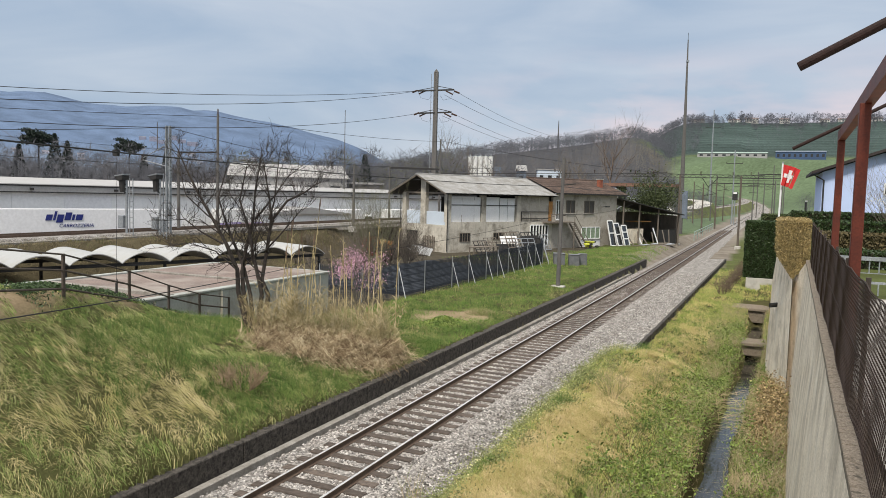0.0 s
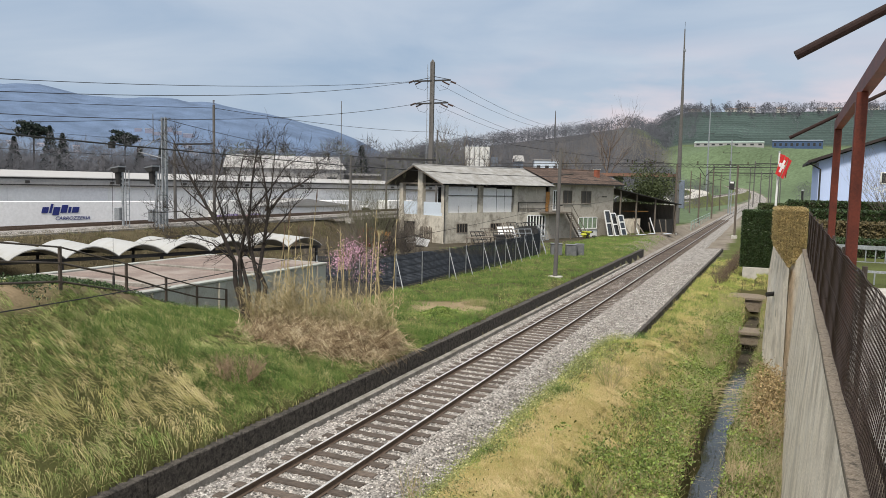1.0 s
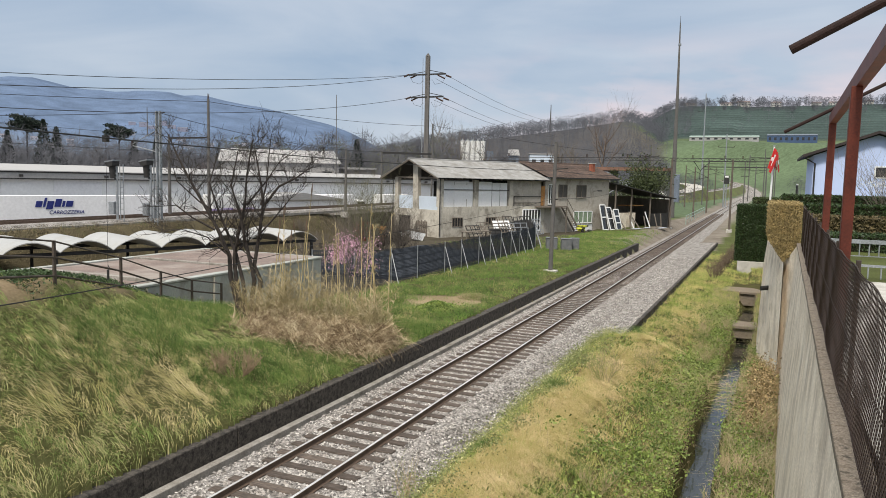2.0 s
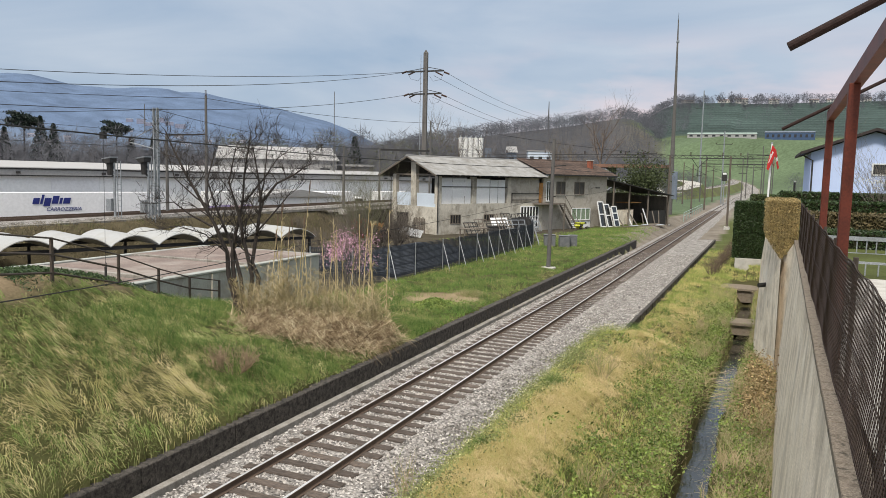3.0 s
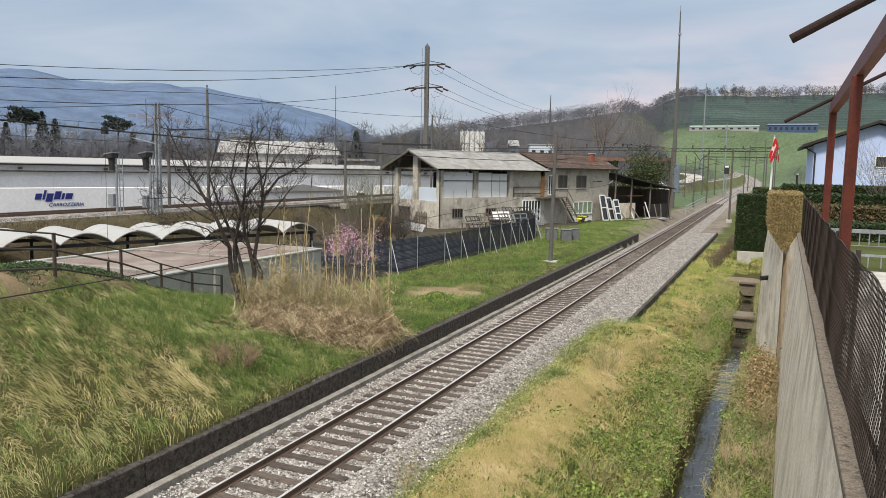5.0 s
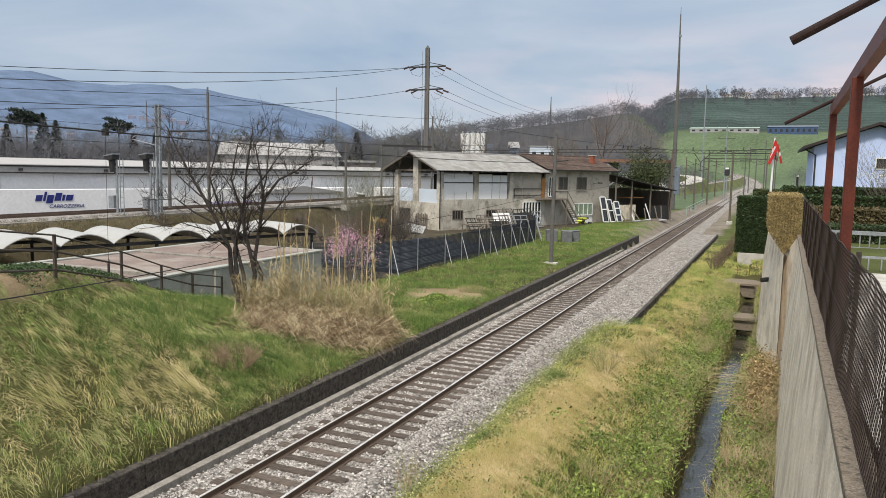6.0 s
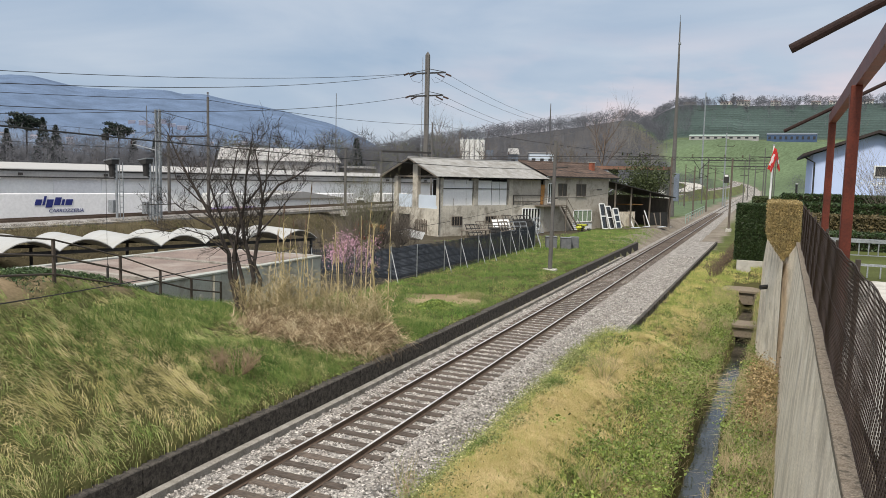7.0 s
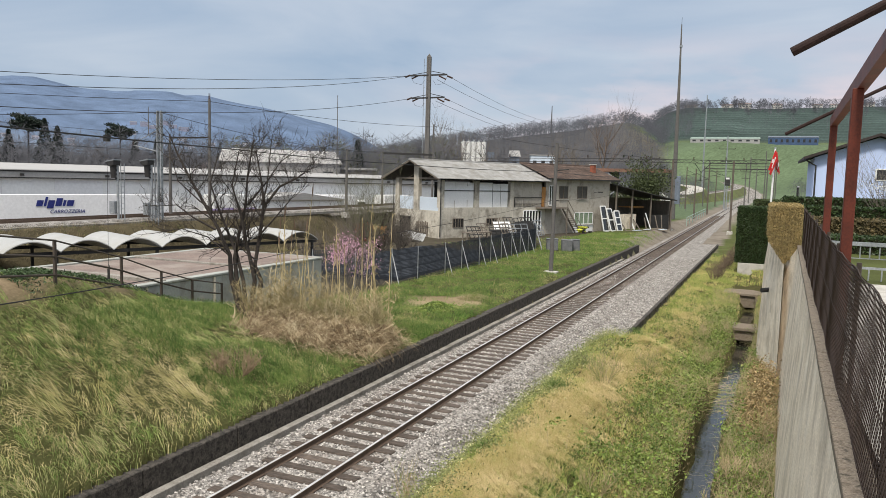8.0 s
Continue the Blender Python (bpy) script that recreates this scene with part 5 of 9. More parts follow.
def poles():
    # grey pole on the lawn
    p = thing("utility_pole", "grey concrete pole standing on the lawn", "pole", (-13.15, 48.75, 0.40))
    part("shaft", Geo().tube([(0, 0, 0), (0.08, 0, 8.85)], [0.15, 0.11], 12), M["pole_concrete"], p)
    part("base_plate", Geo().box(-0.45, 0.45, -0.35, 0.35, -0.1, 0.1, bevel=0.02), M["concrete_light"], p)
    part("bracket", Geo().tube([(0.05, 0, 7.0), (0.9, 0.3, 7.1)], 0.04, 6), M["dark_steel"], p)
    part("hook", Geo().tube([(0.1, 0, 4.95), (0.35, 0, 4.95)], 0.03, 6), M["dark_steel"], p)
    # twin-armed pylon
    q = thing("power_pylon", "tall dark tapered pylon with two pairs of arms", "pylon", (-55.05, 117.8, 1.5))
    part("shaft", Geo().box(-0.38, -0.13, -0.2, 0.2, 0, 26.3).box(0.13, 0.38, -0.2, 0.2, 0, 26.3).box(-0.14, 0.14, -0.15, 0.15, 0, 26.6), M["pole_concrete"], q)
    part("peak", Geo().add([(-0.38, -0.2, 26.3), (0.38, -0.2, 26.3), (0.38, 0.2, 26.3), (-0.38, 0.2, 26.3), (0, 0, 26.9)], [(0, 1, 2, 3), (0, 1, 4), (1, 2, 4), (2, 3, 4), (3, 0, 4)]), M["pole_concrete"], q)
    for z, h in ((23.1, 3.0), (19.2, 2.6)):
        part("cross_arm", Geo().beam((-h, -1.2, z - 0.1), (h, 1.2, z + 0.25), 0.28, 0.25).beam((-h, -1.2, z), (-0.3, 0, z + 0.6), 0.1, 0.1).beam((h, 1.2, z + 0.3), (0.3, 0, z + 0.8), 0.1, 0.1), M["dark_steel"], q)
        for s in (-1, 1):
            part("insulator", Geo().tube([(s * h, s * 1.2, z), (s * (h + 0.9), s * 1.4, z - 0.35)], 0.16, 8).tube([(s * h * 0.55, s * 0.6, z), (s * (h * 0.55 + 1.2), s * 1.0, z - 0.6)], 0.13, 8), M["insul"], q)
            part("jumper_wire", Geo().tube([(s * h, s * 1.2, z - 0.1), (s * (h * 0.8), s, z - 1.3), (s * h * 0.4, s * 0.5, z - 1.6), (s * 0.8, 0, z - 0.8)], 0.025, 4), M["dark_steel"], q)
    lad = part("ladder", Geo().box(-0.95, -0.9, -0.1, 0.0, 2, 26), M["galv"], q)
    for k in range(24):
        part("rung", Geo().box(-0.9, -0.66, -0.08, -0.04, 3 + k * 0.95, 3.05 + k * 0.95), M["galv"], lad)
    # slim tall radio mast
    m = thing("radio_mast", "very tall slim grey radio mast", "mast", (-16.3, 149.1, 0))
    part("shaft", Geo().tube([(0, 0, 0), (0, 0, 12), (-0.05, 0, 24), (-0.2, 0, 37.3)], [0.55, 0.42, 0.28, 0.10], 10), M["pole_concrete"], m)
    part("antenna", Geo().tube([(-0.2, 0, 37.3), (-0.2, 0, 38.6)], 0.04, 6), M["dark_steel"], m)
    part("collar", Geo().tube([(-0.1, 0, 33.0), (-0.1, 0, 33.4)], 0.28, 8), M["galv"], m)
    # block added to the mast to stand in for the bridge pier
    part("cabinet", Geo().box(0.1, 1.2, -0.4, 0.4, 3.0, 8.4, bevel=0.05), M["blue_grey"], m, "blue-grey block in place of the bridge pier")
    # masts along the line further out
    rows = ((-12.6, 189.6, 0, 12.0, "brown_pole"), (-2.7, 260, 0.3, 13.5, "pole_concrete"), (-11.2, 239.7, 0.2, 22.5, "galv"), (-0.2, 330, 1.5, 22.0, "pole_concrete"),
            (2.7, 320, 2, 21.5, "pole_concrete"), (-21.5, 229, 0.5, 12.6, "brown_pole"), (-6.9, 300, 0.5, 16, "pole_concrete"), (-27.6, 198, 1.5, 17.0, "pole_concrete"), (-31.2, 419, 4, 52.0, "galv"), (-15.5, 270, 0.3, 13, "brown_pole"), (-13.2, 160, 0, 10.5, "brown_pole"))
    for x, y, z, h, mat in rows:
        z = ground_at(x, y) - 0.2
        t = thing("line_mast", "slender mast along the bending line", "mast", (x, y, z), group="far line masts")
        part("shaft", Geo().tube([(0, 0, 0), (0, 0, h)], [0.12 + h * 0.006, 0.09 + h * 0.003], 8), M[mat], t)
        if h > 15:
            w = 1.2 + h * 0.05
            part("cross_arm", Geo().box(-w, w, -0.1, 0.1, h * 0.82, h * 0.82 + 0.18), M["dark_steel"], t)
            part("cross_arm", Geo().box(-w * 0.7, w * 0.7, -0.1, 0.1, h * 0.65, h * 0.65 + 0.18), M["dark_steel"], t)
            for s in (-w, 0, w):
                part("insulator", insulator(Geo(), (s, 0, h * 0.82 + 0.2), 3, 0.16), M["insul"], t)
        else:
            part("bracket", Geo().tube([(0, 0, h - 2.5), (2.6, 0, h - 2.0)], 0.06, 5).tube([(0, 0, h - 0.8), (2.4, 0, h - 2.0)], 0.05, 5), M["dark_steel"], t)
    for y, x0, x1, h in ((262, -19, 0.5, 12.5), (300, -20, 3.0, 15.5), (330, -6, 4, 18)):
        t = thing("line_gantry", "light steel gantry over the far line", "gantry", (0, y, 0), group="far gantries")
        part("beam", Geo().beam((x0, 0, h), (x1, 0, h), 0.2, 0.3).beam((x0, 0, h - 0.9), (x1, 0, h - 0.9), 0.1, 0.12), M["dark_steel"], t)
        for x in (x0, x1):
            part("mast", Geo().tube([(x, 0, -0.5), (x, 0, h + 1)], 0.2, 8), M["pole_concrete"], t)
    # low signal by the bend
    t = thing("railway_signal", "small signal post with a white lamp box near the bend", "signal", (-9.9, 225, ground_at(-9.9, 225)))
    part("post", Geo().tube([(0, 0, 0), (0, 0, 9)], 0.14, 8), M["galv"], t)
    part("signal_head", Geo().box(-0.7, 0.7, -0.3, 0.3, 7.2, 9.6, bevel=0.1), M["dark_steel"], t)
    part("lamp", Geo().box(-0.5, 0.5, -0.34, -0.304, 9.0, 9.5), M["white_paint"], t)
    part("ladder", Geo().box(0.8, 0.9, -0.1, 0.1, 0, 9), M["galv"], t)


M["blue_grey"] = material("blue_grey_paint", (0.15, 0.18, 0.23), rough=0.6, scale=1, fine=12, bump=0.05)
poles()


def catenary(a, b, sag, r, name, label, n=16, parent=None):
    a, b = Vector(a), Vector(b)
    pts = []
    for i in range(n + 1):
        t = i / n
        p = a.lerp(b, t)
        p.z -= sag * 4 * t * (1 - t)
        pts.append(p)
    g = Geo().tube(pts, r, 5)
    return solid(name, g, M["cable"], label, "cable")


M["cable"] = material("black_cable", (0.018, 0.018, 0.02), rough=0.7, bump=0)


def wires():
    c = "overhead_cable"
    # heavy cable beside the line, held by the lawn pole
    catenary((-8.5, -6, 7.55), (-17.0, 20.2, 7.46), 0.1, 0.019, c, "thick black overhead cable along the line")
    catenary((-17.0, 20.2, 7.46), (-17.9, 33.5, 7.36), 0.04, 0.019, c, "thick black overhead cable along the line")
    catenary((-17.9, 33.5, 7.36), (-13.1, 48.8, 7.3), 0.08, 0.018, c, "thick black overhead cable along the line")
    catenary((-13.1, 48.8, 7.3), (-12.7, 112.8, 9.0), 0.7, 0.016, c, "thick black overhead cable along the line")
    d = thing("hanging_wire", "thin wire with a small weight hanging from the cable", "wire", (-14.95, 13.3, 7.44))
    part("wire", Geo().tube([(0, 0, 0), (-0.02, 0, -3.3)], 0.006, 4), M["cable"], d)
    part("weight", Geo().tube([(-0.02, 0, -3.55), (-0.02, 0, -3.3)], 0.03, 8).tube([(-0.02, 0, -3.3), (0.03, 0, -3.25), (-0.02, 0, -3.18)], 0.01, 5), M["dark_steel"], d)
    part("clamp", Geo().box(-0.07, 0.07, -0.05, 0.05, -0.12, 0.04), M["dark_steel"], d)
    # thin wire from the bank to the pole and on to the shed
    catenary((-7.4, 2, 5.15), (-17.63, 26.71, 3.65), 0.16, 0.010, c, "thin slack wire over the bank")
    catenary((-17.63, 26.71, 3.65), (-13.12, 48.77, 5.4), 0.22, 0.011, c, "thin slack wire over the lawn")
    catenary((-13.12, 48.77, 5.4), (-16.7, 98.0, 5.9), 0.4, 0.014, c, "thin slack wire to the shed")
    # power lines at the pylon
    p = Vector((-55.05, 117.8, 1.5))
    for (x, y, z), end in (((-3.0, -1.2, 23.0), (-58, 30, 12.6)), ((-2.6, -1.2, 19.1), (-62, 40, 11.8)), ((-3.0, -1.2, 23.0), (-72, 20, 14))):
        catenary(p + Vector((x, y, z)), end, 1.5, 0.035, c, "power line from the pylon")
    for x, y, z in ((3.0, 1.2, 23.2), (1.2, 0.8, 22.5), (2.6, 1.2, 19.3), (1.0, 0.8, 18.8)):
        catenary(p + Vector((x, y, z)), (-92 + x, 420, 43 + (z - 21) * 1.3), 7, 0.032, c, "power line towards the hills")
    catenary((-40.9, 41.1, 10.95), (-60, 10, 9.5), 0.6, 0.02, c, "feeder wire of the upper line")
    catenary((-40.9, 41.1, 10.95), (-45.3, 83.5, 9.9), 0.7, 0.02, c, "feeder wire of the upper line")
    catenary((-41.0, 46.5, 12.3), (-62, 0, 11.4), 0.6, 0.02, c, "feeder wire of the upper line")
    catenary((-41.0, 46.5, 12.3), (-39.5, 86.4, 13.3), 0.4, 0.02, c, "feeder wire of the upper line")
    catenary((-39.5, 86.4, 13.4), (-13.0, 113.2, 10.4), 0.5, 0.02, c, "feeder wire towards the gantry")
    # contact wire over the two tracks
    for x, z in ((TRACK_X, 6.0), (TRACK_X, 7.4)):
        catenary((x, 113.6, z), (x + 0.1, 262, z + 0.3), 0.2, 0.018, c, "contact wire over the main line")
    for x in (-43,):
        for z in (8.4, 9.6):
            catenary((x, -10, z), (x, 84, z), 0.2, 0.012, c, "contact wire over the upper line")
            catenary((x, 84, z), (x, 180, z), 0.2, 0.012, c, "contact wire over the upper line")


wires()


# ---- fences and rails ----
def bank_railing():
    r = thing("bank_railing", "dark rusty steel railing down the grassy bank", "railing", (-16, 12.6, 0))
    base = [(-10.6, 4.2, 4.8), (-13.4, 8.3, 4.45), (-16.0, 12.6, 3.85), (-17.7, 16.2, 3.0), (-18.6, 18.7, 2.24), (-18.72, 20.3, 1.75), (-18.75, 21.9, 1.43)]
    o = Vector((-16, 12.6, 0))
    tops = []
    for x, y, z in base:
        z0 = ground_at(x, y) - 0.1
        part("post", Geo().box(x - o.x - 0.035, x - o.x + 0.035, y - o.y - 0.035, y - o.y + 0.035, z0, z + 1.02, bevel=0.006), M["rusty_rail"], r)
        tops.append(Vector((x, y, z)) - o)
    for dz, rad in ((1.0, 0.022), (0.60, 0.028), (0.14, 0.028)):
        part("rail", Geo().tube([p + Vector((0, 0, dz)) for p in tops], rad, 8), M["rusty_rail"], r)


M["rusty_rail"] = material("brown_rusty_steel", (0.075, 0.058, 0.046), rough=0.8, scale=6, fine=50, bump=0.2)
bank_railing()


def chain_link():
    f = thing("chain_link_fence", "dark chain-link fence on the wall's coping", "fence", (0.8, 10, 4.45))
    o = Vector((0.8, 10, 4.45))
    y0, y1, h = 4.2, 30.2, 1.42

    def at(y, z):
        sway = 0.008 * math.sin(y * 1.1) + 0.006 * math.sin(y * 2.7 + z * 3)
        return Vector((wall_x(y) + 0.15 + sway, y, 4.45 + z)) - o

    for direction in (1, -1):
        g = Geo()
        s, y = 0.085, y0 - h
        while y < y1:
            pts = []
            for k in range(5):
                z = h * k / 4
                yy = y + (z if direction > 0 else h - z)
                if y0 <= yy <= y1:
                    pts.append(at(yy, z))
            if len(pts) > 1:
                g.tube(pts, 0.0031, 3, caps=False)
            y += s
        part("wire_mesh", g, M["fence_wire"], f, "dark tarnished diamond mesh")
    for z in (0.03, 0.72, h):
        pts = [at(y0 + (y1 - y0) * i / 60, z + (0.018 * math.sin(i * 1.7) if z > 1 else 0)) for i in range(61)]
        part("tension_wire", Geo().tube(pts, 0.006 if z > 1 else 0.004, 5), M["fence_wire"], f)
    y = 5.2
    while y < 30:
        p = at(y, 0)
        part("post", Geo().tube([p + Vector((0.03, 0, -0.05)), p + Vector((0.03, 0, h + 0.05))], 0.024, 8), M["rusty_rail"], f, "thin rusty post")
        y += 2.7


M["fence_wire"] = material("tarnished_wire", (0.060, 0.036, 0.026), rough=0.7, bump=0)
chain_link()


def net_fence():
    f = thing("garden_net_fence", "dark netting fence with pale posts and struts", "fence", (-19, 45, 0.45))
    o = Vector((-19, 45, 0.45))
    line = [(-23.2, 34.6), (-20.3, 36.6), (-19.3, 40.5), (-18.8, 46.5), (-18.75, 55), (-18.84, 64.3), (-21.5, 72.5)]
    h = 1.95

    def along(t):
        k = min(int(t), len(line) - 2)
        a, b = line[k], line[k + 1]
        u = t - k
        return a[0] + (b[0] - a[0]) * u, a[1] + (b[1] - a[1]) * u
    rng = random.Random(6)
    for k in range(len(line) - 1):
        g = Geo()
        (xa, ya), (xb, yb) = line[k], line[k + 1]
        n = int(math.hypot(xb - xa, yb - ya) / 0.10)
        for i in range(n + 1):
            x, y = xa + (xb - xa) * i / n - o.x, ya + (yb - ya) * i / n - o.y
            g.beam((x, y, 0.02), (x, y, h - 0.06 * math.sin(math.pi * i / n)), 0.02, 0.02)
        for j in range(24):
            z = 0.03 + 1.92 * (j / 23) ** 0.85
            g.beam((xa - o.x, ya - o.y, z), (xb - o.x, yb - o.y, z), 0.02, 0.02 if j < 5 else 0.03)
        part("netting", g, M["net"], f, "dark woven netting")
    t = 0.0
    i = 0
    while t < len(line) - 1:
        x, y = along(t)
        x, y = x - o.x, y - o.y
        part("post", Geo().tube([(x + 0.05, y, -0.15), (x + 0.05, y, h + 0.08)], 0.03, 6), M["galv"], f)
        if i % 2 == 0 or t > 2:
            part("strut", Geo().tube([(x + 0.07, y, h - 0.25), (x + 0.85, y - 0.55, -0.1)], 0.028, 6), M["galv"], f, "pale slanting strut")
        k = int(t)
        l = math.hypot(line[k + 1][0] - line[k][0], line[k + 1][1] - line[k][1])
        t += 2.4 / l
        i += 1
    # net tunnels behind the fence
    for i in range(4):
        x0 = -21.4 - 2.2 * i
        t = thing("garden_net_tunnel", "low garden bed under black netting", "garden bed", (x0, 46, ground_at(x0, 46)), group="netted garden beds")
        g = Geo()
        vs, fs = [], []
        for j in range(9):
            a = math.pi * j / 8
            for y in (-6, 14):
                vs.append((0.9 * math.cos(a), y, 0.28 * math.sin(a) ** 0.6 if 0 < j < 8 else 0))
        for j in range(8):
            fs.append((2 * j, 2 * j + 1, 2 * j + 3, 2 * j + 2))
        g.add(vs, fs + [tuple(range(0, 18, 2)), tuple(range(17, 0, -2))])
        part("cover", g, M["net"], t)


M["net"] = material("black_netting", (0.03, 0.036, 0.048), rough=0.8, scale=2, fine=20, bump=0.1)
net_fence()


def green_handrail():
    r = thing("green_handrail", "pale green steel handrail beside the line", "railing", (-12.2, 150, 0))
    a, b = Vector((-11.9, -22, 0)) * 0 + Vector((0.4, -20, 0)), Vector((-0.4, 34, 0))
    for i in range(9):
        p = a.lerp(b, i / 8)
        part("post", Geo().box(p.x - 0.06, p.x + 0.06, p.y - 0.06, p.y + 0.06, -0.3, 1.3), M["pale_green"], r)
    for z in (1.25, 0.7):
        part("rail", Geo().beam(a + Vector((0, 0, z)), b + Vector((0, 0, z)), 0.09, 0.09), M["pale_green"], r)


M["pale_green"] = material("pale_green_paint", (0.33, 0.42, 0.37), rough=0.6, scale=3, fine=20, bump=0.05)
green_handrail()


# ---- ditch ----
def ditch():
    n = 110
    vs, fs = [], []
    for i in range(n + 1):
        y = 8 + 44 * i / n
        x = ditch_x(y) + 0.07 * math.sin(y * 0.9) + 0.04 * math.sin(y * 2.3)
        vs += [(x - 0.36, y, -1.62), (x + 0.36, y, -1.62)]
        if i:
            k = 2 * i
            fs.append((k - 2, k - 1, k + 1, k))
    solid("water", Geo().add(vs, fs), M["water"], "shallow still water in the ditch", "water", kind="structure")
    w = thing("wall_ditch", "low crumbling concrete sides of the ditch", "ditch wall", kind="structure")
    rng = random.Random(3)
    y = 8.0
    while y < 19:
        for s in (-1,):
            x = ditch_x(y + 1) + s * 0.56
            part("slab", Geo().box(x - 0.07, x + 0.07, y + 0.01, y + 1.99, -2.1, -1.12 + rng.uniform(-0.1, 0.05), bevel=0.02), M["kerb"], w)
        y += 2.0
    c = thing("culvert", "concrete culvert slabs bridging the ditch", "culvert", (-1.0, 41, -1))
    for (x0, x1, y0, y1, z) in ((-0.45, 1.35, -0.6, 0.9, 0.18), (-1.9, 1.2, 10.8, 13.0, 0.44)):
        part("deck", Geo().box(x0, x1, y0, y1, z - 0.02, z + 0.16, bevel=0.03), M["coping"], c, "weathered concrete slab")
        part("abutment", Geo().box(x0 + 0.02, x0 + 0.35, y0 + 0.06, y1 - 0.05, -1.2, z - 0.024, bevel=0.02), M["coping"], c)
        part("abutment", Geo().box(x1 - 0.35, x1 - 0.02, y0 + 0.06, y1 - 0.05, -1.2, z - 0.024, bevel=0.02), M["coping"], c)
        part("head_beam", Geo().box(x0 + 0.36, x1 - 0.36, y0 + 0.15, y0 + 0.4, -0.35, z - 0.024, bevel=0.02), M["coping"], c, "dark damp head beam")
        # plate painted near-black for the shade within the culvert
        part("mouth", Geo().box(x0 + 0.36, x1 - 0.36, y0 + 1.2, y0 + 1.3, -1.2, -0.36), M["dark"], c)


ditch()


# ---- hedges and garden beside the wall ----
def leaf_cloud(n, x0, x1, y0, y1, z0, z1, size, seed, faces="fltr"):
    """Small leaves over the faces of a clipped block."""
    rng = np.random.default_rng(seed)
    dx, dy, dz = x1 - x0, y1 - y0, z1 - z0
    areas = {"f": dx * dz, "b": dx * dz, "l": dy * dz, "r": dy * dz, "t": dx * dy}
    tot = sum(areas[c] for c in faces)
    P = []
    for c in faces:
        k = max(4, int(n * areas[c] / tot))
        a, b, e = rng.random(k), rng.random(k), rng.normal(0, 0.035, k)
        if c in "fb":
            q = np.stack([x0 + a * dx, (y0 if c == "f" else y1) + e, z0 + b * dz], -1)
        elif c in "lr":
            q = np.stack([(x0 if c == "l" else x1) + e, y0 + a * dy, z0 + b * dz], -1)
        else:
            q = np.stack([x0 + a * dx, y0 + b * dy, z1 + e], -1)
        P.append(q)
    P = np.concatenate(P)
    k = len(P)
    u = rng.normal(0, 1, (k, 3)); u /= np.linalg.norm(u, axis=1)[:, None]
    v = np.cross(u, rng.normal(0, 1, (k, 3))); v /= np.linalg.norm(v, axis=1)[:, None]
    s = size * rng.uniform(0.6, 1.3, (k, 1))
    V = np.stack([P - u * s, P + v * s * 0.5, P + u * s, P - v * s * 0.5], 1)
    return V.reshape(-1, 3), np.arange(4 * k).reshape(-1, 4)


def hedge(name, label, x0, x1, y0, y1, z0, z1, mat, n, size, seed, faces="fltr", turn=0.0, core="hedge_core"):
    t = thing(name, label, "hedge", ((x0 + x1) / 2, (y0 + y1) / 2, z0), turn)
    cx, cy = (x0 + x1) / 2, (y0 + y1) / 2
    # added solid core; its dark colour paints the shade between leaves
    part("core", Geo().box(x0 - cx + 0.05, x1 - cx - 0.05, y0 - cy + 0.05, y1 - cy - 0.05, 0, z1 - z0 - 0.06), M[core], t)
    V, F = leaf_cloud(n, x0 - cx, x1 - cx, y0 - cy, y1 - cy, 0.0, z1 - z0, size, seed, faces)
    ob = new("foliage", raw_mesh("foliage", V, F, mat))
    ob.parent = t
    tagged(ob, kind="stuff")
    return t


def leaf_mat(name, a, b, rough=0.6):
    m = material(name, a, b, rough=rough, scale=2.5, fine=9, bump=0, spread=0.25, island=0.35, spec=0.35)
    return m


M["leaf_dark"] = leaf_mat("dark_laurel_leaf", (0.045, 0.075, 0.022), (0.026, 0.048, 0.015), 0.45)
M["leaf_beech"] = leaf_mat("dry_beech_leaf", (0.38, 0.285, 0.125), (0.29, 0.225, 0.10))
M["leaf_green"] = leaf_mat("hedge_leaf", (0.085, 0.11, 0.04), (0.05, 0.07, 0.025))
M["leaf_brownish"] = leaf_mat("brown_green_hedge_leaf", (0.15, 0.115, 0.055), (0.10, 0.085, 0.04))
M["leaf_olive"] = leaf_mat("olive_hedge_leaf", (0.15, 0.15, 0.055), (0.11, 0.11, 0.045))
M["ivy"] = leaf_mat("ivy_leaf", (0.06, 0.10, 0.035), (0.04, 0.07, 0.03))
M["leaf_brown"] = leaf_mat("dry_brown_leaf", (0.36, 0.265, 0.135), (0.26, 0.19, 0.09))


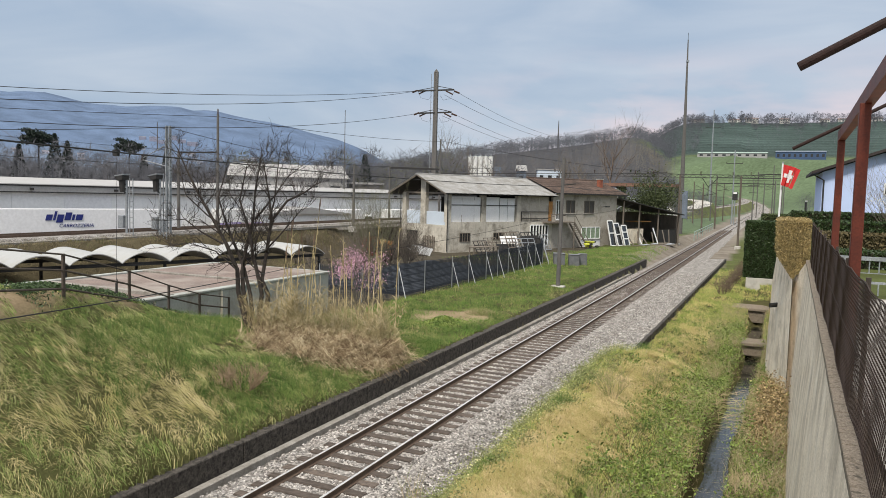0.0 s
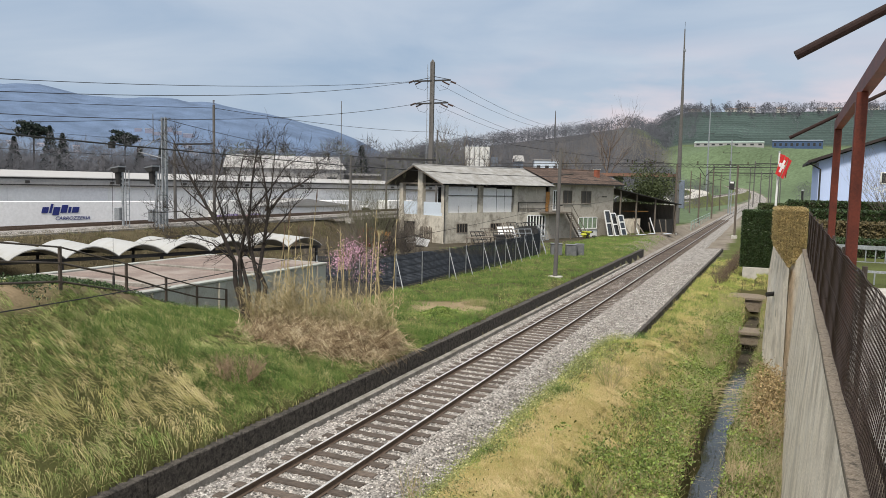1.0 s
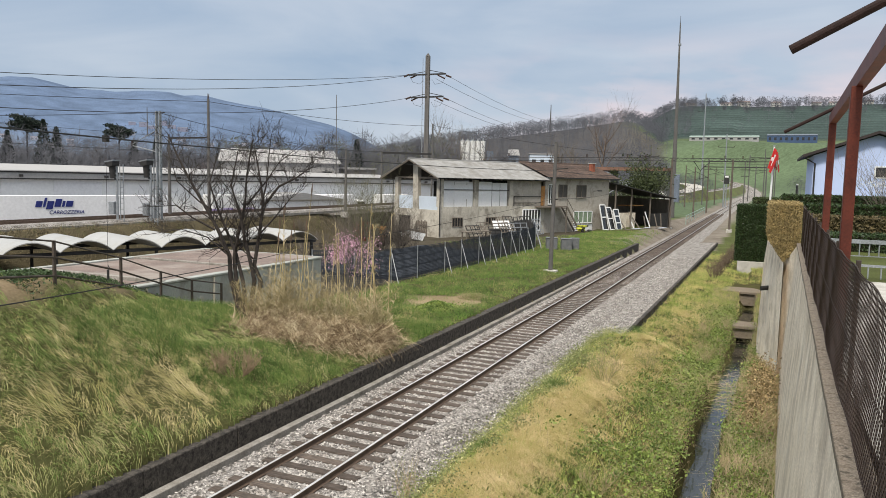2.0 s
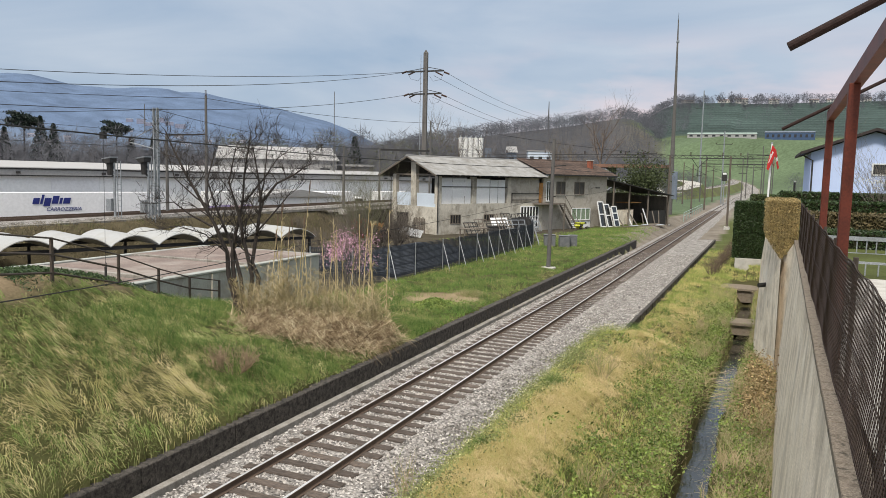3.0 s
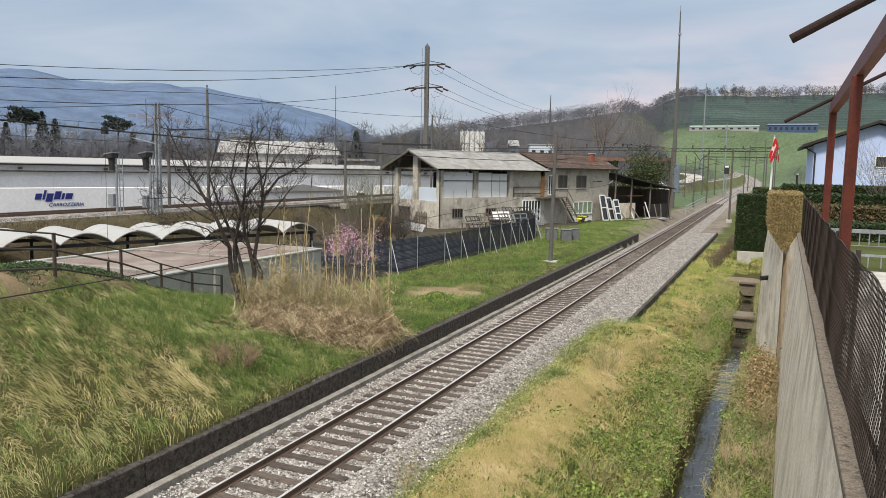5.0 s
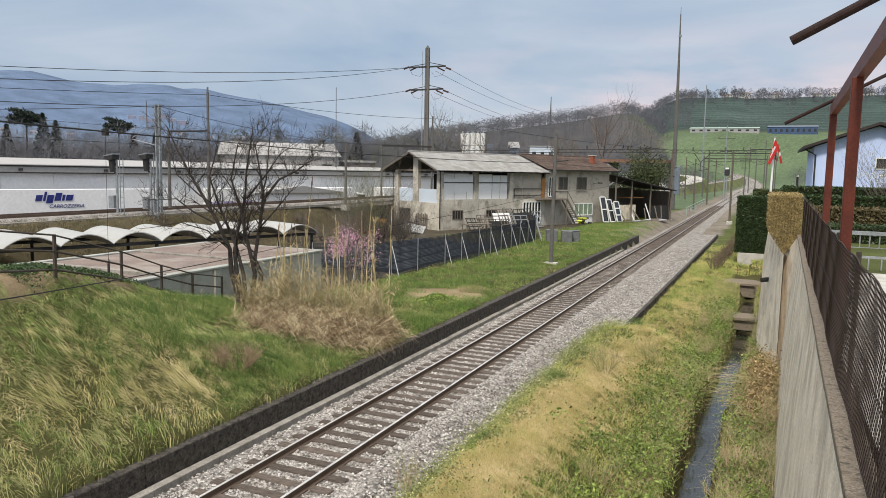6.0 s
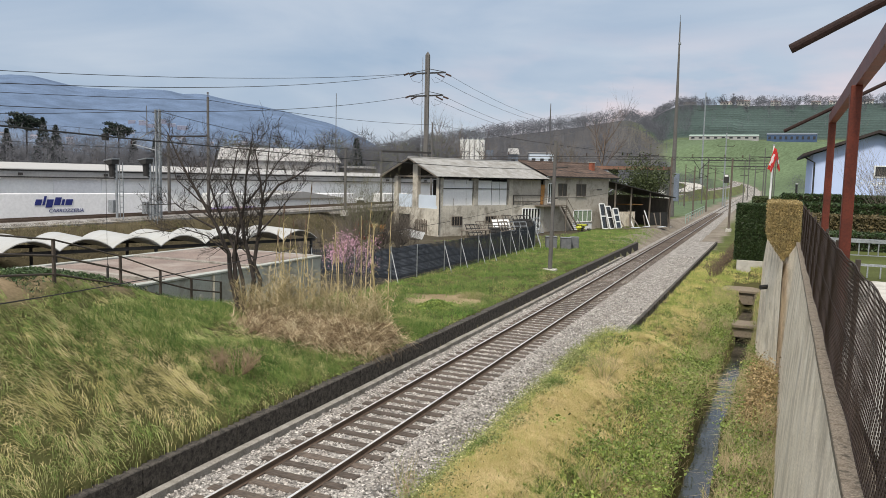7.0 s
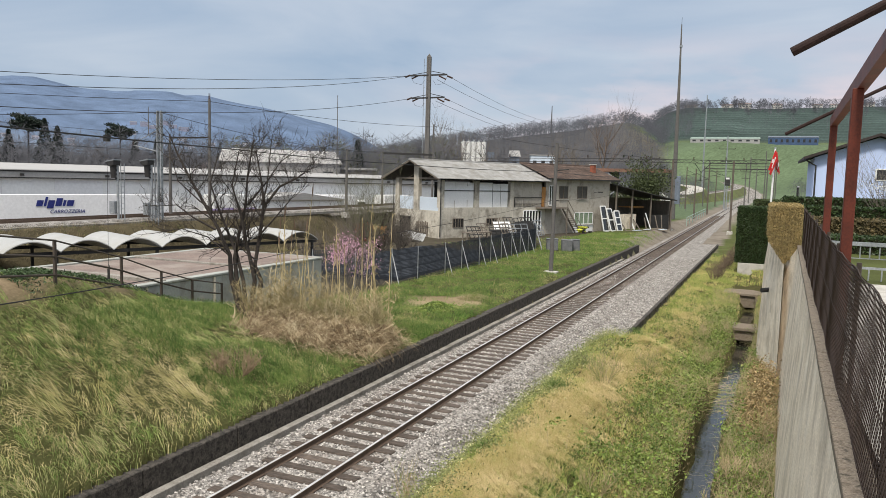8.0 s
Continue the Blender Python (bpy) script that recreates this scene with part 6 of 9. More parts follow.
def beech_hedge():
    """A clipped block whose near end runs down to a point between the walls."""
    t = thing("beech_hedge", "clipped beech hedge with dry yellow-brown leaves", "hedge", (0.8, 30.9, 3.66))
    o = Vector((0.8, 30.9, 3.66))
    out = [(0.28, 4.55), (0.83, 3.72), (1.40, 4.35), (1.40, 5.92), (0.28, 5.90)]
    inner = [(0.80 + (x - 0.80) * 0.88 - o.x, 4.9 + (z - 4.9) * 0.92 - o.z) for x, z in out]
    part("core", Geo().prism(inner, 0.05, 5.4), M["beech_core"], t)
    rng = np.random.default_rng(2)
    n = 40000
    x, z = rng.uniform(0.26, 1.42, n), rng.uniform(3.7, 5.93, n)
    y = 30.86 + np.abs(rng.normal(0, 0.04, n))
    side = rng.random(n)
    y = np.where(side < 0.45, y, 30.9 + 5.5 * rng.random(n))
    x = np.where((side >= 0.45) & (side < 0.75), 0.27 + rng.normal(0, 0.03, n), x)
    z = np.where(side >= 0.75, 5.91 + rng.normal(0, 0.03, n), z)
    # a faint upright grain, as shoots grow
    x = x + 0.012 * np.sin(x * 61)
    foot = np.where(x < 0.83, np.interp(x, [0.2, 0.83], [4.62, 3.70]), np.interp(x, [0.83, 1.5], [3.70, 4.4]))
    k = z > foot + rng.normal(0, 0.03, n)
    P = np.stack([x, y, z], -1)[k] - np.array(o)
    n = len(P)
    u = rng.normal(0, 1, (n, 3)) * (0.6, 0.6, 1.0); u /= np.linalg.norm(u, axis=1)[:, None]
    v = np.cross(u, rng.normal(0, 1, (n, 3))); v /= np.linalg.norm(v, axis=1)[:, None]
    sz = 0.028 * rng.uniform(0.6, 1.3, (n, 1))
    V = np.stack([P - u * sz, P + v * sz * 0.55, P + u * sz, P - v * sz * 0.55], 1)
    ob = new("foliage", raw_mesh("foliage", V.reshape(-1, 3), np.arange(4 * n).reshape(-1, 4), M["leaf_beech"]))
    ob.parent = t
    tagged(ob, kind="stuff")


def garden():
    hedge("laurel_hedge", "tall clipped dark green hedge on a concrete plinth", -1.78, 0.45, 62, 65, 0.66, 5.04, M["leaf_dark"], 30000, 0.065, 1)
    solid("plinth", Geo().box(-1.6, 0.6, 61.9, 65, -0.9, 0.65, bevel=0.03), M["concrete_light"], "pale concrete plinth under the hedge", "plinth")
    beech_hedge()
    hedge("garden_hedge", "long clipped green hedge in the garden", 1.1, 14, 50, 51.2, 4.3, 6.05, M["leaf_dark"], 11000, 0.075, 3, "flt")
    hedge("garden_hedge", "low clipped dark green hedge in the garden", 1.6, 14, 44, 45.0, 4.3, 5.65, M["leaf_dark"], 12000, 0.075, 4, "flt")
    hedge("garden_hedge", "brown-green hedge along the drive", 2.0, 14, 38, 39.0, 4.3, 5.25, M["leaf_brownish"], 12000, 0.07, 5, "flt")
    hedge("low_hedge", "low green hedge at the meadow's edge", -1.0, 6, 90, 92, 3.6, 5.2, M["leaf_green"], 4000, 0.13, 6, "flt")
    # pale metal railing along the drive
    f = thing("garden_railing", "pale grey metal railing along the drive", "railing", (6.3, 27.4, 4.36))
    for i in range(38):
        part("bar", Geo().box(-3.6 + i * 0.28, -3.565 + i * 0.28, -0.015, 0.015, 0.03, 0.42), M["galv"], f)
    part("top_rail", Geo().box(-4.7, 7.0, -0.05, 0.05, 0.424, 0.55), M["galv"], f)
    part("bottom_rail", Geo().box(-4.7, 7.0, -0.02, 0.02, 0.0, 0.026), M["galv"], f)
    low = thing("drive_railing", "low pale grey metal railing at the drive's edge", "railing", (5.5, 20.6, 4.36))
    for i in range(34):
        part("bar", Geo().box(-3.6 + i * 0.28, -3.57 + i * 0.28, -0.015, 0.015, 0.02, 0.30), M["galv"], low)
    part("top_rail", Geo().box(-4.0, 6.0, -0.03, 0.03, 0.304, 0.36), M["galv"], low)
    hedge("garden_hedge", "dark green clipped hedge behind the pale railing", 2.2, 14, 29.2, 30.2, 4.3, 4.95, M["leaf_dark"], 12000, 0.05, 15, "flt")
    solid("driveway", Geo().box(1.0, 12, -3, 20.0, 4.30, 4.372), M["concrete_light"], "pale paved drive behind the fence", "driveway", kind="structure")
    # pale blue house
    h = thing("pale_blue_house", "pale blue plastered house with a dark roof", "house", (3.2, 60, 3.6))
    part("wall", Geo().add([(0, 0, 0), (8.1, 0, 0), (8.1, 0, 5.4), (4.0, 0, 6.75), (0, 0, 5.3), (0, 9, 0), (8.1, 9, 0), (8.1, 9, 5.4), (4.0, 9, 6.75), (0, 9, 5.3)],
                           [(0, 1, 2, 3, 4), (9, 8, 7, 6, 5), (0, 5, 6, 1), (1, 6, 7, 2), (0, 4, 9, 5)]), M["lilac"], h, "pale blue plaster")
    for a, b in (((-0.75, 5.12), (4.0, 6.82)), ((4.0, 6.82), (8.9, 5.1))):
        part("roof", Geo().add([(a[0], -0.7, a[1]), (b[0], -0.7, b[1]), (b[0], 9.6, b[1]), (a[0], 9.6, a[1]), (a[0], -0.7, a[1] + 0.2), (b[0], -0.7, b[1] + 0.2), (b[0], 9.6, b[1] + 0.2), (a[0], 9.6, a[1] + 0.2)],
                               [(0, 1, 2, 3), (7, 6, 5, 4), (0, 4, 5, 1), (1, 5, 6, 2), (2, 6, 7, 3), (3, 7, 4, 0)]), M["roof_dark"], h, "dark brown roof with deep verge")
    part("gutter_pipe", Geo().tube([(-0.6, -0.2, 5.1), (0.1, -0.12, 4.7), (0.12, -0.12, 0)], 0.06, 8), M["dark_steel"], h)
    w = part("window", Geo().box(3.9, 5.3, -0.06, -0.004, 3.7, 4.55), M["white_paint"], h)
    part("pane", Geo().box(4.0, 5.2, -0.07, -0.062, 3.78, 4.47), M["glass"], w)
    b = part("balcony", Geo().box(-0.9, 0, 1.0, 4.0, 2.2, 2.35).box(-0.9, -0.84, 1.0, 4.0, 3.1, 3.2), M["white_paint"], h)
    for i in range(8):
        part("baluster", Geo().box(-0.9, -0.86, 1.0 + i * 0.42, 1.04 + i * 0.42, 2.35, 3.1), M["dark_steel"], b)
    part("chimney", Geo().tube([(2.6, 3, 6.4), (2.6, 3, 7.2)], 0.08, 8), M["dark_steel"], h)


M["roof_dark"] = material("dark_brown_roof", (0.04, 0.03, 0.028), rough=0.7, scale=2, fine=20, bump=0.1)
garden()


def flag():
    p = thing("flagpole", "white flagpole with a square red flag", "flagpole", (0.40, 45, 4.36))
    part("pole", Geo().tube([(-0.06, 0, 0), (0, 0, 4.42)], [0.06, 0.045], 12), M["white_paint"], p)
    part("finial", Geo().tube([(0, 0, 4.42), (0, 0, 4.50)], 0.055, 10), M["galv"], p)
    strips = []
    W, H = 0.19, 1.14
    for i in range(6):
        s = part("flag_strip", Geo().box(0, W + 0.004, -0.006, 0.006, -H, 0), M["flag_red"], p, "red flag cloth")
        # white cross, arms a fifth of the flag wide
        cx0, cx1 = max(0.215, i * W) - i * W, min(0.925, (i + 1) * W) - i * W
        if cx1 - cx0 > 0.02:
            part("cross", Geo().box(cx0, cx1 + 0.004, -0.010, 0.010, -0.68, -0.46), M["flag_white"], s)
        cx0, cx1 = max(0.46, i * W) - i * W, min(0.68, (i + 1) * W) - i * W
        if cx1 - cx0 > 0.02:
            part("cross", Geo().box(cx0, cx1 + 0.004, -0.0105, 0.0105, -0.92, -0.684), M["flag_white"], s)
            part("cross", Geo().box(cx0, cx1 + 0.004, -0.0105, 0.0105, -0.456, -0.215), M["flag_white"], s)
        strips.append(s)
    return strips


M["flag_red"] = material("red_flag_cloth", (0.62, 0.035, 0.035), rough=0.8, scale=6, fine=60, bump=0.1, spread=0.15)
M["flag_white"] = material("white_flag_cloth", (0.80, 0.80, 0.80), rough=0.8, scale=6, fine=60, bump=0.1, spread=0.05)
STRIPS = flag()


# ---- far buildings ----
def box_house(name, label, at, w, d, h, turn, wall, roof, rh=2.0, cols=4, floors=2, group="", flat=False, pane="glass"):
    t = thing(name, label, "building", at, turn, group)
    part("wall", Geo().box(-w / 2, w / 2, -d / 2, d / 2, -3, h), wall, t)
    if flat:
        part("roof", Geo().box(-w / 2 - 0.3, w / 2 + 0.3, -d / 2 - 0.3, d / 2 + 0.3, h + 0.004, h + 0.4), roof, t)
    else:
        y0, y1 = -d / 2 - 0.5, d / 2 + 0.5
        part("roof", Geo().add([(-w / 2 - 0.5, y0, h), (w / 2 + 0.5, y0, h), (w / 2 + 0.5, y1, h), (-w / 2 - 0.5, y1, h), (-w / 2, 0, h + rh), (w / 2, 0, h + rh)],
                               [(0, 1, 5, 4), (2, 3, 4, 5), (0, 4, 3), (1, 2, 5), (3, 2, 1, 0)]), roof, t)
    for f in range(floors):
        for c in range(cols):
            x = -w / 2 + w * (c + 0.5) / cols
            z = h * (f + 0.35) / floors
            part("window", Geo().box(x - w / cols * 0.22, x + w / cols * 0.22, -d / 2 - 0.06, -d / 2 - 0.004, z, z + h / floors * 0.4), M[pane], t)
    return t


M["wall_white"] = material("white_house_wall", (0.66, 0.64, 0.60), rough=0.9, scale=0.3, fine=3, bump=0, spread=0.08, objrand=0.12)
# apartment facade, its colour pulled to blue-grey for distance haze
M["wall_hazed"] = material("hazed_facade", (0.27, 0.275, 0.35), rough=0.9, scale=0.3, fine=3, bump=0, spread=0.08)
M["roof_red"] = material("faded_red_roof", (0.23, 0.18, 0.165), rough=0.9, scale=0.3, fine=3, bump=0, spread=0.1, objrand=0.2)
# roofs and walls of the far houses, haze mixed into the colour
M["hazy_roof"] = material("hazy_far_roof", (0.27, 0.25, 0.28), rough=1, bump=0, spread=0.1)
M["hazy_wall"] = material("hazy_far_wall", (0.36, 0.38, 0.44), rough=0.9, scale=0.1, fine=1, bump=0, spread=0.1, objrand=0.25)
M["silo"] = material("white_silo", (0.72, 0.72, 0.70), rough=0.5, scale=0.5, fine=6, bump=0, spread=0.08)
M["deep_blue"] = material("blue_sheet", (0.05, 0.09, 0.18), rough=0.6, scale=0.2, fine=2, bump=0)


def dirpos(az, d, z=0.0):
    a = radians(az)
    return (math.sin(a) * d, math.cos(a) * d, z)


def far_bend():
    """The second line and the road that swing round the bend on their banks."""
    ramp = [(-30.99, 290, 2.4), (-28.4, 315, 3.0), (-25.7, 340, 3.55), (-22.4, 370, 4.2), (-19.4, 400, 4.8), (-16.9, 430, 5.5), (-15.3, 460, 6.3), (-15.6, 500, 7.4), (-19, 540, 8.4)]
    ramp = [(-48, 215, 0.6), (-39.5, 250, 1.5)] + ramp
    tr = thing("branch_track", "second railway line swinging round the bend", "railway track", kind="structure")
    part("bank", sweep([(-9, -6), (8, -6), (3.0, -0.42), (-3.0, -0.42)], ramp), M["verge"], tr, "grassy railway bank")
    part("bed", sweep([(-2.9, -0.5), (2.9, -0.5), (2.2, -0.18), (-2.2, -0.18)], ramp), M["ballast"], tr, "grey ballast")
    for s in (-0.75, 0.75):
        pts = [(x + s, y, z) for x, y, z in ramp]
        r = part("rail", sweep([(a * 1.6, b) for a, b in RAIL], pts), M["rail_side"], tr, "rusty steel rail")
        part("running_surface", sweep([(a * 1.6, b) for a, b in HEAD], pts), M["rail_top"], r)
    wide = line_points(0, 0, 300, 600, 6)
    solid("bend_ballast", sweep([(-4.6, -0.9), (4.6, -0.9), (4.0, -0.24), (-4.0, -0.24)], wide), M["ballast"], "wide bed of grey ballast round the bend", "ballast", kind="structure")
    road = [(-62, 268, 2.0), (-46, 282, 2.4), (-36.2, 290, 2.9), (-30.0, 302, 3.3), (-26.8, 320, 4.5), (-27.4, 338, 5.6), (-31, 354, 6.5), (-42.3, 372, 7.3), (-60, 385, 7.8)]
    rd = thing("bend_road", "pale concrete road curling below the slope", "road", kind="structure")
    part("bank", sweep([(-8, -9), (8, -9), (3.9, -0.12), (-3.9, -0.12)], road), M["verge"], rd, "grassy road bank")
    part("carriageway", sweep([(-3.4, -0.2), (3.4, -0.2), (3.4, 0.02), (-3.4, 0.02)], road), M["concrete_light"], rd)


M["verge"] = material("verge_turf", (0.13, 0.155, 0.06), (0.105, 0.10, 0.06), rough=0.95, scale=0.12, fine=1.5, bump=0.2, spread=0.25, spec=0.1)


def far_buildings():
    # white silos behind the barn
    t = thing("silo_group", "cluster of tall white cylindrical silos", "silo", (-95, 242, 8.5), 20)
    for i in range(5):
        x = -3.6 + i * 1.8
        s = part("silo", Geo().tube([(x, 0, 3.2), (x, 0, 11.6)], 0.84, 14), M["silo"], t)
        part("cone", Geo().tube([(x, 0, 3.2), (x, 0, 1.2)], [0.95, 0.25], 14), M["silo"], s)
        part("filter", Geo().tube([(x, 0, 11.6), (x, 0, 12.3)], 0.25, 8), M["galv"], s)
        part("hoop", Geo().tube([(x, 0, 7.2), (x, 0, 7.3)], 0.88, 14), M["dark_steel"], s)
    part("stand", Geo().box(-4.6, 4.6, -1, 1, -6, 1.1), M["blue_grey"], t)
    part("conveyor", Geo().beam((5.5, 0, 6.0), (16, -1, 1.5), 1.0, 1.0).box(5.0, 7.5, -1.2, 1.2, -4, 8.0), M["blue_grey"], t, "blue-grey conveyor tower")
    box_house("factory_block", "pale blue factory block behind the barn", (-83, 288, 9), 10, 8, 8.0, 20, M["panel_blue"], M["roof_grey"], 1, 3, 1, flat=True)
    box_house("factory_block", "grey hopper building behind the barn", (-94, 285, 8), 4, 5, 8.5, 20, M["blue_grey"], M["roof_grey"], 2.5, 1, 1)
    # grey hall beyond the warehouse
    box_house("grey_hall", "grey industrial hall with a pale hipped roof", (-89, 121, 3), 22, 14, 6.0, 40, M["roof_grey"], M["roof_pale"], 2.6, 5, 1)
    box_house("grey_hall", "low dark grey shed with square windows", (-80, 127, 3), 16, 8, 5.0, 35, M["pole_concrete"], M["roof_grey"], 0.5, 5, 1, flat=True)
    # long farm halls on the meadow
    for x, w, mat, roof, h in ((-38, 62, "roof_grey", "pale_green", 4.0), (21, 42, "deep_blue", "blue_grey", 7.0)):
        z = ground_at(x, 757)
        box_house("farm_hall", "long low hall on the green slope" if w > 50 else "dark blue hall on the green slope", (x, 757, z), w, 14, h, 0, M[mat], M[roof], 1.6, 9, 1, "farm halls")
    rng = random.Random(21)
    # villas along the crest
    for i in range(9):
        az = -5 + i * 1.9 + rng.uniform(-0.5, 0.5)
        d = rng.uniform(1110, 1150)
        p = dirpos(az, d)
        box_house("villa", "pale villa along the hill's crest", (p[0], p[1], ground_at(p[0], p[1])), rng.uniform(12, 20), 10, rng.uniform(4, 5.5), -az + rng.uniform(-20, 20), M["wall_white"], M["roof_red"], 2.2, 4, 2, "villas on the crest")
    # houses among trees in the valley
    for i in range(34):
        az = rng.uniform(-56, -28)
        d = rng.uniform(260, 620)
        p = dirpos(az, d)
        box_house("valley_house", "small pale house among bare trees", (p[0], p[1], ground_at(p[0], p[1])), rng.uniform(8, 16), 9, rng.uniform(4, 7), rng.uniform(0, 90), M["wall_white"], M["roof_red"], 2.2, 3, 2, "valley houses")
    for i in range(6):
        p = dirpos(-46.6 + i * 0.66 + 0.1 * (i % 2), 2330 - 25 * (i % 3))
        box_house("apartment_block", "apartment block in hazed blue-grey at the foot of the mountain", (p[0], p[1], ground_at(p[0], p[1]) - 4), 19 + 5 * (i % 3), 16, 11 + 4 * (i % 2), 44, M["wall_hazed"], M["wall_white"], 1, 6, 3, "apartment blocks", flat=True, pane="hazy_win")
    for i in range(60):
        az = rng.uniform(-56, -32)
        d = 1600 + 650 * rng.random() ** 1.5
        p = dirpos(az, d)
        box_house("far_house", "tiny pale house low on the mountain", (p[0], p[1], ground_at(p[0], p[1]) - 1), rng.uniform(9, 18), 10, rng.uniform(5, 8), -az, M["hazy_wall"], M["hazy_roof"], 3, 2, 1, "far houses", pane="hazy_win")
    # road bridge with light wall by the bend
    t = thing("road_bridge", "road bridge on steel trusses by the bend", "bridge", (-26, 188, 0), -8)
    part("deck", Geo().box(-24, 4.5, -4, 4, 9.6, 10.4), M["rust_deck"], t, "rust-brown bridge deck")
    for x in (-20, -10, -0.5, 3.5):
        part("pier", Geo().box(x, x + 0.7, -3, 3, -1, 9.596), M["pole_concrete"], t)
    part("truss", Geo().beam((-10, -3.5, 3.5), (-1, -3.5, 9.2), 0.3, 0.3).beam((-10, -3.5, 9.2), (-1, -3.5, 3.5), 0.3, 0.3), M["galv"], t)
    far_bend()
    # lattice tower on the wooded hill
    p = dirpos(-15.5, 900)
    t = solid("lattice_tower", Geo().tube([(0, 0, 0), (0, 0, 34)], [1.2, 0.4], 4), M["pole_concrete"], "small tower on the wooded hill", "tower", (p[0], p[1], ground_at(p[0], p[1])))
    for az, d, h in ((-45.6, 2200, 75), (-32.0, 130, 19.0)):
        p = dirpos(az, d)
        solid("thin_mast", Geo().tube([(0, 0, 0), (0, 0, h)], [d * 0.0007, d * 0.0004], 6), M["pole_concrete"], "thin distant mast above the trees", "mast", (p[0], p[1], ground_at(p[0], p[1])))


M["rust_deck"] = material("rust_brown_steel", (0.22, 0.12, 0.085), rough=0.8, scale=1, fine=8, bump=0.1)
far_buildings()


# ---- trees ----
def branch(g, p, d, length, r, level, rng, up=0.25, sides=6, kids=(4, 3, 3), wob=0.18, first=0.3):
    """A limb that bends, tapers and forks."""
    n = 5 if level < 2 else 3
    pts, rad = [Vector(p)], [r]
    d = Vector(d).normalized()
    for i in range(n):
        d = (d + Vector((rng.uniform(-wob, wob), rng.uniform(-wob, wob), rng.uniform(-wob, wob) + up * 0.25))).normalized()
        pts.append(pts[-1] + d * length / n)
        rad.append(r * (1 - 0.62 * (i + 1) / n))
    g.tube(pts, rad, max(3, sides - level), caps=False)
    if level < len(kids):
        for k in range(kids[level]):
            t = rng.uniform(first if level == 0 else 0.25, 1.0)
            i = min(int(t * n), n - 1)
            q = pts[i].lerp(pts[i + 1], t * n - i)
            a = rng.uniform(0, 6.283)
            side = d.cross(Vector((math.cos(a), math.sin(a), 0.3))).normalized()
            nd = (d * 0.75 + side * rng.uniform(0.5, 1.0) + Vector((0, 0, up))).normalized()
            branch(g, q, nd, length * rng.uniform(0.45, 0.7), max(rad[i] * 0.60, 0.007 if sides > 7 else 0.0055), level + 1, rng, up, sides, kids, wob, first)
    return g


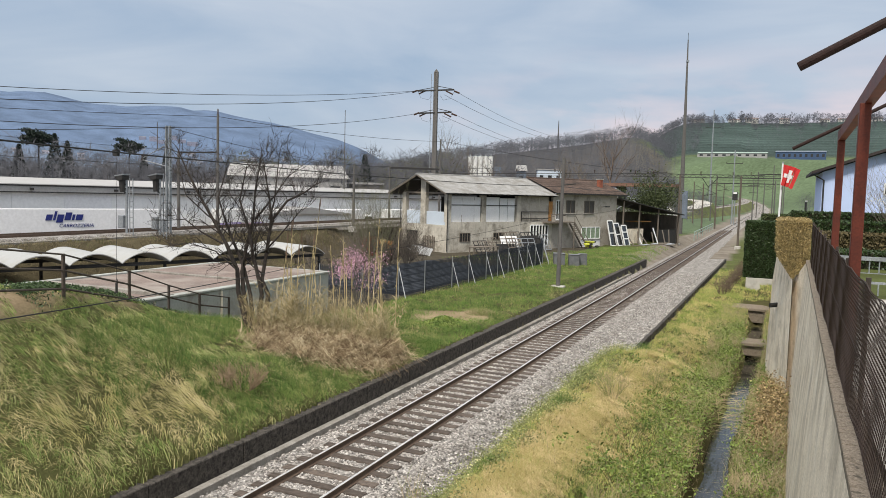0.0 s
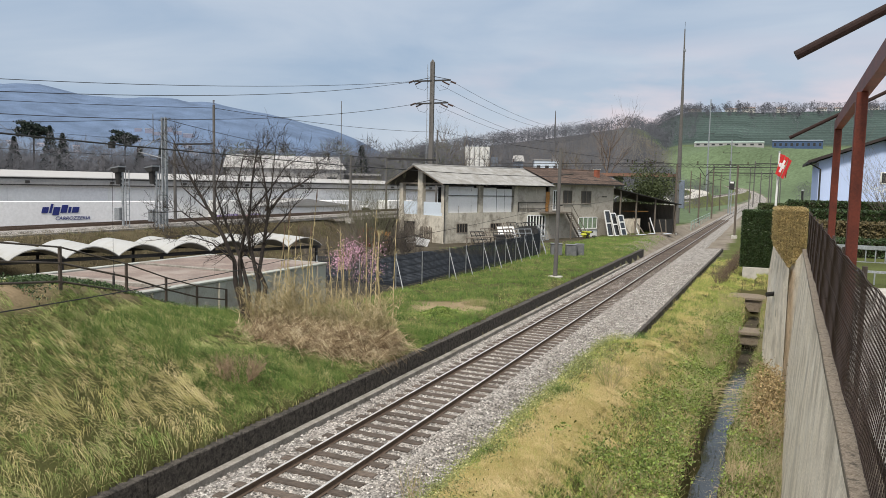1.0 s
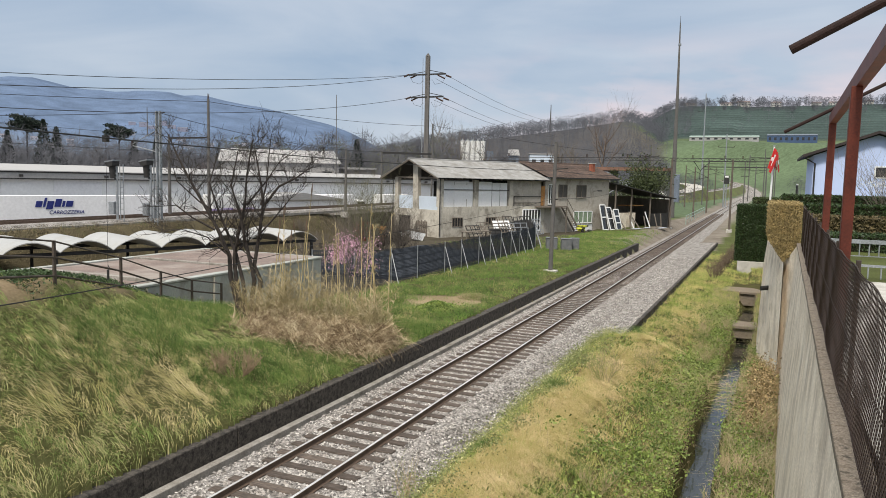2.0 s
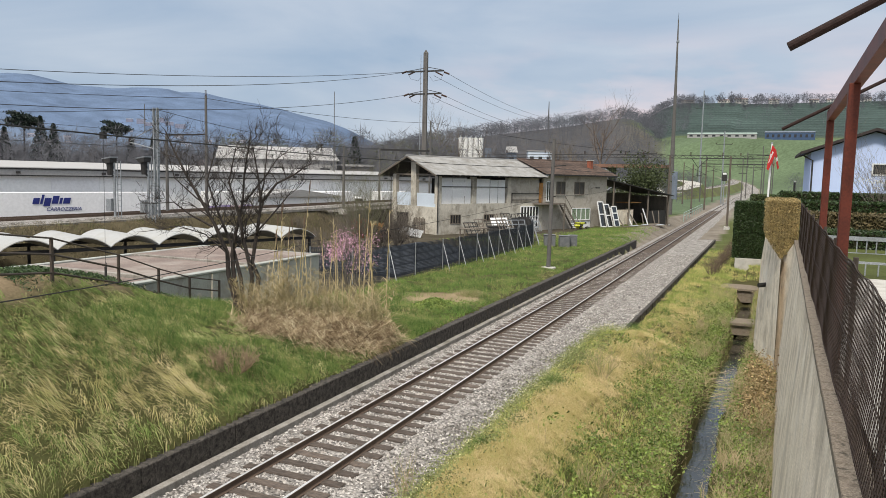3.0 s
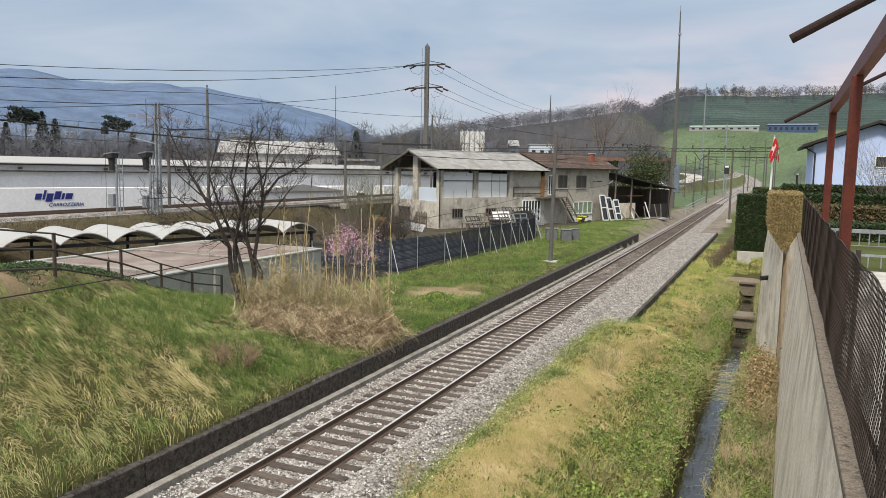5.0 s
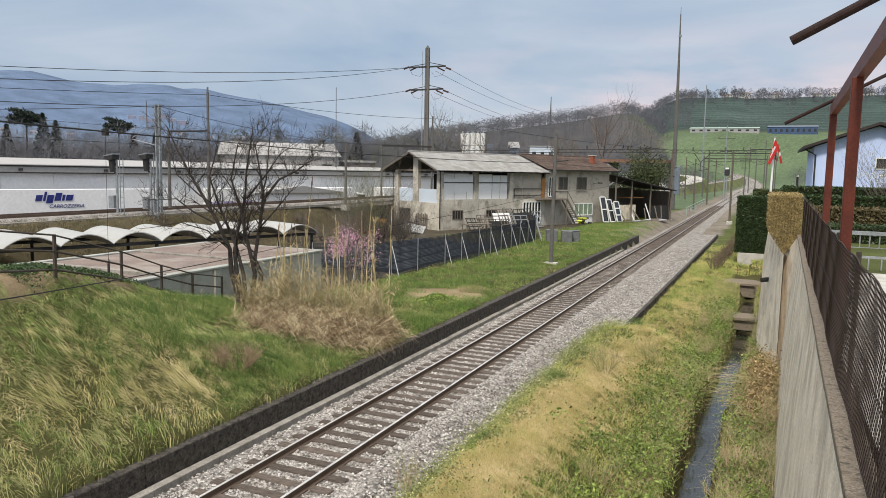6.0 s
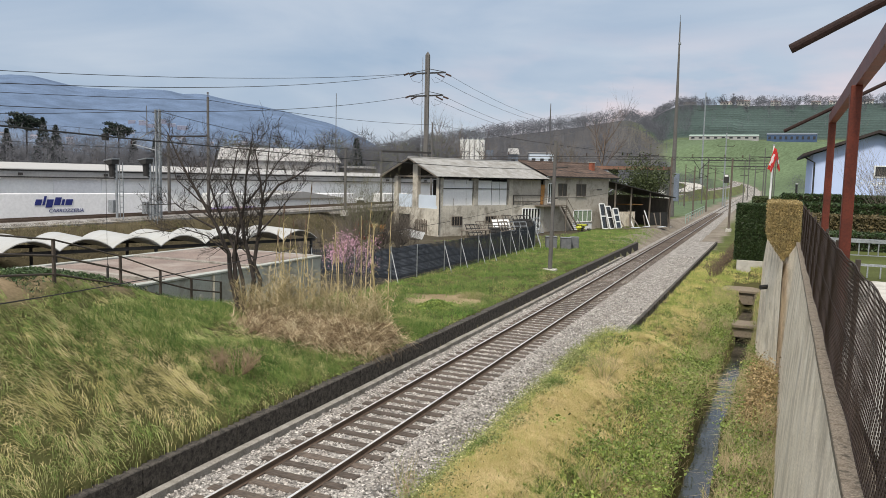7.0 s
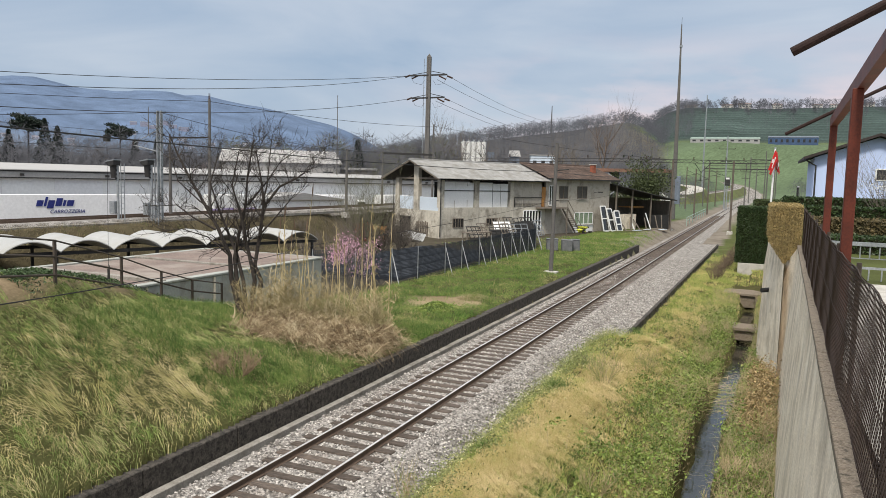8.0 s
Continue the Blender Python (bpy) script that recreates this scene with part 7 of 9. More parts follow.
def bank_tree():
    """Stems drawn as bent limbs (right, up, depth in metres), then forked into twigs."""
    rng = random.Random(31)
    t = thing("bare_tree", "leafless multi-stemmed tree in front of the flat building", "tree", (-16.9, 20.9, ground_at(-16.9, 20.9) - 0.1))
    right, back = Vector((0.916, 0.401, 0)), Vector((-0.401, 0.916, 0))
    limbs = (
        ("stem", 0.085, -0.2, ((-0.04, 0.0), (-0.39, 1.4), (-0.43, 2.1), (-0.82, 2.97), (-1.13, 3.6), (-1.7, 4.6), (-2.1, 5.4), (-2.38, 6.0))),
        ("stem", 0.080, 0.3, ((0.04, 0.0), (-0.23, 1.4), (-0.31, 2.05), (-0.2, 2.8), (0.04, 3.75), (0.04, 4.7), (0.27, 5.9))),
        ("stem", 0.070, 0.7, ((0.1, 0.0), (-0.04, 1.25), (-0.3, 2.15), (-0.6, 2.85), (-0.98, 3.6), (-1.29, 4.45), (-0.98, 5.5))),
        ("stem", 0.080, -0.5, ((0.2, 0.0), (0.39, 1.33), (0.23, 2.1), (0.12, 2.65), (0.0, 3.45), (-0.27, 4.4), (-0.04, 5.5))),
        ("stem", 0.085, 0.0, ((0.4, 0.0), (0.6, 1.3), (0.38, 1.8), (0.55, 2.8), (0.66, 3.8), (0.58, 4.5), (0.39, 5.55))),
        ("limb", 0.045, 0.4, ((0.66, 3.8), (1.13, 4.4), (1.68, 4.7), (2.07, 5.0), (2.22, 5.45))),
        ("limb", 0.038, -0.4, ((0.66, 3.8), (0.86, 4.4), (1.05, 5.9))),
        ("limb", 0.040, -0.5, ((-0.82, 2.97), (-1.52, 3.35), (-2.0, 3.75), (-2.55, 3.7))),
        ("limb", 0.036, 0.5, ((-1.13, 3.6), (-1.6, 3.85), (-2.4, 4.5), (-2.6, 5.2))),
        ("limb", 0.034, -0.3, ((0.55, 2.8), (1.0, 3.3), (1.5, 3.9), (1.75, 4.2))),
        ("limb", 0.034, 0.6, ((0.04, 3.75), (0.7, 4.6), (1.0, 5.2), (1.5, 5.6))),
        ("limb", 0.030, -0.6, ((-0.43, 2.2), (-1.05, 2.75), (-1.8, 3.0), (-2.6, 2.85))),
    )
    for kind, r, depth, pts in limbs:
        n = len(pts)
        line, rad = [], []
        for i, (u, w) in enumerate(pts):
            f = i / (n - 1)
            line.append(right * (u * 1.08 + rng.uniform(-0.03, 0.03)) + back * (depth * (f if kind == "stem" else 0.6 + f)) + Vector((0, 0, w * 1.09)))
            rad.append(max(r * 1.15 * (1 - 0.80 * f), 0.011))
        g = Geo().tube(line, rad, 8 if kind == "stem" else 6, caps=False)
        start = 2 if kind == "stem" else 1
        for i in range(start, n - 1):
            for k in range(5 if i > start else 3):
                q = line[i].lerp(line[i + 1], rng.random())
                along = (line[i + 1] - line[i]).normalized()
                a = rng.uniform(0, 6.283)
                side = (right * math.cos(a) + back * math.sin(a) + Vector((0, 0, 0.35))).normalized()
                branch(g, q, along * 0.6 + side * 0.8, rng.uniform(0.5, 1.15), max(rad[i] * 0.42, 0.010), 1, rng, 0.22, 5, (0, 5, 4), 0.30, 0.25)
        branch(g, line[-1], line[-1] - line[-2], 0.5, 0.011, 1, rng, 0.2, 5, (0, 3, 2), 0.25, 0.2)
        part("stem" if kind == "stem" else "limb", g, M["bark"], t, "dark forked stem with fine twigs" if kind == "stem" else "", smooth=True)
    part("stump", Geo().tube([right * 0.25, right * 0.32 + Vector((0, 0, 0.7)), right * 0.30 + Vector((0, 0, 1.0))], [0.09, 0.075, 0.065], 9), M["bark"], t, "sawn-off stem")


bank_tree()


def shrub(name, label, at, h, spread, seed, mat, stems=14, kids=(4, 3), r=0.012, up=0.35):
    rng = random.Random(seed)
    g = Geo()
    for i in range(stems):
        a = rng.uniform(0, 6.283)
        s = rng.uniform(0.1, spread)
        branch(g, (math.cos(a) * 0.12 * spread, math.sin(a) * 0.12 * spread, 0), (math.cos(a) * s, math.sin(a) * s, 1), h * rng.uniform(0.6, 1), r, 0, rng, up, 5, kids, 0.2)
    t = thing(name, label, "shrub", at)
    part("branchwork", g, mat, t)
    return t


def scatter_leaves(parent, n, cx, cy, cz, rx, ry, rz, size, seed, mat, name="foliage"):
    rng = np.random.default_rng(seed)
    # clumps give an uneven outline
    k = max(6, n // 90)
    C = rng.normal(0, 0.45, (k, 3)) * (rx, ry, rz) + (cx, cy, cz)
    P = C[rng.integers(0, k, n)] + rng.normal(0, 0.17, (n, 3)) * (rx, ry, rz)
    u = rng.normal(0, 1, (n, 3)); u /= np.linalg.norm(u, axis=1)[:, None]
    v = np.cross(u, rng.normal(0, 1, (n, 3))); v /= np.linalg.norm(v, axis=1)[:, None]
    s = size * rng.uniform(0.6, 1.3, (n, 1))
    V = np.stack([P - u * s, P + v * s * 0.6, P + u * s, P - v * s * 0.6], 1)
    ob = new(name, raw_mesh(name, V.reshape(-1, 3), np.arange(4 * n).reshape(-1, 4), mat))
    ob.parent = parent
    tagged(ob, kind="stuff")
    return ob


M["blossom"] = material("pink_blossom", (0.84, 0.52, 0.66), (0.74, 0.38, 0.55), rough=0.8, scale=4, fine=20, bump=0, island=0.3)
M["bark_grey"] = material("grey_twig", (0.17, 0.145, 0.12), rough=0.95, scale=6, fine=40, bump=0)
M["twig_brown"] = material("brown_twig", (0.17, 0.125, 0.09), rough=0.95, scale=6, fine=40, bump=0)
M["twig_olive"] = material("olive_twig", (0.17, 0.165, 0.10), rough=0.95, scale=6, fine=40, bump=0)
M["conifer"] = leaf_mat("dark_conifer_needle", (0.018, 0.032, 0.022), (0.012, 0.022, 0.016))
M["evergreen"] = leaf_mat("evergreen_leaf", (0.075, 0.095, 0.035), (0.045, 0.06, 0.022))
M["white_blossom"] = material("white_blossom", (0.70, 0.70, 0.66), rough=0.8, bump=0, island=0.2)


def shrubs():
    x, y = -17.2, 29.0
    t = shrub("blossom_shrub", "leafless shrub covered in pink blossom", (x, y, ground_at(x, y)), 3.6, 0.55, 3, M["bark_grey"], 13, (4, 3), 0.02)
    scatter_leaves(t, 2300, 0, 0, 2.5, 1.25, 1.25, 1.0, 0.030, 5, M["blossom"], "blossom")
    for x, y, h, s, seed, m in ((-29.8, 52.5, 4.9, 0.8, 4, "twig_olive"), (-31.6, 53.5, 3.6, 0.8, 14, "bark_grey"), (-28.3, 55.5, 3.2, 0.9, 24, "bark_grey")):
        shrub("bare_shrub", "dense bare twiggy shrub below the bank", (x, y, ground_at(x, y)), h, s, seed, M[m], 26, (5, 3, 2), 0.03)
    for i, (x, y) in enumerate(((-36.5, 60), (-34.8, 58), (-33.5, 61.5), (-37.5, 63.5), (-38.5, 56), (-36.8, 51.5), (-37.2, 47), (-34.6, 50.5), (-33.0, 48.5), (-35.4, 54.5), (-31.5, 50.5), (-30.2, 56.5), (-33.6, 55.5), (-29.0, 59.5))):
        shrub("bramble_patch", "low brown bramble by the bank", (x, y, ground_at(x, y)), 1.5, 1.2, 40 + i, M["bark_grey"], 22, (3, 2), 0.022)
    for i, (x, y) in enumerate(((-32.5, 61), (-33.2, 64), (-34.2, 66.5), (-31.5, 58), (-34.5, 62.5), (-30.6, 60.5), (-32.4, 66.5))):
        shrub("brushwood_heap", "dark tangled brushwood before the barn", (x, y, ground_at(x, y)), 1.4 + 0.2 * (i % 3), 1.5, 340 + i, M["bark"], 30, (3, 2), 0.024)
    for i in range(12):
        x, y = -3.0 + 0.10 * i + 0.15 * math.sin(i * 2.1), 56.5 + 2.1 * i
        shrub("ditch_bramble", "brown leafless bramble along the far ditch", (x, y, ground_at(x, y) - 0.05), 0.95, 0.9, 500 + i, M["twig_brown"], 24, (3, 3), 0.012)
    x, y = -17.8, 119.5
    t = shrub("evergreen_bush", "large evergreen bush behind the shed", (x, y, 0.2), 7, 0.6, 9, M["bark"], 8, (3, 2), 0.08)
    scatter_leaves(t, 9000, 0, 0, 5.6, 4.2, 4.0, 3.6, 0.16, 6, M["evergreen"])
    x, y = -13.2, 122
    t = shrub("blossoming_bush", "pale blossoming bush beside the shed", (x - 3, y + 6, 0.2), 4.5, 0.7, 19, M["bark_grey"], 8, (3, 2), 0.05)
    scatter_leaves(t, 1800, 0, 0, 3.8, 1.8, 1.8, 1.2, 0.10, 16, M["white_blossom"], "blossom")
    t = shrub("garden_shrub", "pale budding shrub in the garden", (6.6, 47.5, 4.36), 3.6, 0.9, 29, M["bark_grey"], 18, (5, 4), 0.02)
    scatter_leaves(t, 900, 0, 0, 2.4, 1.6, 1.2, 0.9, 0.04, 17, M["white_blossom"], "buds")
    # conifer by the hall
    for x, y, h, seed in ((-81, 138, 12.5, 3), (-86.5, 140, 9.0, 4), (-165, 128, 17, 5), (-158, 126, 15, 6), (-156, 148, 13, 7), (-150, 150, 14, 8), (-170, 122, 14, 9)):
        rng = np.random.default_rng(seed)
        t = thing("conifer", "dark green pointed conifer", "tree", (x, y, 2.0), group="conifers")
        part("trunk", Geo().tube([(0, 0, 0), (0, 0, h)], [0.25, 0.03], 7), M["bark"], t)
        n = 4200
        zz = rng.random(n) ** 0.8
        a = rng.uniform(0, 6.283, n)
        tier = 0.75 + 0.25 * np.abs(np.sin(zz * 26))
        rr = (1 - zz) * h * 0.27 * tier * np.sqrt(rng.random(n)) + 0.1
        P = np.stack([np.cos(a) * rr, np.sin(a) * rr, 0.6 + zz * (h - 0.5)], -1)
        u = np.stack([np.cos(a), np.sin(a), -0.35 + 0.2 * rng.normal(size=n)], -1)
        v = np.cross(u, rng.normal(size=(n, 3))); v /= np.linalg.norm(v, axis=1)[:, None]
        s = 0.42 * rng.uniform(0.5, 1.2, (n, 1))
        V = np.stack([P - u * s * 0.3, P + v * s * 0.3, P + u * s, P - v * s * 0.3], 1)
        ob = new("crown", raw_mesh("crown", V.reshape(-1, 3), np.arange(4 * n).reshape(-1, 4), M["conifer"]))
        ob.parent = t
    # umbrella pine far left
    for az, d in ((-53.2, 300), (-47.5, 330)):
        p = dirpos(az, d)
        t = thing("umbrella_pine", "dark umbrella-shaped pine above the roofs", "tree", (p[0], p[1], 4), group="pines")
        part("trunk", Geo().tube([(0, 0, 0), (0.3, 0, 19)], [0.4, 0.25], 8), M["bark"], t)
        scatter_leaves(t, 5200, 0, 0, 18.6, 4.4, 4.4, 2.3, 0.4, 8, M["conifer"], "crown")


shrubs()


def woods(name, label, pos, heights, mat, seed, per=64, base=None):
    """Many bare trees: a trunk and a haze of twigs each."""
    rng = np.random.default_rng(seed)
    az = np.degrees(np.arctan2(pos[:, 0], pos[:, 1]))
    clear = (az > -23.2) & (az < -19.6) & (np.hypot(pos[:, 0], pos[:, 1]) < 262)
    clear |= (az > -18.5) & (az < -15.3) & (np.hypot(pos[:, 0], pos[:, 1]) < 292)
    pos, heights = pos[~clear], heights[~clear]
    n = len(pos)
    D = np.hypot(pos[:, 0], pos[:, 1])
    z0 = ground_z(pos[:, 0], pos[:, 1])
    base = np.stack([pos[:, 0], pos[:, 1], z0], -1)
    h = heights
    # main limbs fan from the trunk, twigs fill an uneven crown
    nl = 12
    a = rng.uniform(0, 6.283, (n, per))
    q = np.sqrt(rng.random((n, per)))
    zz = rng.random((n, per))
    wide = np.sin(np.pi * (0.12 + 0.85 * zz)) ** 0.8
    wide = wide * (1 + 0.35 * np.sin(3 * a + rng.uniform(0, 6.28, (n, 1))))
    cr = h[:, None] * 0.30 * q * wide
    pt = base[:, None] + np.stack([np.cos(a) * cr, np.sin(a) * cr, h[:, None] * (0.28 + 0.68 * zz)], -1)
    ln = h[:, None] * rng.uniform(0.05, 0.15, (n, per))
    wd = np.stack([np.cos(a) * q, np.sin(a) * q, 0.55 + 0 * a], -1) + rng.normal(0, 0.45, (n, per, 3))
    start, tip = pt, pt + wd * ln[..., None]
    start[:, :nl] = base[:, None] + np.stack([0 * a[:, :nl], 0 * a[:, :nl], h[:, None] * rng.uniform(0.15, 0.55, (n, nl))], -1)
    tip[:, :nl] = pt[:, :nl]
    w = (0.0022 * h + 0.00020 * D)[:, None, None] * rng.uniform(0.5, 1.1, (n, per, 1))
    w[:, :nl] *= 1.8
    side = np.cross(wd, rng.normal(size=(n, per, 3)))
    side /= np.linalg.norm(side, axis=-1)[..., None]
    V = np.stack([start - side * w, start + side * w, tip], 2).reshape(-1, 3)
    # trunks
    tw = (0.012 * h)[:, None]
    ang = rng.uniform(0, 3.14, n)
    s = np.stack([np.cos(ang), np.sin(ang), 0 * ang], -1) * tw
    T = np.stack([base - s, base + s, base + np.stack([0 * h, 0 * h, h * 0.9], -1)], 1).reshape(-1, 3)
    V = np.concatenate([V, T])
    me = raw_mesh(name, V, np.arange(len(V)).reshape(-1, 3), mat)
    tagged(new(name, me), label, "woods", kind="stuff")


# blends a share k of blue-grey distance haze into a base colour
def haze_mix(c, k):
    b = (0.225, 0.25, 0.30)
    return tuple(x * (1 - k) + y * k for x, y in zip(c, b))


def all_woods():
    rng = np.random.default_rng(77)

    def polar(n, a0, a1, d0, d1):
        a, d = np.radians(rng.uniform(a0, a1, n)), rng.uniform(d0, d1, n)
        return np.stack([np.sin(a) * d, np.cos(a) * d], -1)
    def lower(p, h):
        return p, h * np.interp(np.degrees(np.arctan2(p[:, 0], p[:, 1])), [-60, -36, -25], [0.84, 0.86, 1.0])
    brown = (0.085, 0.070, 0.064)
    # the further the trees, the more haze is painted into their bark
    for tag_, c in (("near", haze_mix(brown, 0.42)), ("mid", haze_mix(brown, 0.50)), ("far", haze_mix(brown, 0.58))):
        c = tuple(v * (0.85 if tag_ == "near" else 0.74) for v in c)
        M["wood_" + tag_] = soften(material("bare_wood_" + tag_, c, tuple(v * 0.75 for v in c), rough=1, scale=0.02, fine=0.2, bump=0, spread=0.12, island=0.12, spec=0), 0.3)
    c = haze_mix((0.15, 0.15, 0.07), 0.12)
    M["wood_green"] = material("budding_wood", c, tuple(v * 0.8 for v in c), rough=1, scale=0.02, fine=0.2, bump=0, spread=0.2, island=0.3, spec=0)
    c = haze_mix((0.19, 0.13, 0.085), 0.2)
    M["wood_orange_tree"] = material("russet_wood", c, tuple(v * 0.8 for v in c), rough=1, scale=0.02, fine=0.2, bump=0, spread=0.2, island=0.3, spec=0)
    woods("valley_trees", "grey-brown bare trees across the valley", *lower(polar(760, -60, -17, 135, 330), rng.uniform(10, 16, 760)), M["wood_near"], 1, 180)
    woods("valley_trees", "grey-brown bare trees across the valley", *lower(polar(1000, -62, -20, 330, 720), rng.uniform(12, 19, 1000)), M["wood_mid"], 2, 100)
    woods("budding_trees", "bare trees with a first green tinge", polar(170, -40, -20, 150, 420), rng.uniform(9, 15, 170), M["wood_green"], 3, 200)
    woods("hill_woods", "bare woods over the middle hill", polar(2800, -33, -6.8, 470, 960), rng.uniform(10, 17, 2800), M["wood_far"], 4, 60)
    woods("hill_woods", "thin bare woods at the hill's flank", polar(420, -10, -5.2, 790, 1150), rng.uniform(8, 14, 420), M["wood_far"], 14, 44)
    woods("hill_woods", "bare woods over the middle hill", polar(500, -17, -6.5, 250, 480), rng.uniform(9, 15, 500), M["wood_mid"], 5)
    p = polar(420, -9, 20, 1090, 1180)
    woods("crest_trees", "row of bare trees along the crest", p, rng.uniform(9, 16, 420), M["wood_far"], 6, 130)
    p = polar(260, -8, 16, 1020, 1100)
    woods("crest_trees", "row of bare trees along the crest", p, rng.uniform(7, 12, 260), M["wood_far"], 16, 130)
    p = polar(60, 1.5, 9, 330, 430)
    woods("meadow_trees", "clump of bare trees on the meadow", p, rng.uniform(7, 11, 60), M["wood_mid"], 7)
    woods("meadow_trees", "bare trees under the meadow's edge", polar(90, -9, -3.5, 330, 470), rng.uniform(6, 10, 90), M["wood_mid"], 8)
    woods("vine_slope_trees", "single bare trees among the vines", polar(30, -7, 10, 800, 1000), rng.uniform(10, 15, 30), M["wood_far"], 9)
    woods("roadside_trees", "low bare trees by the bridge", polar(70, -9.5, -4.5, 200, 300), rng.uniform(4, 7, 70), M["wood_near"], 10)
    for az, d, h, seed in ((-11.6, 235, 22, 2), (-13.5, 240, 14, 12), (-14.8, 250, 15, 13)):
        p = dirpos(az, d)
        t = thing("russet_tree", "bare tree with a russet crown", "tree", (p[0], p[1], ground_at(p[0], p[1])), group="russet trees")
        rg = random.Random(seed)
        g = Geo()
        branch(g, (0, 0, 0), (0, 0, 1), h * 0.8, 0.35, 0, rg, 0.35, 7, (9, 6, 4), 0.1)
        part("branchwork", g, M["wood_orange_tree"] if h > 20 else M["bark_grey"], t)
    for i, az in enumerate((-23.6, -22.4, -24.8, -20.5, -27.5, -30.5, -36, -40, -44, -49, -33.4)):
        d = 230 + 12 * (i % 3)
        p = dirpos(az, d)
        t = thing("bare_tree", "tall bare tree against the sky", "tree", (p[0], p[1], ground_at(p[0], p[1])), group="tall bare trees")
        rg = random.Random(100 + i)
        g = Geo()
        h = (21, 17, 16, 15, 14, 12, 11, 10, 11, 10, 13)[i]
        for s in range(2):
            branch(g, (s * 0.5, 0, 0), (rg.uniform(-0.1, 0.1), 0, 1), h * 0.8, 0.28, 0, rg, 0.4, 6, (6, 4, 3), 0.1)
        part("branchwork", g, M["bark_grey"], t)


all_woods()


# ---- reeds ----
M["reed"] = blade_material("dry_reed", (0.13, 0.088, 0.05), (0.36, 0.275, 0.165), (0.60, 0.50, 0.33), 2.2)
M["reed_olive"] = blade_material("olive_reed", (0.22, 0.18, 0.085), (0.37, 0.30, 0.165), (0.52, 0.43, 0.28), 2.2)
M["reed_plume"] = material("brown_reed_plume", (0.17, 0.115, 0.08), rough=0.95, scale=6, fine=40, bump=0)


def strips(name, label, category, B, mid, tip, w, rng, mat):
    """Thin stalks bent at mid, tapering to tip."""
    n = len(B)
    a = rng.uniform(0, 3.1416, n)
    s = np.stack([np.cos(a) * w, np.sin(a) * w, 0.35 * w], -1)
    V = np.stack([B - s, B + s, mid + s * 0.8, mid - s * 0.8, tip], 1).reshape(-1, 3)
    k = np.arange(n)[:, None] * 5
    F = np.concatenate([k + [0, 1, 2], k + [0, 2, 3], k + [3, 2, 4]])
    return tagged(new(name, raw_mesh(name, V, F, mat)), label, category, kind="stuff")


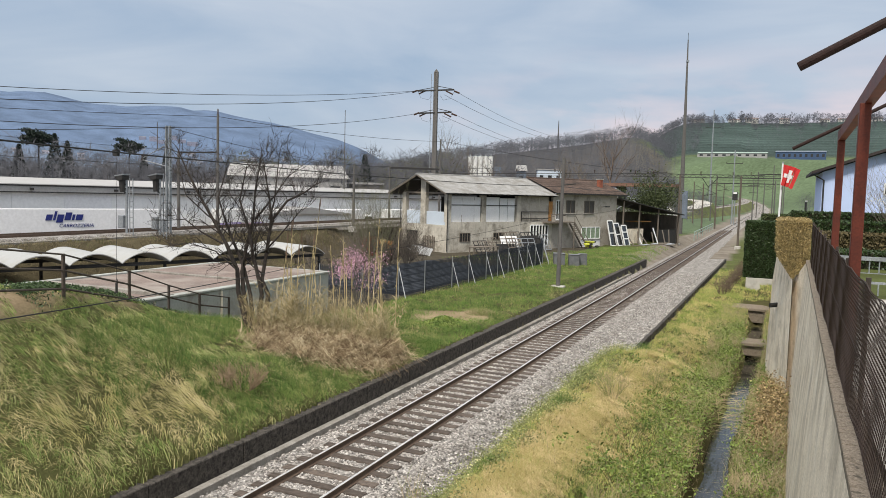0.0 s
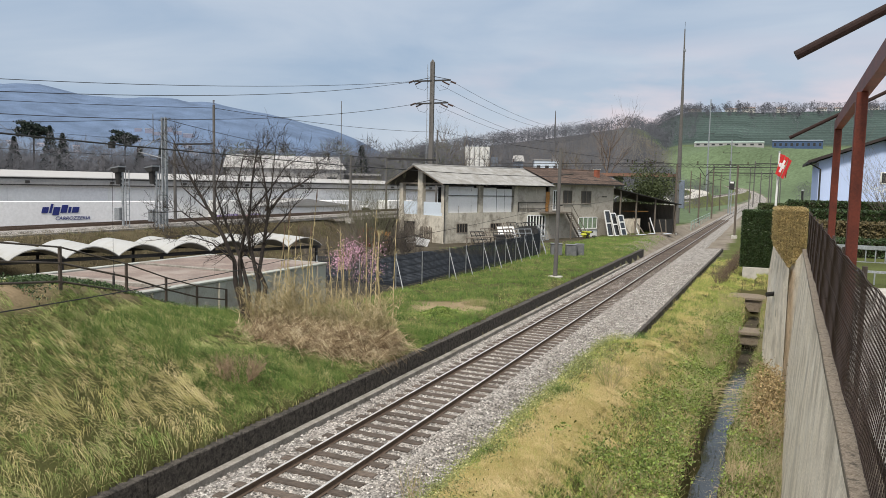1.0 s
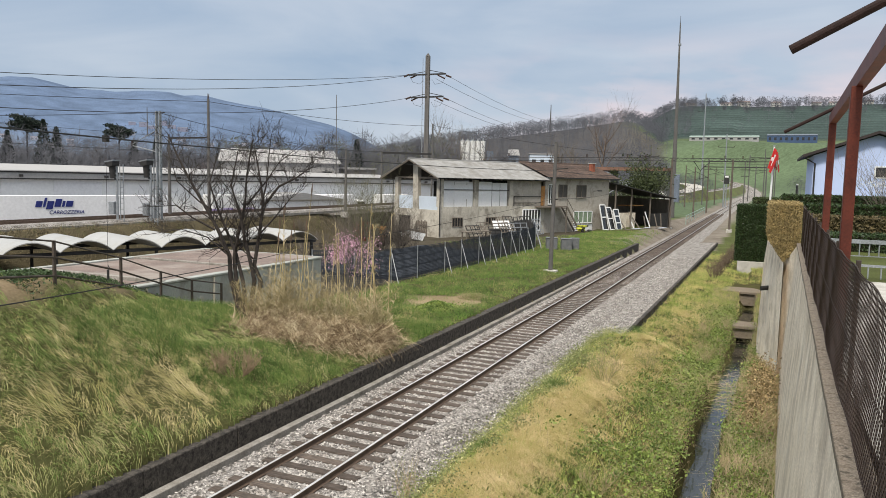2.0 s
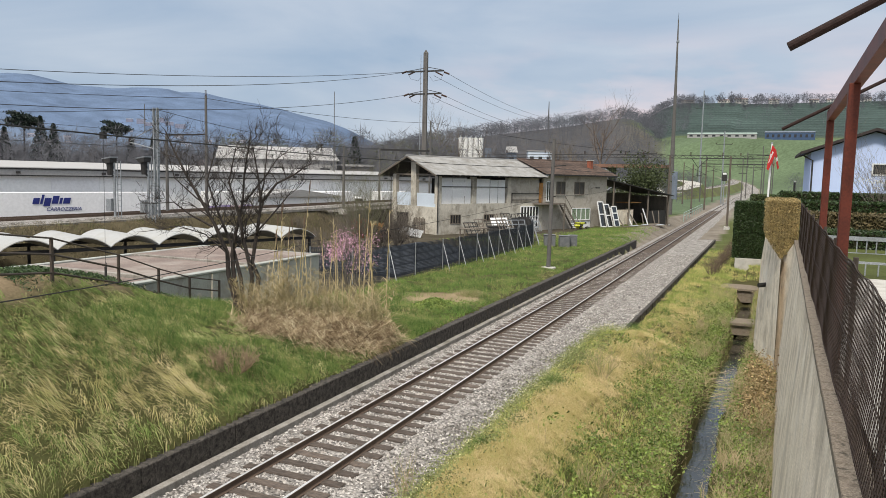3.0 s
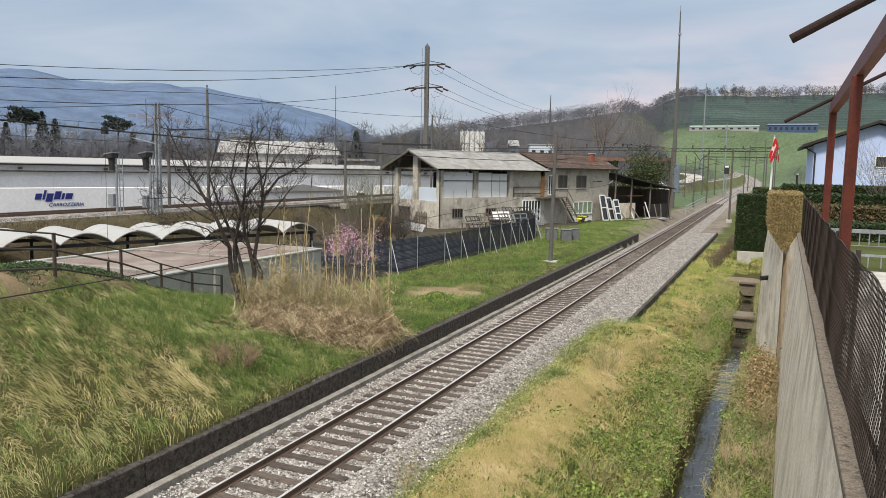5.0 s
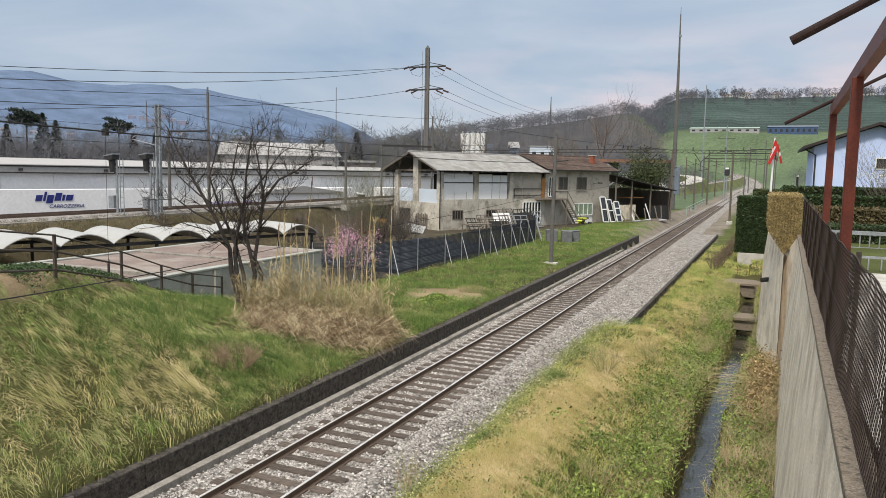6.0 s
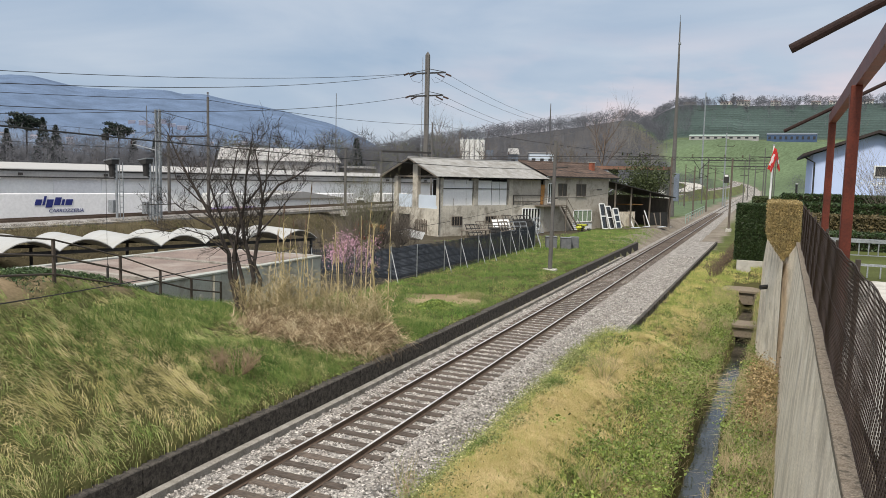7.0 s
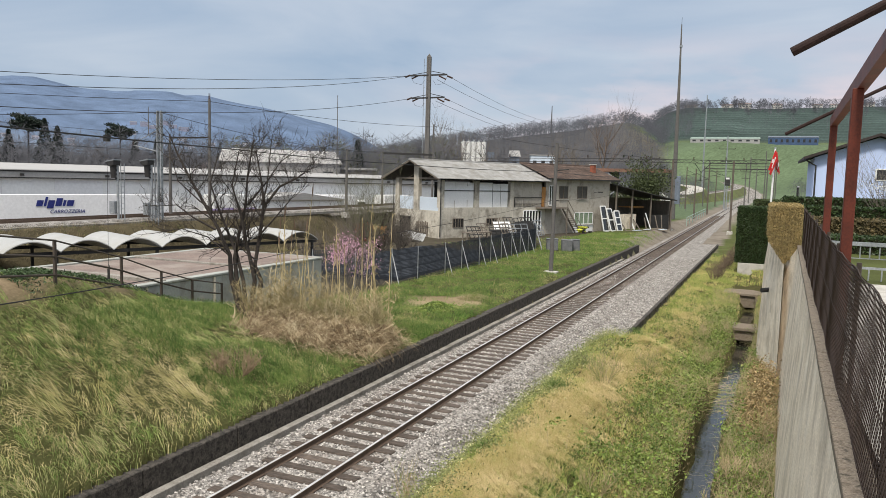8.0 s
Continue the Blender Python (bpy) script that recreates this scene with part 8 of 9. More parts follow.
def reeds():
    rng = np.random.default_rng(5)
    # low heap of fallen stalks, running down towards the line
    n = 9000
    t = rng.random(n)
    x = -15.5 + 3.4 * t + rng.normal(0, 0.30, n)
    y = 20.0 + 2.6 * t + rng.normal(0, 0.70, n) - 1.0 * np.sin(3.14 * t) * rng.random(n)
    k = x < -11.8
    x, y, t = x[k], y[k], t[k]
    n = len(x)
    lump = 0.75 + 0.25 * np.sin(x * 3.1 + 1.0) * np.sin(y * 2.3)
    z = ground_z(x, y) + rng.random(n) ** 1.2 * 0.95 * lump * np.exp(-((y - 20.4 - 2.2 * t) / 1.1) ** 2)
    B = np.stack([x, y, z], -1)
    fall = rng.normal(-0.9, 0.9, n)
    ln = rng.uniform(0.3, 1.05, n)
    d = np.stack([np.sin(fall + 1.57) * 0.8 + rng.normal(0, 0.35, n), np.cos(fall + 1.57) * 0.8 - 0.2, rng.normal(0, 0.22, n)], -1)
    d /= np.linalg.norm(d, axis=1)[:, None]
    mid = B + d * (ln * 0.5)[:, None] + np.stack([0 * x, 0 * x, rng.uniform(0.0, 0.28, n)], -1)
    tip = B + d * ln[:, None] + np.stack([0 * x, 0 * x, rng.uniform(-0.35, 0.12, n)], -1)
    tip[:, 2] = np.maximum(tip[:, 2], ground_z(tip[:, 0], tip[:, 1]) + 0.02)
    strips("reed_heap", "heap of tangled fallen dry reeds at the bank's foot", "reeds", B, mid, tip, rng.uniform(0.005, 0.013, n), rng, M["reed"])
    # upright leafy clumps growing out of the heap
    n = 480
    c = rng.choice(4, n, p=[0.34, 0.20, 0.30, 0.16])
    x = np.array([-15.25, -14.2, -12.95, -15.9])[c] + rng.normal(0, 0.42, n)
    y = np.array([21.3, 22.4, 22.9, 20.8])[c] + rng.normal(0, 0.45, n)
    h = rng.uniform(0.9, 2.0, n) * np.array([1.15, 1.0, 1.05, 0.75])[c]
    B = np.stack([x, y, ground_z(x, y)], -1)
    lean = np.stack([rng.normal(0, 0.16, n), rng.normal(0, 0.16, n)], -1)
    mid = B + np.concatenate([lean * (h * 0.4)[:, None], (h * 0.55)[:, None]], 1)
    tip = B + np.concatenate([lean * (h * 1.1)[:, None], h[:, None]], 1)
    strips("reed_stalks", "upright dry reed stalks", "reeds", B, mid, tip, rng.uniform(0.006, 0.011, n), rng, M["reed_olive"])
    m = 7500
    i = rng.integers(0, n, m)
    f = rng.uniform(0.2, 1.0, m)[:, None]
    p = B[i] + (tip[i] - B[i]) * f
    an = rng.uniform(0, 6.28, m)
    ln = rng.uniform(0.14, 0.42, m)
    out = np.stack([np.cos(an) * 0.62, np.sin(an) * 0.62, rng.uniform(0.1, 0.8, m)], -1) * ln[:, None]
    drop = out * (1, 1, 0) * 1.9 + np.stack([0 * an, 0 * an, rng.uniform(-0.6, 0.9, m) * ln], -1)
    strips("reed_leaves", "straw and olive reed leaves bending outwards", "reeds", p, p + out, p + drop, rng.uniform(0.005, 0.011, m), rng, M["reed_olive"])
    # tall single reeds
    rg = random.Random(9)
    for i in range(22):
        k = i % 3
        x = (-15.4, -14.3, -13.2)[k] + rg.uniform(-0.75, 0.75)
        y = (21.4, 22.6, 23.2)[k] + rg.uniform(-0.4, 1.3)
        h = rg.uniform(3.0, 5.0)
        tx, ty = rg.uniform(-0.3, 0.3), rg.uniform(-0.2, 0.2)
        t = thing("tall_reed", "tall dry reed with a thin brown plume", "reed", (x, y, ground_at(x, y)), group="tall reeds")
        part("stalk", Geo().tube([(0, 0, 0), (tx * 0.35, ty * 0.35, h * 0.5), (tx, ty, h)], [0.022, 0.018, 0.009], 5), M["reed_olive"], t)
        for j in range(9):
            f = rg.uniform(0.3, 0.97)
            q = Vector((tx * f, ty * f, h * f))
            a = rg.uniform(0, 6.283)
            o = Vector((math.cos(a), math.sin(a), 0)) * rg.uniform(0.10, 0.30)
            part("leaf", Geo().tube([q, q + o * 0.5 + Vector((0, 0, 0.16)), q + o + Vector((0, 0, rg.uniform(-0.05, 0.18)))], [0.012, 0.010, 0.002], 3, caps=False), M["reed_olive"], t)
        if i % 3 == 0:
            part("plume", Geo().tube([(tx, ty, h - 0.08), (tx * 1.05, ty, h + 0.12), (tx * 1.15, ty, h + 0.4)], [0.010, 0.030, 0.006], 6), M["reed_plume"], t)


reeds()


# ---- grass ----
def blades(name, label, x, y, h, lean, width, mat, seed, droop=0.55, zoff=-0.02):
    rng = np.random.default_rng(seed)
    n = len(x)
    z = ground_z(x, y) + zoff
    a = rng.uniform(0, 3.1416, n)
    s = np.stack([np.cos(a), np.sin(a), 0 * a], -1) * (width * rng.uniform(0.6, 1.2, n))[:, None]
    B = np.stack([x, y, z], -1)
    tilt = np.clip(np.hypot(lean[:, 0], lean[:, 1]), 0, 1.4)
    up = np.stack([lean[:, 0] * h * 0.45, lean[:, 1] * h * 0.45, h * (0.68 - 0.16 * tilt)], -1)
    tipv = np.stack([lean[:, 0] * h, lean[:, 1] * h, h * (1 - droop * np.clip(np.hypot(lean[:, 0], lean[:, 1]), 0, 1.2))], -1)
    V = np.stack([B - s, B + s, B + up + s * 0.5, B + up - s * 0.5, B + tipv], 1).reshape(-1, 3)
    k = np.arange(n)[:, None] * 5
    F = np.concatenate([k + [0, 1, 2], k + [3, 2, 4]])
    me = raw_mesh(name, V, F, mat)
    return tagged(new(name, me), label, "grass", kind="stuff")


M["grass_bank"] = blade_material("bank_grass", (0.135, 0.205, 0.048), (0.275, 0.31, 0.11), (0.48, 0.44, 0.22), 0.7)
M["grass_mound"] = blade_material("mound_grass", (0.19, 0.26, 0.055), (0.42, 0.41, 0.135), (0.56, 0.43, 0.20), 0.6)
M["grass_lawn"] = blade_material("lawn_grass", (0.115, 0.20, 0.04), (0.18, 0.235, 0.06), (0.36, 0.31, 0.15), 0.3)
M["grass_dark"] = blade_material("lush_grass", (0.05, 0.10, 0.02), (0.11, 0.17, 0.04), (0.24, 0.25, 0.085), 1.2)
M["weed"] = blade_material("brown_weed", (0.17, 0.20, 0.06), (0.33, 0.25, 0.15), (0.42, 0.33, 0.21), 1.1)


def tufts(rng, n, per, x0, x1, y0, y1, near_bias=1.0, spread=0.07):
    ty = y0 + (y1 - y0) * rng.random(n) ** near_bias
    tx = rng.uniform(x0, x1, n)
    x = np.repeat(tx, per) + rng.normal(0, spread, n * per)
    y = np.repeat(ty, per) + rng.normal(0, spread, n * per)
    return x, y, tx, ty


def grass():
    rng = np.random.default_rng(11)
    # long grass on the bank, combed into waves, and last year's straw lying flat
    per, n = 17, 9600
    tx, ty = rng.uniform(-20, -11.72, n), 5.0 + 20 * rng.random(n) ** 1.15
    wave = np.sin(tx * 3.4 + 1.3 * ty + 1.6 * np.sin(1.7 * ty)) + 0.8 * np.sin(4.1 * ty - 2.3 * tx + 2.0 * np.sin(tx * 1.3))
    head = -1.35 + 0.60 * wave + rng.normal(0, 0.50, n)
    straw = np.exp(-(((tx + 13.1) / 1.1) ** 2 + ((ty - 13.0) / 2.0) ** 2)) + 0.55 * np.exp(-(((tx + 12.9) / 1.0) ** 2 + ((ty - 9.3) / 1.2) ** 2))
    straw = 0.12 + straw + 0.22 * np.sin(tx * 2.7 + 1.1 * ty) * np.sin(1.9 * ty - tx) + rng.normal(0, 0.26, n)
    cx = np.interp(ty, [0, 5, 8.3, 12.6, 16.2, 18.7, 22], [-13, -14, -15.0, -16.1, -17.7, -18.6, -18.75])
    bare = (tx < cx + 0.38 + 0.2 * np.sin(ty * 2.1) * np.sin(ty * 0.8 + 1)) & (ty < 18.5) & (rng.random(n) < 0.85)
    size = rng.uniform(0.14, 0.38, n) * (1 - 0.25 * (ty > 16))
    M["straw"] = blade_material("matted_straw", (0.36, 0.33, 0.13), (0.50, 0.43, 0.21), (0.62, 0.52, 0.30), 1.2)
    for nm, lab, mat, pick in (("bank_grass", "long combed green grass on the bank", "grass_bank", straw < 0.42), ("bank_straw", "matted straw-coloured grass lying flat", "straw", straw >= 0.42)):
        j = np.nonzero(pick & ~bare & (tx > -19.6))[0]
        j = np.repeat(j, per)
        q = len(j)
        x, y = tx[j] + rng.normal(0, 0.075, q), ty[j] + rng.normal(0, 0.075, q)
        hd = head[j] + rng.normal(0, 0.26, q)
        ln = size[j] * rng.uniform(0.6, 1.15, q)
        lift = ln * np.where(straw[j] > 0.42, rng.uniform(0.06, 0.24, q), rng.uniform(0.12, 0.42, q))
        d = np.stack([np.cos(hd), np.sin(hd), 0 * hd], -1) * ln[:, None]
        B = np.stack([x, y, ground_z(x, y) - 0.02], -1)
        d[:, 0] = np.minimum(d[:, 0], np.maximum(-11.63 - x, 0.02))
        mid, tip = B + d * 0.42, B + d
        mid[:, 2] = ground_z(mid[:, 0], mid[:, 1]) + lift
        tip[:, 2] = ground_z(tip[:, 0], tip[:, 1]) + lift * rng.uniform(0.1, 0.75, q)
        ok = (x < -11.66) & ((x < -11.95) | (rng.random(q) < 0.45))
        strips(nm, lab, "grass", B[ok], mid[ok], tip[ok], np.full(ok.sum(), 0.0047), rng, M[mat])
    # straw on the strip between line and ditch
    xs, ys, ls, hs = [], [], [], []
    for cx0, cy0, sx, sy, k in ((-5.0, 14.0, 0.5, 1.4, 900), (-4.6, 17.5, 0.5, 1.8, 800), (-4.4, 21.5, 0.5, 2.2, 700), (-3.9, 27, 0.5, 3.0, 500), (-3.2, 38, 0.6, 4.0, 400)):
        tx, ty = cx0 + rng.normal(0, sx, k), cy0 + rng.normal(0, sy, k)
        la = np.repeat(rng.normal(0.2, 0.9, k), 22)
        lm = np.repeat(rng.uniform(0.5, 1.4, k), 22) + rng.normal(0, 0.15, k * 22)
        xs.append(np.repeat(tx, 22) + rng.normal(0, 0.06, k * 22))
        ys.append(np.repeat(ty, 22) + rng.normal(0, 0.06, k * 22))
        ls.append(np.stack([np.cos(la) * lm, -np.abs(np.sin(la)) * lm], -1) + rng.normal(0, 0.15, (k * 22, 2)))
        hs.append(np.repeat(rng.uniform(0.14, 0.34, k), 22) * rng.uniform(0.7, 1.1, k * 22))
    x, y, lean, h = np.concatenate(xs), np.concatenate(ys), np.concatenate(ls), np.concatenate(hs)
    k = (x > -6.6) & (x < ditch_x(y) - 0.6)
    M["straw_tan"] = blade_material("tan_straw", (0.40, 0.33, 0.13), (0.58, 0.45, 0.22), (0.64, 0.50, 0.28), 0.9)
    blades("strip_straw", "dry tan grass along the strip", x[k], y[k], h[k], lean[k], 0.0065, M["straw_tan"], 17, 0.72, 0.03)
    # fresh dark tufts near the crest and below the reeds
    x, y, tx, ty = tufts(rng, 2500, 22, -18.9, -11.8, 11.5, 27, 1.0, 0.13)
    crest = np.interp(y, [10, 12.6, 16.2, 18.7, 22, 27], [-14.3, -15.0, -16.8, -17.9, -18.6, -18.6])
    k = ((x > crest) & (x < crest + 1.9)) | ((x > -14.2) & (x < -11.75) & (y > 14))
    lean = rng.normal(0, 0.5, (len(x), 2))
    h = rng.uniform(0.15, 0.42, len(x))
    blades("lush_grass", "dark green lush grass at the bank's edge", x[k], y[k], h[k], lean[k], 0.009, M["grass_dark"], 2)
    # lawn beyond
    per = 13
    x, y, tx, ty = tufts(rng, 6400, per, -19.5, -11.8, 23, 92, 1.6, 0.13)
    edge = 1 + 0.35 * np.sin(3 * np.arctan2(y - 33.4, x + 14.4)) + 0.2 * np.sin(7 * np.arctan2(y - 33.4, x + 14.4))
    k = ~((np.hypot((x + 14.4) / 1.8, (y - 33.4) / 2.0) < edge) & (rng.random(len(x)) < 0.9)) & (x < -11.85)
    lean = rng.normal(0, 0.6, (len(x), 2)) + np.repeat(rng.normal(0, 0.5, (len(tx), 2)), per, 0)
    h = np.repeat(rng.uniform(0.07, 0.38, len(tx)) ** 1.0, per) * rng.uniform(0.6, 1.2, len(x))
    blades("lawn_grass", "rough green grass along the line", x[k], y[k], h[k], lean[k], 0.013, M["grass_lawn"], 3, 0.6)
    x, y, tx, ty = tufts(rng, 620, 60, -18.6, -11.9, 25, 80, 1.5, 0.2)
    lean = rng.normal(0, 0.7, (len(x), 2))
    k = (np.hypot((x + 14.4) / 1.8, (y - 33.4) / 2.0) > 1) & (x < -11.8)
    blades("lawn_clumps", "dark lush clumps in the rough lawn", x[k], y[k], rng.uniform(0.12, 0.42, len(x))[k], lean[k], 0.013, M["grass_dark"], 23, 0.6)
    # heap of dead grass cuttings
    n = 2600
    a = rng.uniform(0, 6.28, n)
    r = 0.8 * np.sqrt(rng.random(n))
    x, y = -13.6 + np.cos(a) * r, 35.2 + np.sin(a) * r * 1.4
    lean = rng.normal(0, 1.0, (n, 2))
    blades("cuttings_heap", "heap of dry grass cuttings on the lawn", x, y, rng.uniform(0.15, 0.55, n) * (1.1 - r), lean, 0.012, M["weed"], 13, 0.6)
    # rough strip between line and ditch
    x, y, tx, ty = tufts(rng, 7600, 14, -6.6, -1.6, 9.5, 60, 1.5, 0.09)
    near = np.interp(y, [9, 29, 32, 60], [-6.75, -6.5, -5.0, -4.7])
    k = (x > near) & (x < ditch_x(y) - 0.55)
    lm = np.repeat(rng.uniform(0.2, 0.9, len(tx)), 14)
    la = np.repeat(rng.uniform(0, 6.28, len(tx)), 14)
    lean = np.stack([np.cos(la) * lm, np.sin(la) * lm], -1) + rng.normal(0, 0.3, (len(x), 2))
    h = np.repeat(rng.uniform(0.08, 0.42, len(tx)), 14) * rng.uniform(0.6, 1.2, len(x))
    blades("rough_grass", "rough yellow-green grass beside the ditch", x[k], y[k], h[k], lean[k], 0.008, M["grass_mound"], 4)
    # weeds over the ditch sides
    x, y, tx, ty = tufts(rng, 4200, 12, -2.6, 1.0, 11, 52, 1.3, 0.14)
    dxx = ditch_x(y)
    k = (np.abs(x - dxx) > 0.46 + 0.12 * np.sin(y * 2.3) + 0.10 * np.sin(y * 0.8)) & (x < wall_x(y) + 0.05)
    lean = rng.normal(0, 0.6, (len(x), 2))
    h = np.repeat(rng.uniform(0.2, 0.6, len(tx)), 12) * rng.uniform(0.5, 1.2, len(x))
    blades("ditch_weeds", "brown and green weeds along the ditch", x[k], y[k], h[k], lean[k], 0.009, M["weed"], 5)
    x, y, tx, ty = tufts(rng, 1100, 40, -4.6, 0.9, 11, 50, 1.3, 0.16)
    k = (np.abs(x - ditch_x(y)) > 0.6) & (x < wall_x(y) - 0.3) & (np.sin(tx.repeat(40) * 2.1 + ty.repeat(40) * 0.6) > -0.1)
    lean = rng.normal(0, 0.7, (len(x), 2))
    blades("herb_patches", "fresh green herbs near the ditch", x[k], y[k], rng.uniform(0.1, 0.3, len(x))[k], lean[k], 0.018, M["grass_dark"], 6)
    # pale dead stems between ditch and wall, and on the slope
    M["scrub"] = blade_material("dead_scrub_stem", (0.30, 0.25, 0.15), (0.44, 0.37, 0.235), (0.20, 0.21, 0.08), 1.4)
    n = 9000
    y = 9.5 + 36 * rng.random(n) ** 1.1
    x = np.where(rng.random(n) < 0.6, ditch_x(y) + rng.uniform(0.55, 1.9, n), ditch_x(y) - 0.55 - rng.gamma(1.5, 0.6, n))
    k = (x < wall_x(y) - 0.02) & (np.sin(x * 2.7 + y * 0.9) + np.sin(y * 1.7 - x) > -0.6)
    lean = rng.normal(0, 0.75, (n, 2))
    blades("dead_scrub", "pale dead stems of scrub along the ditch", x[k], y[k], rng.uniform(0.25, 0.75, n)[k], lean[k], 0.011, M["scrub"], 15)
    # far verge and garden turf
    x = rng.uniform(-30, -12, 30000)
    y = rng.uniform(66, 150, 30000)
    rel_s = (x + 31.7) * 0.4327 + (y - 71.4) * 0.9015
    rel_w = (x + 31.7) * 0.9015 - (y - 71.4) * 0.4327
    k = (rel_w > 4.0) & (x < -12.2)
    lean = rng.normal(0, 0.5, (len(x), 2))
    blades("verge_grass", "green verge grass before the barn", x[k], y[k], rng.uniform(0.1, 0.3, len(x))[k], lean[k], 0.028, M["grass_lawn"], 7)
    # hanging brown creeper on the wall foot
    n = 5200
    y = 20 + 26 * rng.random(n)
    x = wall_x(y) - 0.6 + rng.normal(0, 0.22, n)
    k = np.sin(y * 1.1) + np.sin(y * 0.43 + 1) > -0.3
    lean = rng.normal(0, 0.5, (n, 2))
    blades("dry_creeper", "dry brown creeper at the wall's foot", x[k], y[k], rng.uniform(0.2, 0.8, n)[k], lean[k] * 0.9, 0.012, M["creeper"], 8)
    # leafy growth: brown by the wall, green over the ditch's sides and the strip
    for nm, lab, mat, m, sd in (("dry_leaves", "dry brown leaves of creeper at the wall's foot", "leaf_brown", 75, 21), ("edge_herbs", "grey-green cushions of herbs along the ballast's edge", "herb_sage", 200, 23), ("herb_leaves", "leafy green herbs beside the ditch", "herb", 620, 22)):
        rg = np.random.default_rng(sd)
        if nm == "dry_leaves":
            cy = rg.uniform(23.5, 30.2, m)
            cx = wall_x(cy) - rg.uniform(0.55, 1.2, m)
            cz = rg.uniform(0.05, 0.9, m) * np.clip((cy - 22) / 6, 0, 1)
        elif nm == "edge_herbs":
            cy = 10.5 + 21 * rg.random(m) ** 1.1
            cx = -5.85 + rg.normal(0, 0.38, m)
            cz = rg.uniform(0.02, 0.24, m)
        else:
            cy = 11 + 34 * rg.random(m) ** 1.5
            cx = ditch_x(cy) + np.where(rg.random(m) < 0.70, -0.62 - rg.gamma(1.7, 0.40, m), rg.uniform(0.62, 1.6, m))
            cx = np.minimum(cx, wall_x(cy) - 0.35)
            cz = rg.uniform(0.02, 0.22, m)
        per = 115
        P = np.repeat(np.stack([cx, cy, ground_z(cx, cy) + cz], -1), per, 0) + rg.normal(0, 1, (m * per, 3)) * ((0.16, 0.5, 0.3) if nm == "dry_leaves" else (0.2, 0.26, 0.13))
        u = rg.normal(0, 1, (len(P), 3)); u /= np.linalg.norm(u, axis=1)[:, None]
        v = np.cross(u, rg.normal(0, 1, (len(P), 3))); v /= np.linalg.norm(v, axis=1)[:, None]
        s = rg.uniform(0.016, 0.032 if nm == "edge_herbs" else 0.055, (len(P), 1))
        V = np.stack([P - u * s, P + v * s * 0.6, P + u * s, P - v * s * 0.6], 1).reshape(-1, 3)
        tagged(new(nm, raw_mesh(nm, V, np.arange(len(V)).reshape(-1, 4), M[mat])), lab, "foliage", kind="stuff")
    # fresh herb mound on the bare patch
    rg = np.random.default_rng(41)
    m = 5200
    P = np.stack([-13.9 + rg.normal(0, 0.42, m), 31.2 + rg.normal(0, 0.7, m), 0 * rg.random(m)], -1)
    P[:, 2] = ground_z(P[:, 0], P[:, 1]) + 0.34 * np.exp(-(((P[:, 0] + 13.9) / 0.6) ** 2 + ((P[:, 1] - 31.2) / 0.9) ** 2)) * rg.random(m) ** 0.5 + 0.02
    u = rg.normal(0, 1, (m, 3)); u /= np.linalg.norm(u, axis=1)[:, None]
    v = np.cross(u, rg.normal(0, 1, (m, 3))); v /= np.linalg.norm(v, axis=1)[:, None]
    s = rg.uniform(0.02, 0.05, (m, 1))
    V = np.stack([P - u * s, P + v * s * 0.6, P + u * s, P - v * s * 0.6], 1).reshape(-1, 3)
    tagged(new("herb_mound", raw_mesh("herb_mound", V, np.arange(len(V)).reshape(-1, 4), M["herb"])), "low mound of fresh green herbs on the lawn", "foliage", kind="stuff")
    # weeds on the upper line's bank
    x, y, tx, ty = tufts(rng, 2000, 14, -40.2, -36.4, 14, 78, 1.0, 0.22)
    lean = rng.normal(0, 0.6, (len(x), 2))
    blades("bank_weeds", "brown weeds on the upper line's bank", x, y, np.repeat(rng.uniform(0.1, 0.4, len(tx)), 14), lean, 0.026, M["bramble"], 9)
    # short turf round the far culvert and the end of the strip
    x, y, tx, ty = tufts(rng, 1500, 16, -4.8, 0.6, 40, 78, 1.0, 0.2)
    k = (x > -4.9 + 0.012 * (y - 32)) & (x < wall_x(y) - 0.1) & ~((np.abs(x - ditch_x(y)) < 0.45) & (y < 53)) & ~((y > 51.6) & (y < 55.2) & (x > -3.4))
    blades("far_strip_turf", "yellow-green turf round the culvert", x[k], y[k], rng.uniform(0.1, 0.35, len(x))[k], rng.normal(0, 0.6, (len(x), 2))[k], 0.02, M["grass_mound"], 33)
    # pale flowers
    n = 1300
    x, y = np.where(rng.random(n) < 0.8, rng.normal(-5.95, 0.3, n), rng.uniform(-6.4, -4.2, n)), rng.uniform(10.5, 33, n)
    z = ground_z(x, y) + rng.uniform(0.2, 0.42, n)
    P = np.stack([x, y, z], -1)
    o = rng.normal(0, 1, (n, 4, 3)) * 0.013
    tagged(new("small_flowers", raw_mesh("small_flowers", (P[:, None] + o).reshape(-1, 3), np.arange(4 * n).reshape(-1, 4), M["flower"])), "tiny pale yellow flowers in the rough grass", "flowers", kind="stuff")


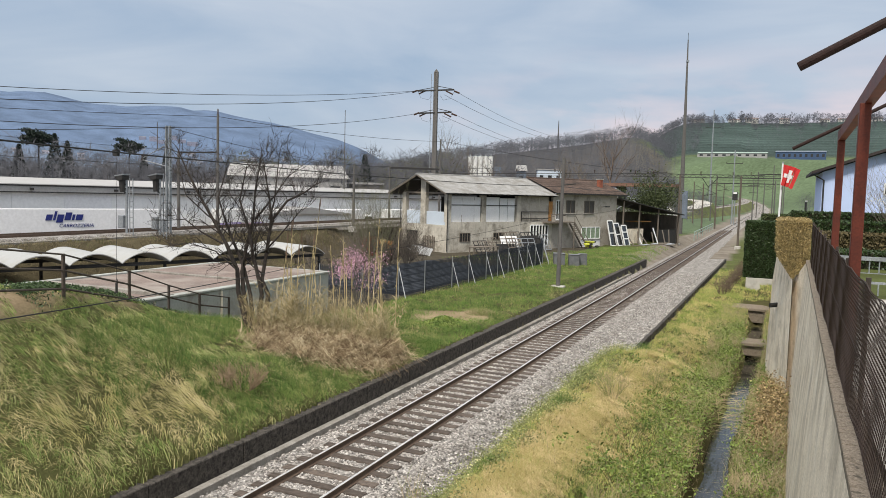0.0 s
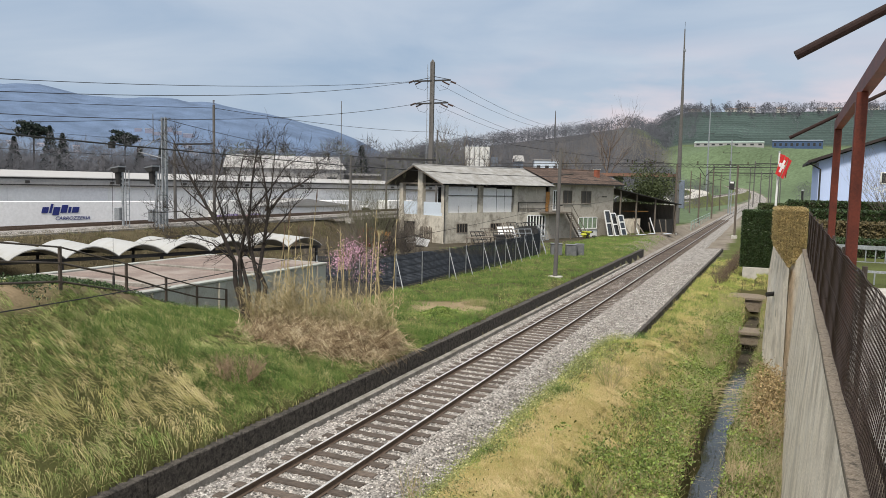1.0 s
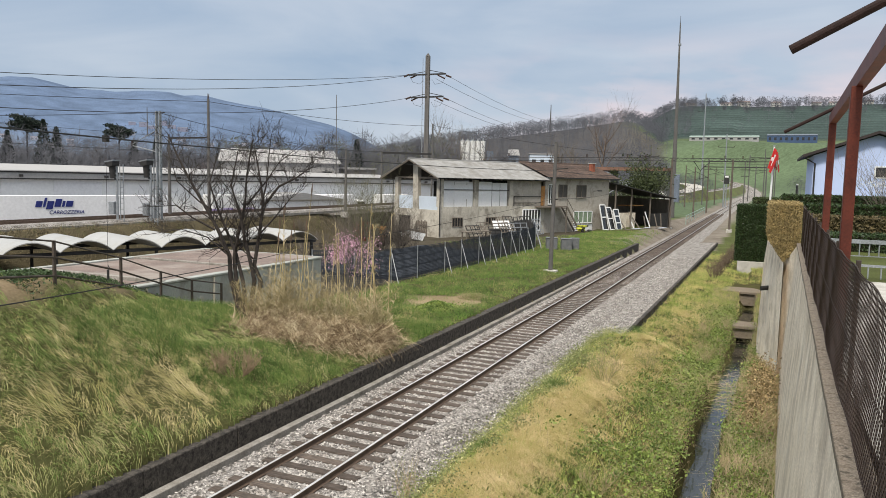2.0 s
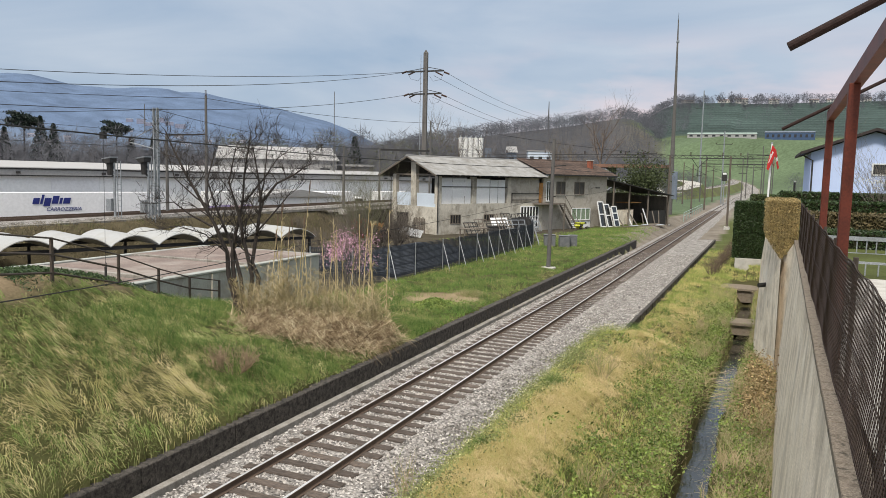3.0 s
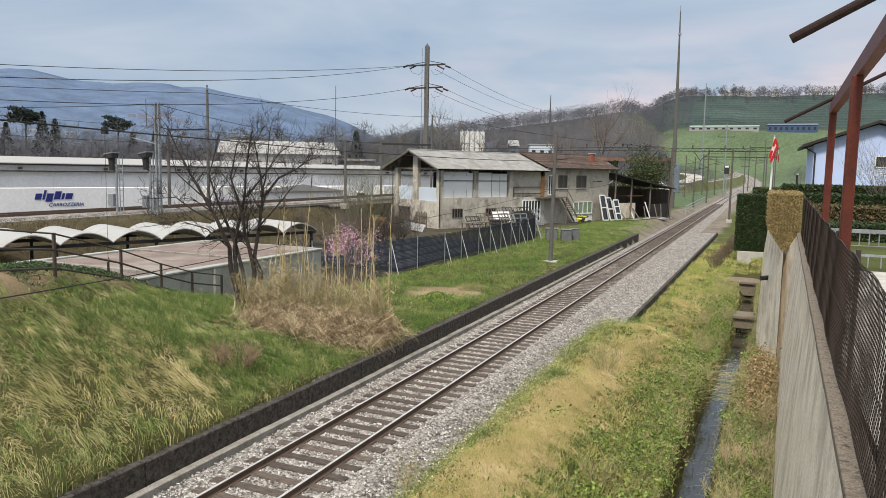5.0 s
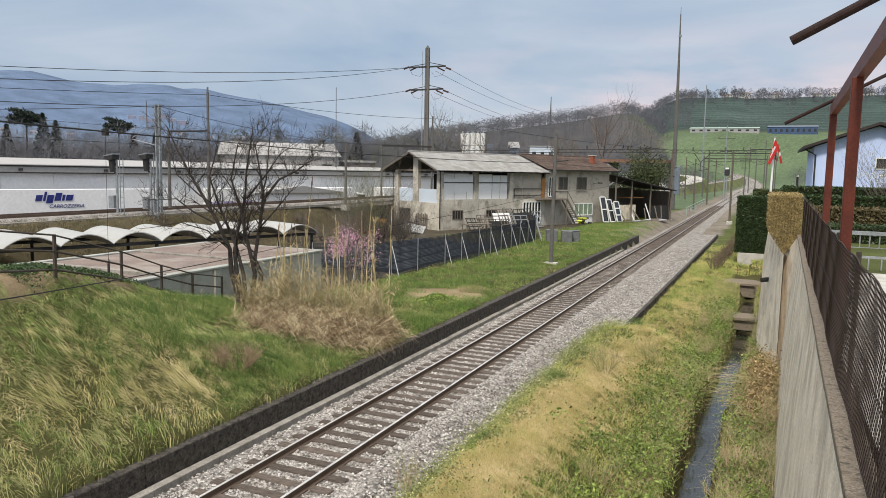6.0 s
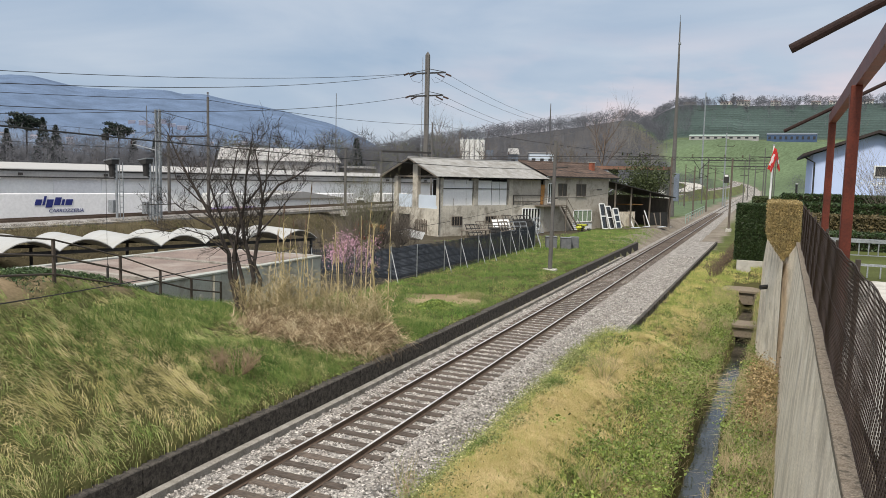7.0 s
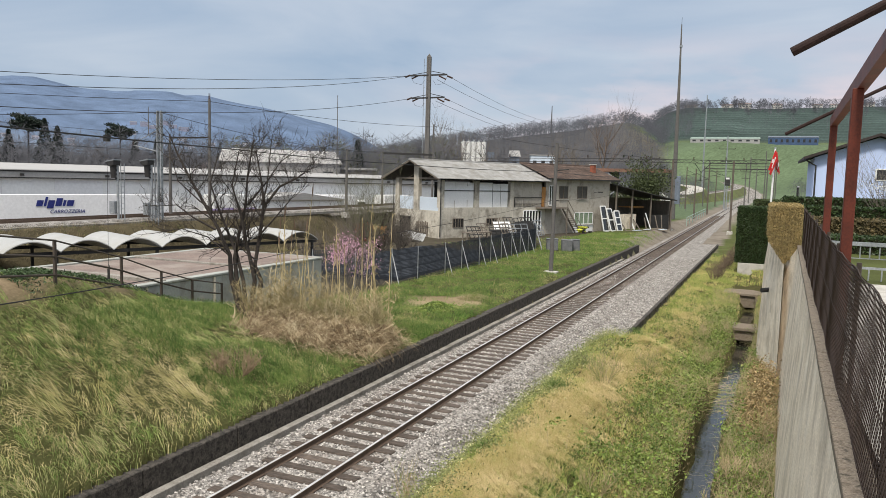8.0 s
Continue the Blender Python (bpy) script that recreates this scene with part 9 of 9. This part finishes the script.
M["dead_plant"] = material("dead_plant_stem", (0.34, 0.25, 0.165), (0.20, 0.14, 0.09), rough=0.95, scale=6, fine=30, bump=0)
M["bramble"] = blade_material("dead_bramble", (0.14, 0.115, 0.07), (0.20, 0.16, 0.10), (0.11, 0.125, 0.045), 0.6)
M["herb_sage"] = leaf_mat("grey_green_herb_leaf", (0.27, 0.29, 0.12), (0.15, 0.18, 0.065))
M["herb"] = leaf_mat("fresh_herb_leaf", (0.25, 0.32, 0.075), (0.10, 0.155, 0.036))
M["creeper"] = blade_material("dry_creeper_stem", (0.26, 0.165, 0.085), (0.34, 0.23, 0.13), (0.17, 0.15, 0.06), 1.0)
M["flower"] = material("pale_yellow_petal", (0.72, 0.68, 0.36), rough=0.8, bump=0)
grass()


def ivy_and_weeds():
    rng = np.random.default_rng(8)
    n = 7000
    t = rng.random(n)
    y = 11.5 + 8.5 * t
    x = np.interp(y, [10, 12.6, 16.2, 18.7, 20.5], [-15.2, -16.4, -18.1, -18.95, -19.2]) - 0.35 + rng.normal(0, 0.35, n)
    z = ground_z(x, y) + rng.uniform(0.02, 0.2, n)
    P = np.stack([x, y, z], -1)
    o = rng.normal(0, 1, (n, 4, 3)) * 0.026
    tagged(new("ivy", raw_mesh("ivy", (P[:, None] + o).reshape(-1, 3), np.arange(4 * n).reshape(-1, 4), M["ivy"])), "ivy creeping along the bank's crest", "ivy", kind="stuff")
    t = shrub("dead_thistle", "dry brown dead plant on the bank", (-12.9, 15.6, ground_at(-12.9, 15.6)), 0.6, 2.2, 61, M["dead_plant"], 70, (3, 2), 0.009)
    t = shrub("dead_thistle", "dry brown dead stalks near the line", (-6.4, 13.0, ground_at(-6.4, 13.0)), 0.9, 0.3, 62, M["weed"], 16, (3,), 0.006)
    for i, (x, y, h) in enumerate(((-2.0, 33.5, 0.9), (-1.9, 31.0, 0.7), (-2.3, 36.5, 0.8), (-4.2, 22.5, 0.9), (-3.4, 26, 0.7), (-0.3, 19.5, 0.8), (0.2, 23.0, 0.9), (-0.1, 27.0, 0.8), (-0.4, 16.8, 0.7), (-3.0, 15.5, 0.6))):
        shrub("dead_stalks", "dry brown dead stalks beside the ditch", (x, y, ground_at(x, y)), h, 0.9, 200 + i, M["weed"], 22, (3, 2), 0.006)
    for i, (x, y, s) in enumerate(((-5.0, 33.2, 0.9), (-5.4, 21.0, 0.8), (-4.9, 22.0, 0.5), (-5.8, 15.8, 0.6))):
        n = 700
        a = rng.uniform(0, 6.28, n)
        lean = np.stack([np.cos(a), np.sin(a)], -1) * rng.uniform(0.2, 1.1, (n, 1))
        xx, yy = x + rng.normal(0, 0.22 * s, n), y + rng.normal(0, 0.22 * s, n)
        blades("grass_clump", "dark green clump of coarse grass", xx, yy, rng.uniform(0.3, 0.7, n) * s, lean, 0.013, M["grass_dark"] if i != 2 else M["grass_mound"], 70 + i)


def brush_heap():
    """Pale cut stems fallen across the ditch."""
    rng = np.random.default_rng(55)
    n = 300
    B = np.stack([-1.55 + rng.normal(0, 0.55, n), 26.6 + rng.normal(0, 1.1, n), -1.0 + 0.75 * rng.random(n)], -1)
    a = rng.normal(0.2, 1.1, n)
    ln = rng.uniform(0.5, 1.8, n)
    d = np.stack([np.cos(a), np.sin(a), rng.normal(0, 0.12, n)], -1) * ln[:, None]
    mid = B + d * 0.5 + np.stack([0 * a, 0 * a, rng.uniform(0, 0.2, n)], -1)
    strips("brush_heap", "pale cut stems and twigs fallen across the ditch", "brushwood", B, mid, B + d, rng.uniform(0.004, 0.010, n), rng, M["weed"])


brush_heap()
ivy_and_weeds()


# ---- what moves ----
def motions():
    """The flag sinks from a fresh breeze to a slack hang."""
    W = 0.19
    # seconds, spread of the cloth (1 out, 0 hanging), heading of the cloth, droop
    state = [(0.0, 0.80, -14, 34), (0.3, 0.66, -22, 40), (0.6, 0.52, -26, 46), (0.9, 0.54, -24, 46), (1.2, 0.66, -18, 44), (1.6, 0.50, -26, 50), (2.2, 0.46, -30, 50), (2.8, 0.44, -30, 48), (3.2, 0.42, -26, 50),
             (3.6, 0.33, -32, 54), (4.0, 0.34, -34, 56), (4.5, 0.40, -28, 52), (5.2, 0.40, -24, 52), (5.9, 0.38, -30, 54), (6.4, 0.42, -34, 52), (7.0, 0.34, -28, 56), (7.5, 0.40, -32, 54), (8.0, 0.28, -26, 58)]
    rows = [[] for _ in STRIPS]
    for t, out, head, droop in state:
        p = Vector((0.045, 0, 4.36))
        fold = math.degrees(math.acos(min(1, out * (1 if t < 1.4 else 0.5))))
        for i in range(len(STRIPS)):
            zig = fold * (1 if i % 2 else -1) * (0.92 + 0.03 * i) + 7 * math.sin(2.1 * t + i * 1.1)
            sag = droop * (0.55 + 0.11 * i)
            m = Matrix.Translation(p) @ Euler((0, 0, radians(head + zig))).to_matrix().to_4x4() @ Euler((0, radians(sag * 0.55), 0)).to_matrix().to_4x4()
            rows[i].append((t, m))
            p = m @ Vector((W, 0, 0))
    for s, r in zip(STRIPS, rows):
        walk(s, r)


motions()
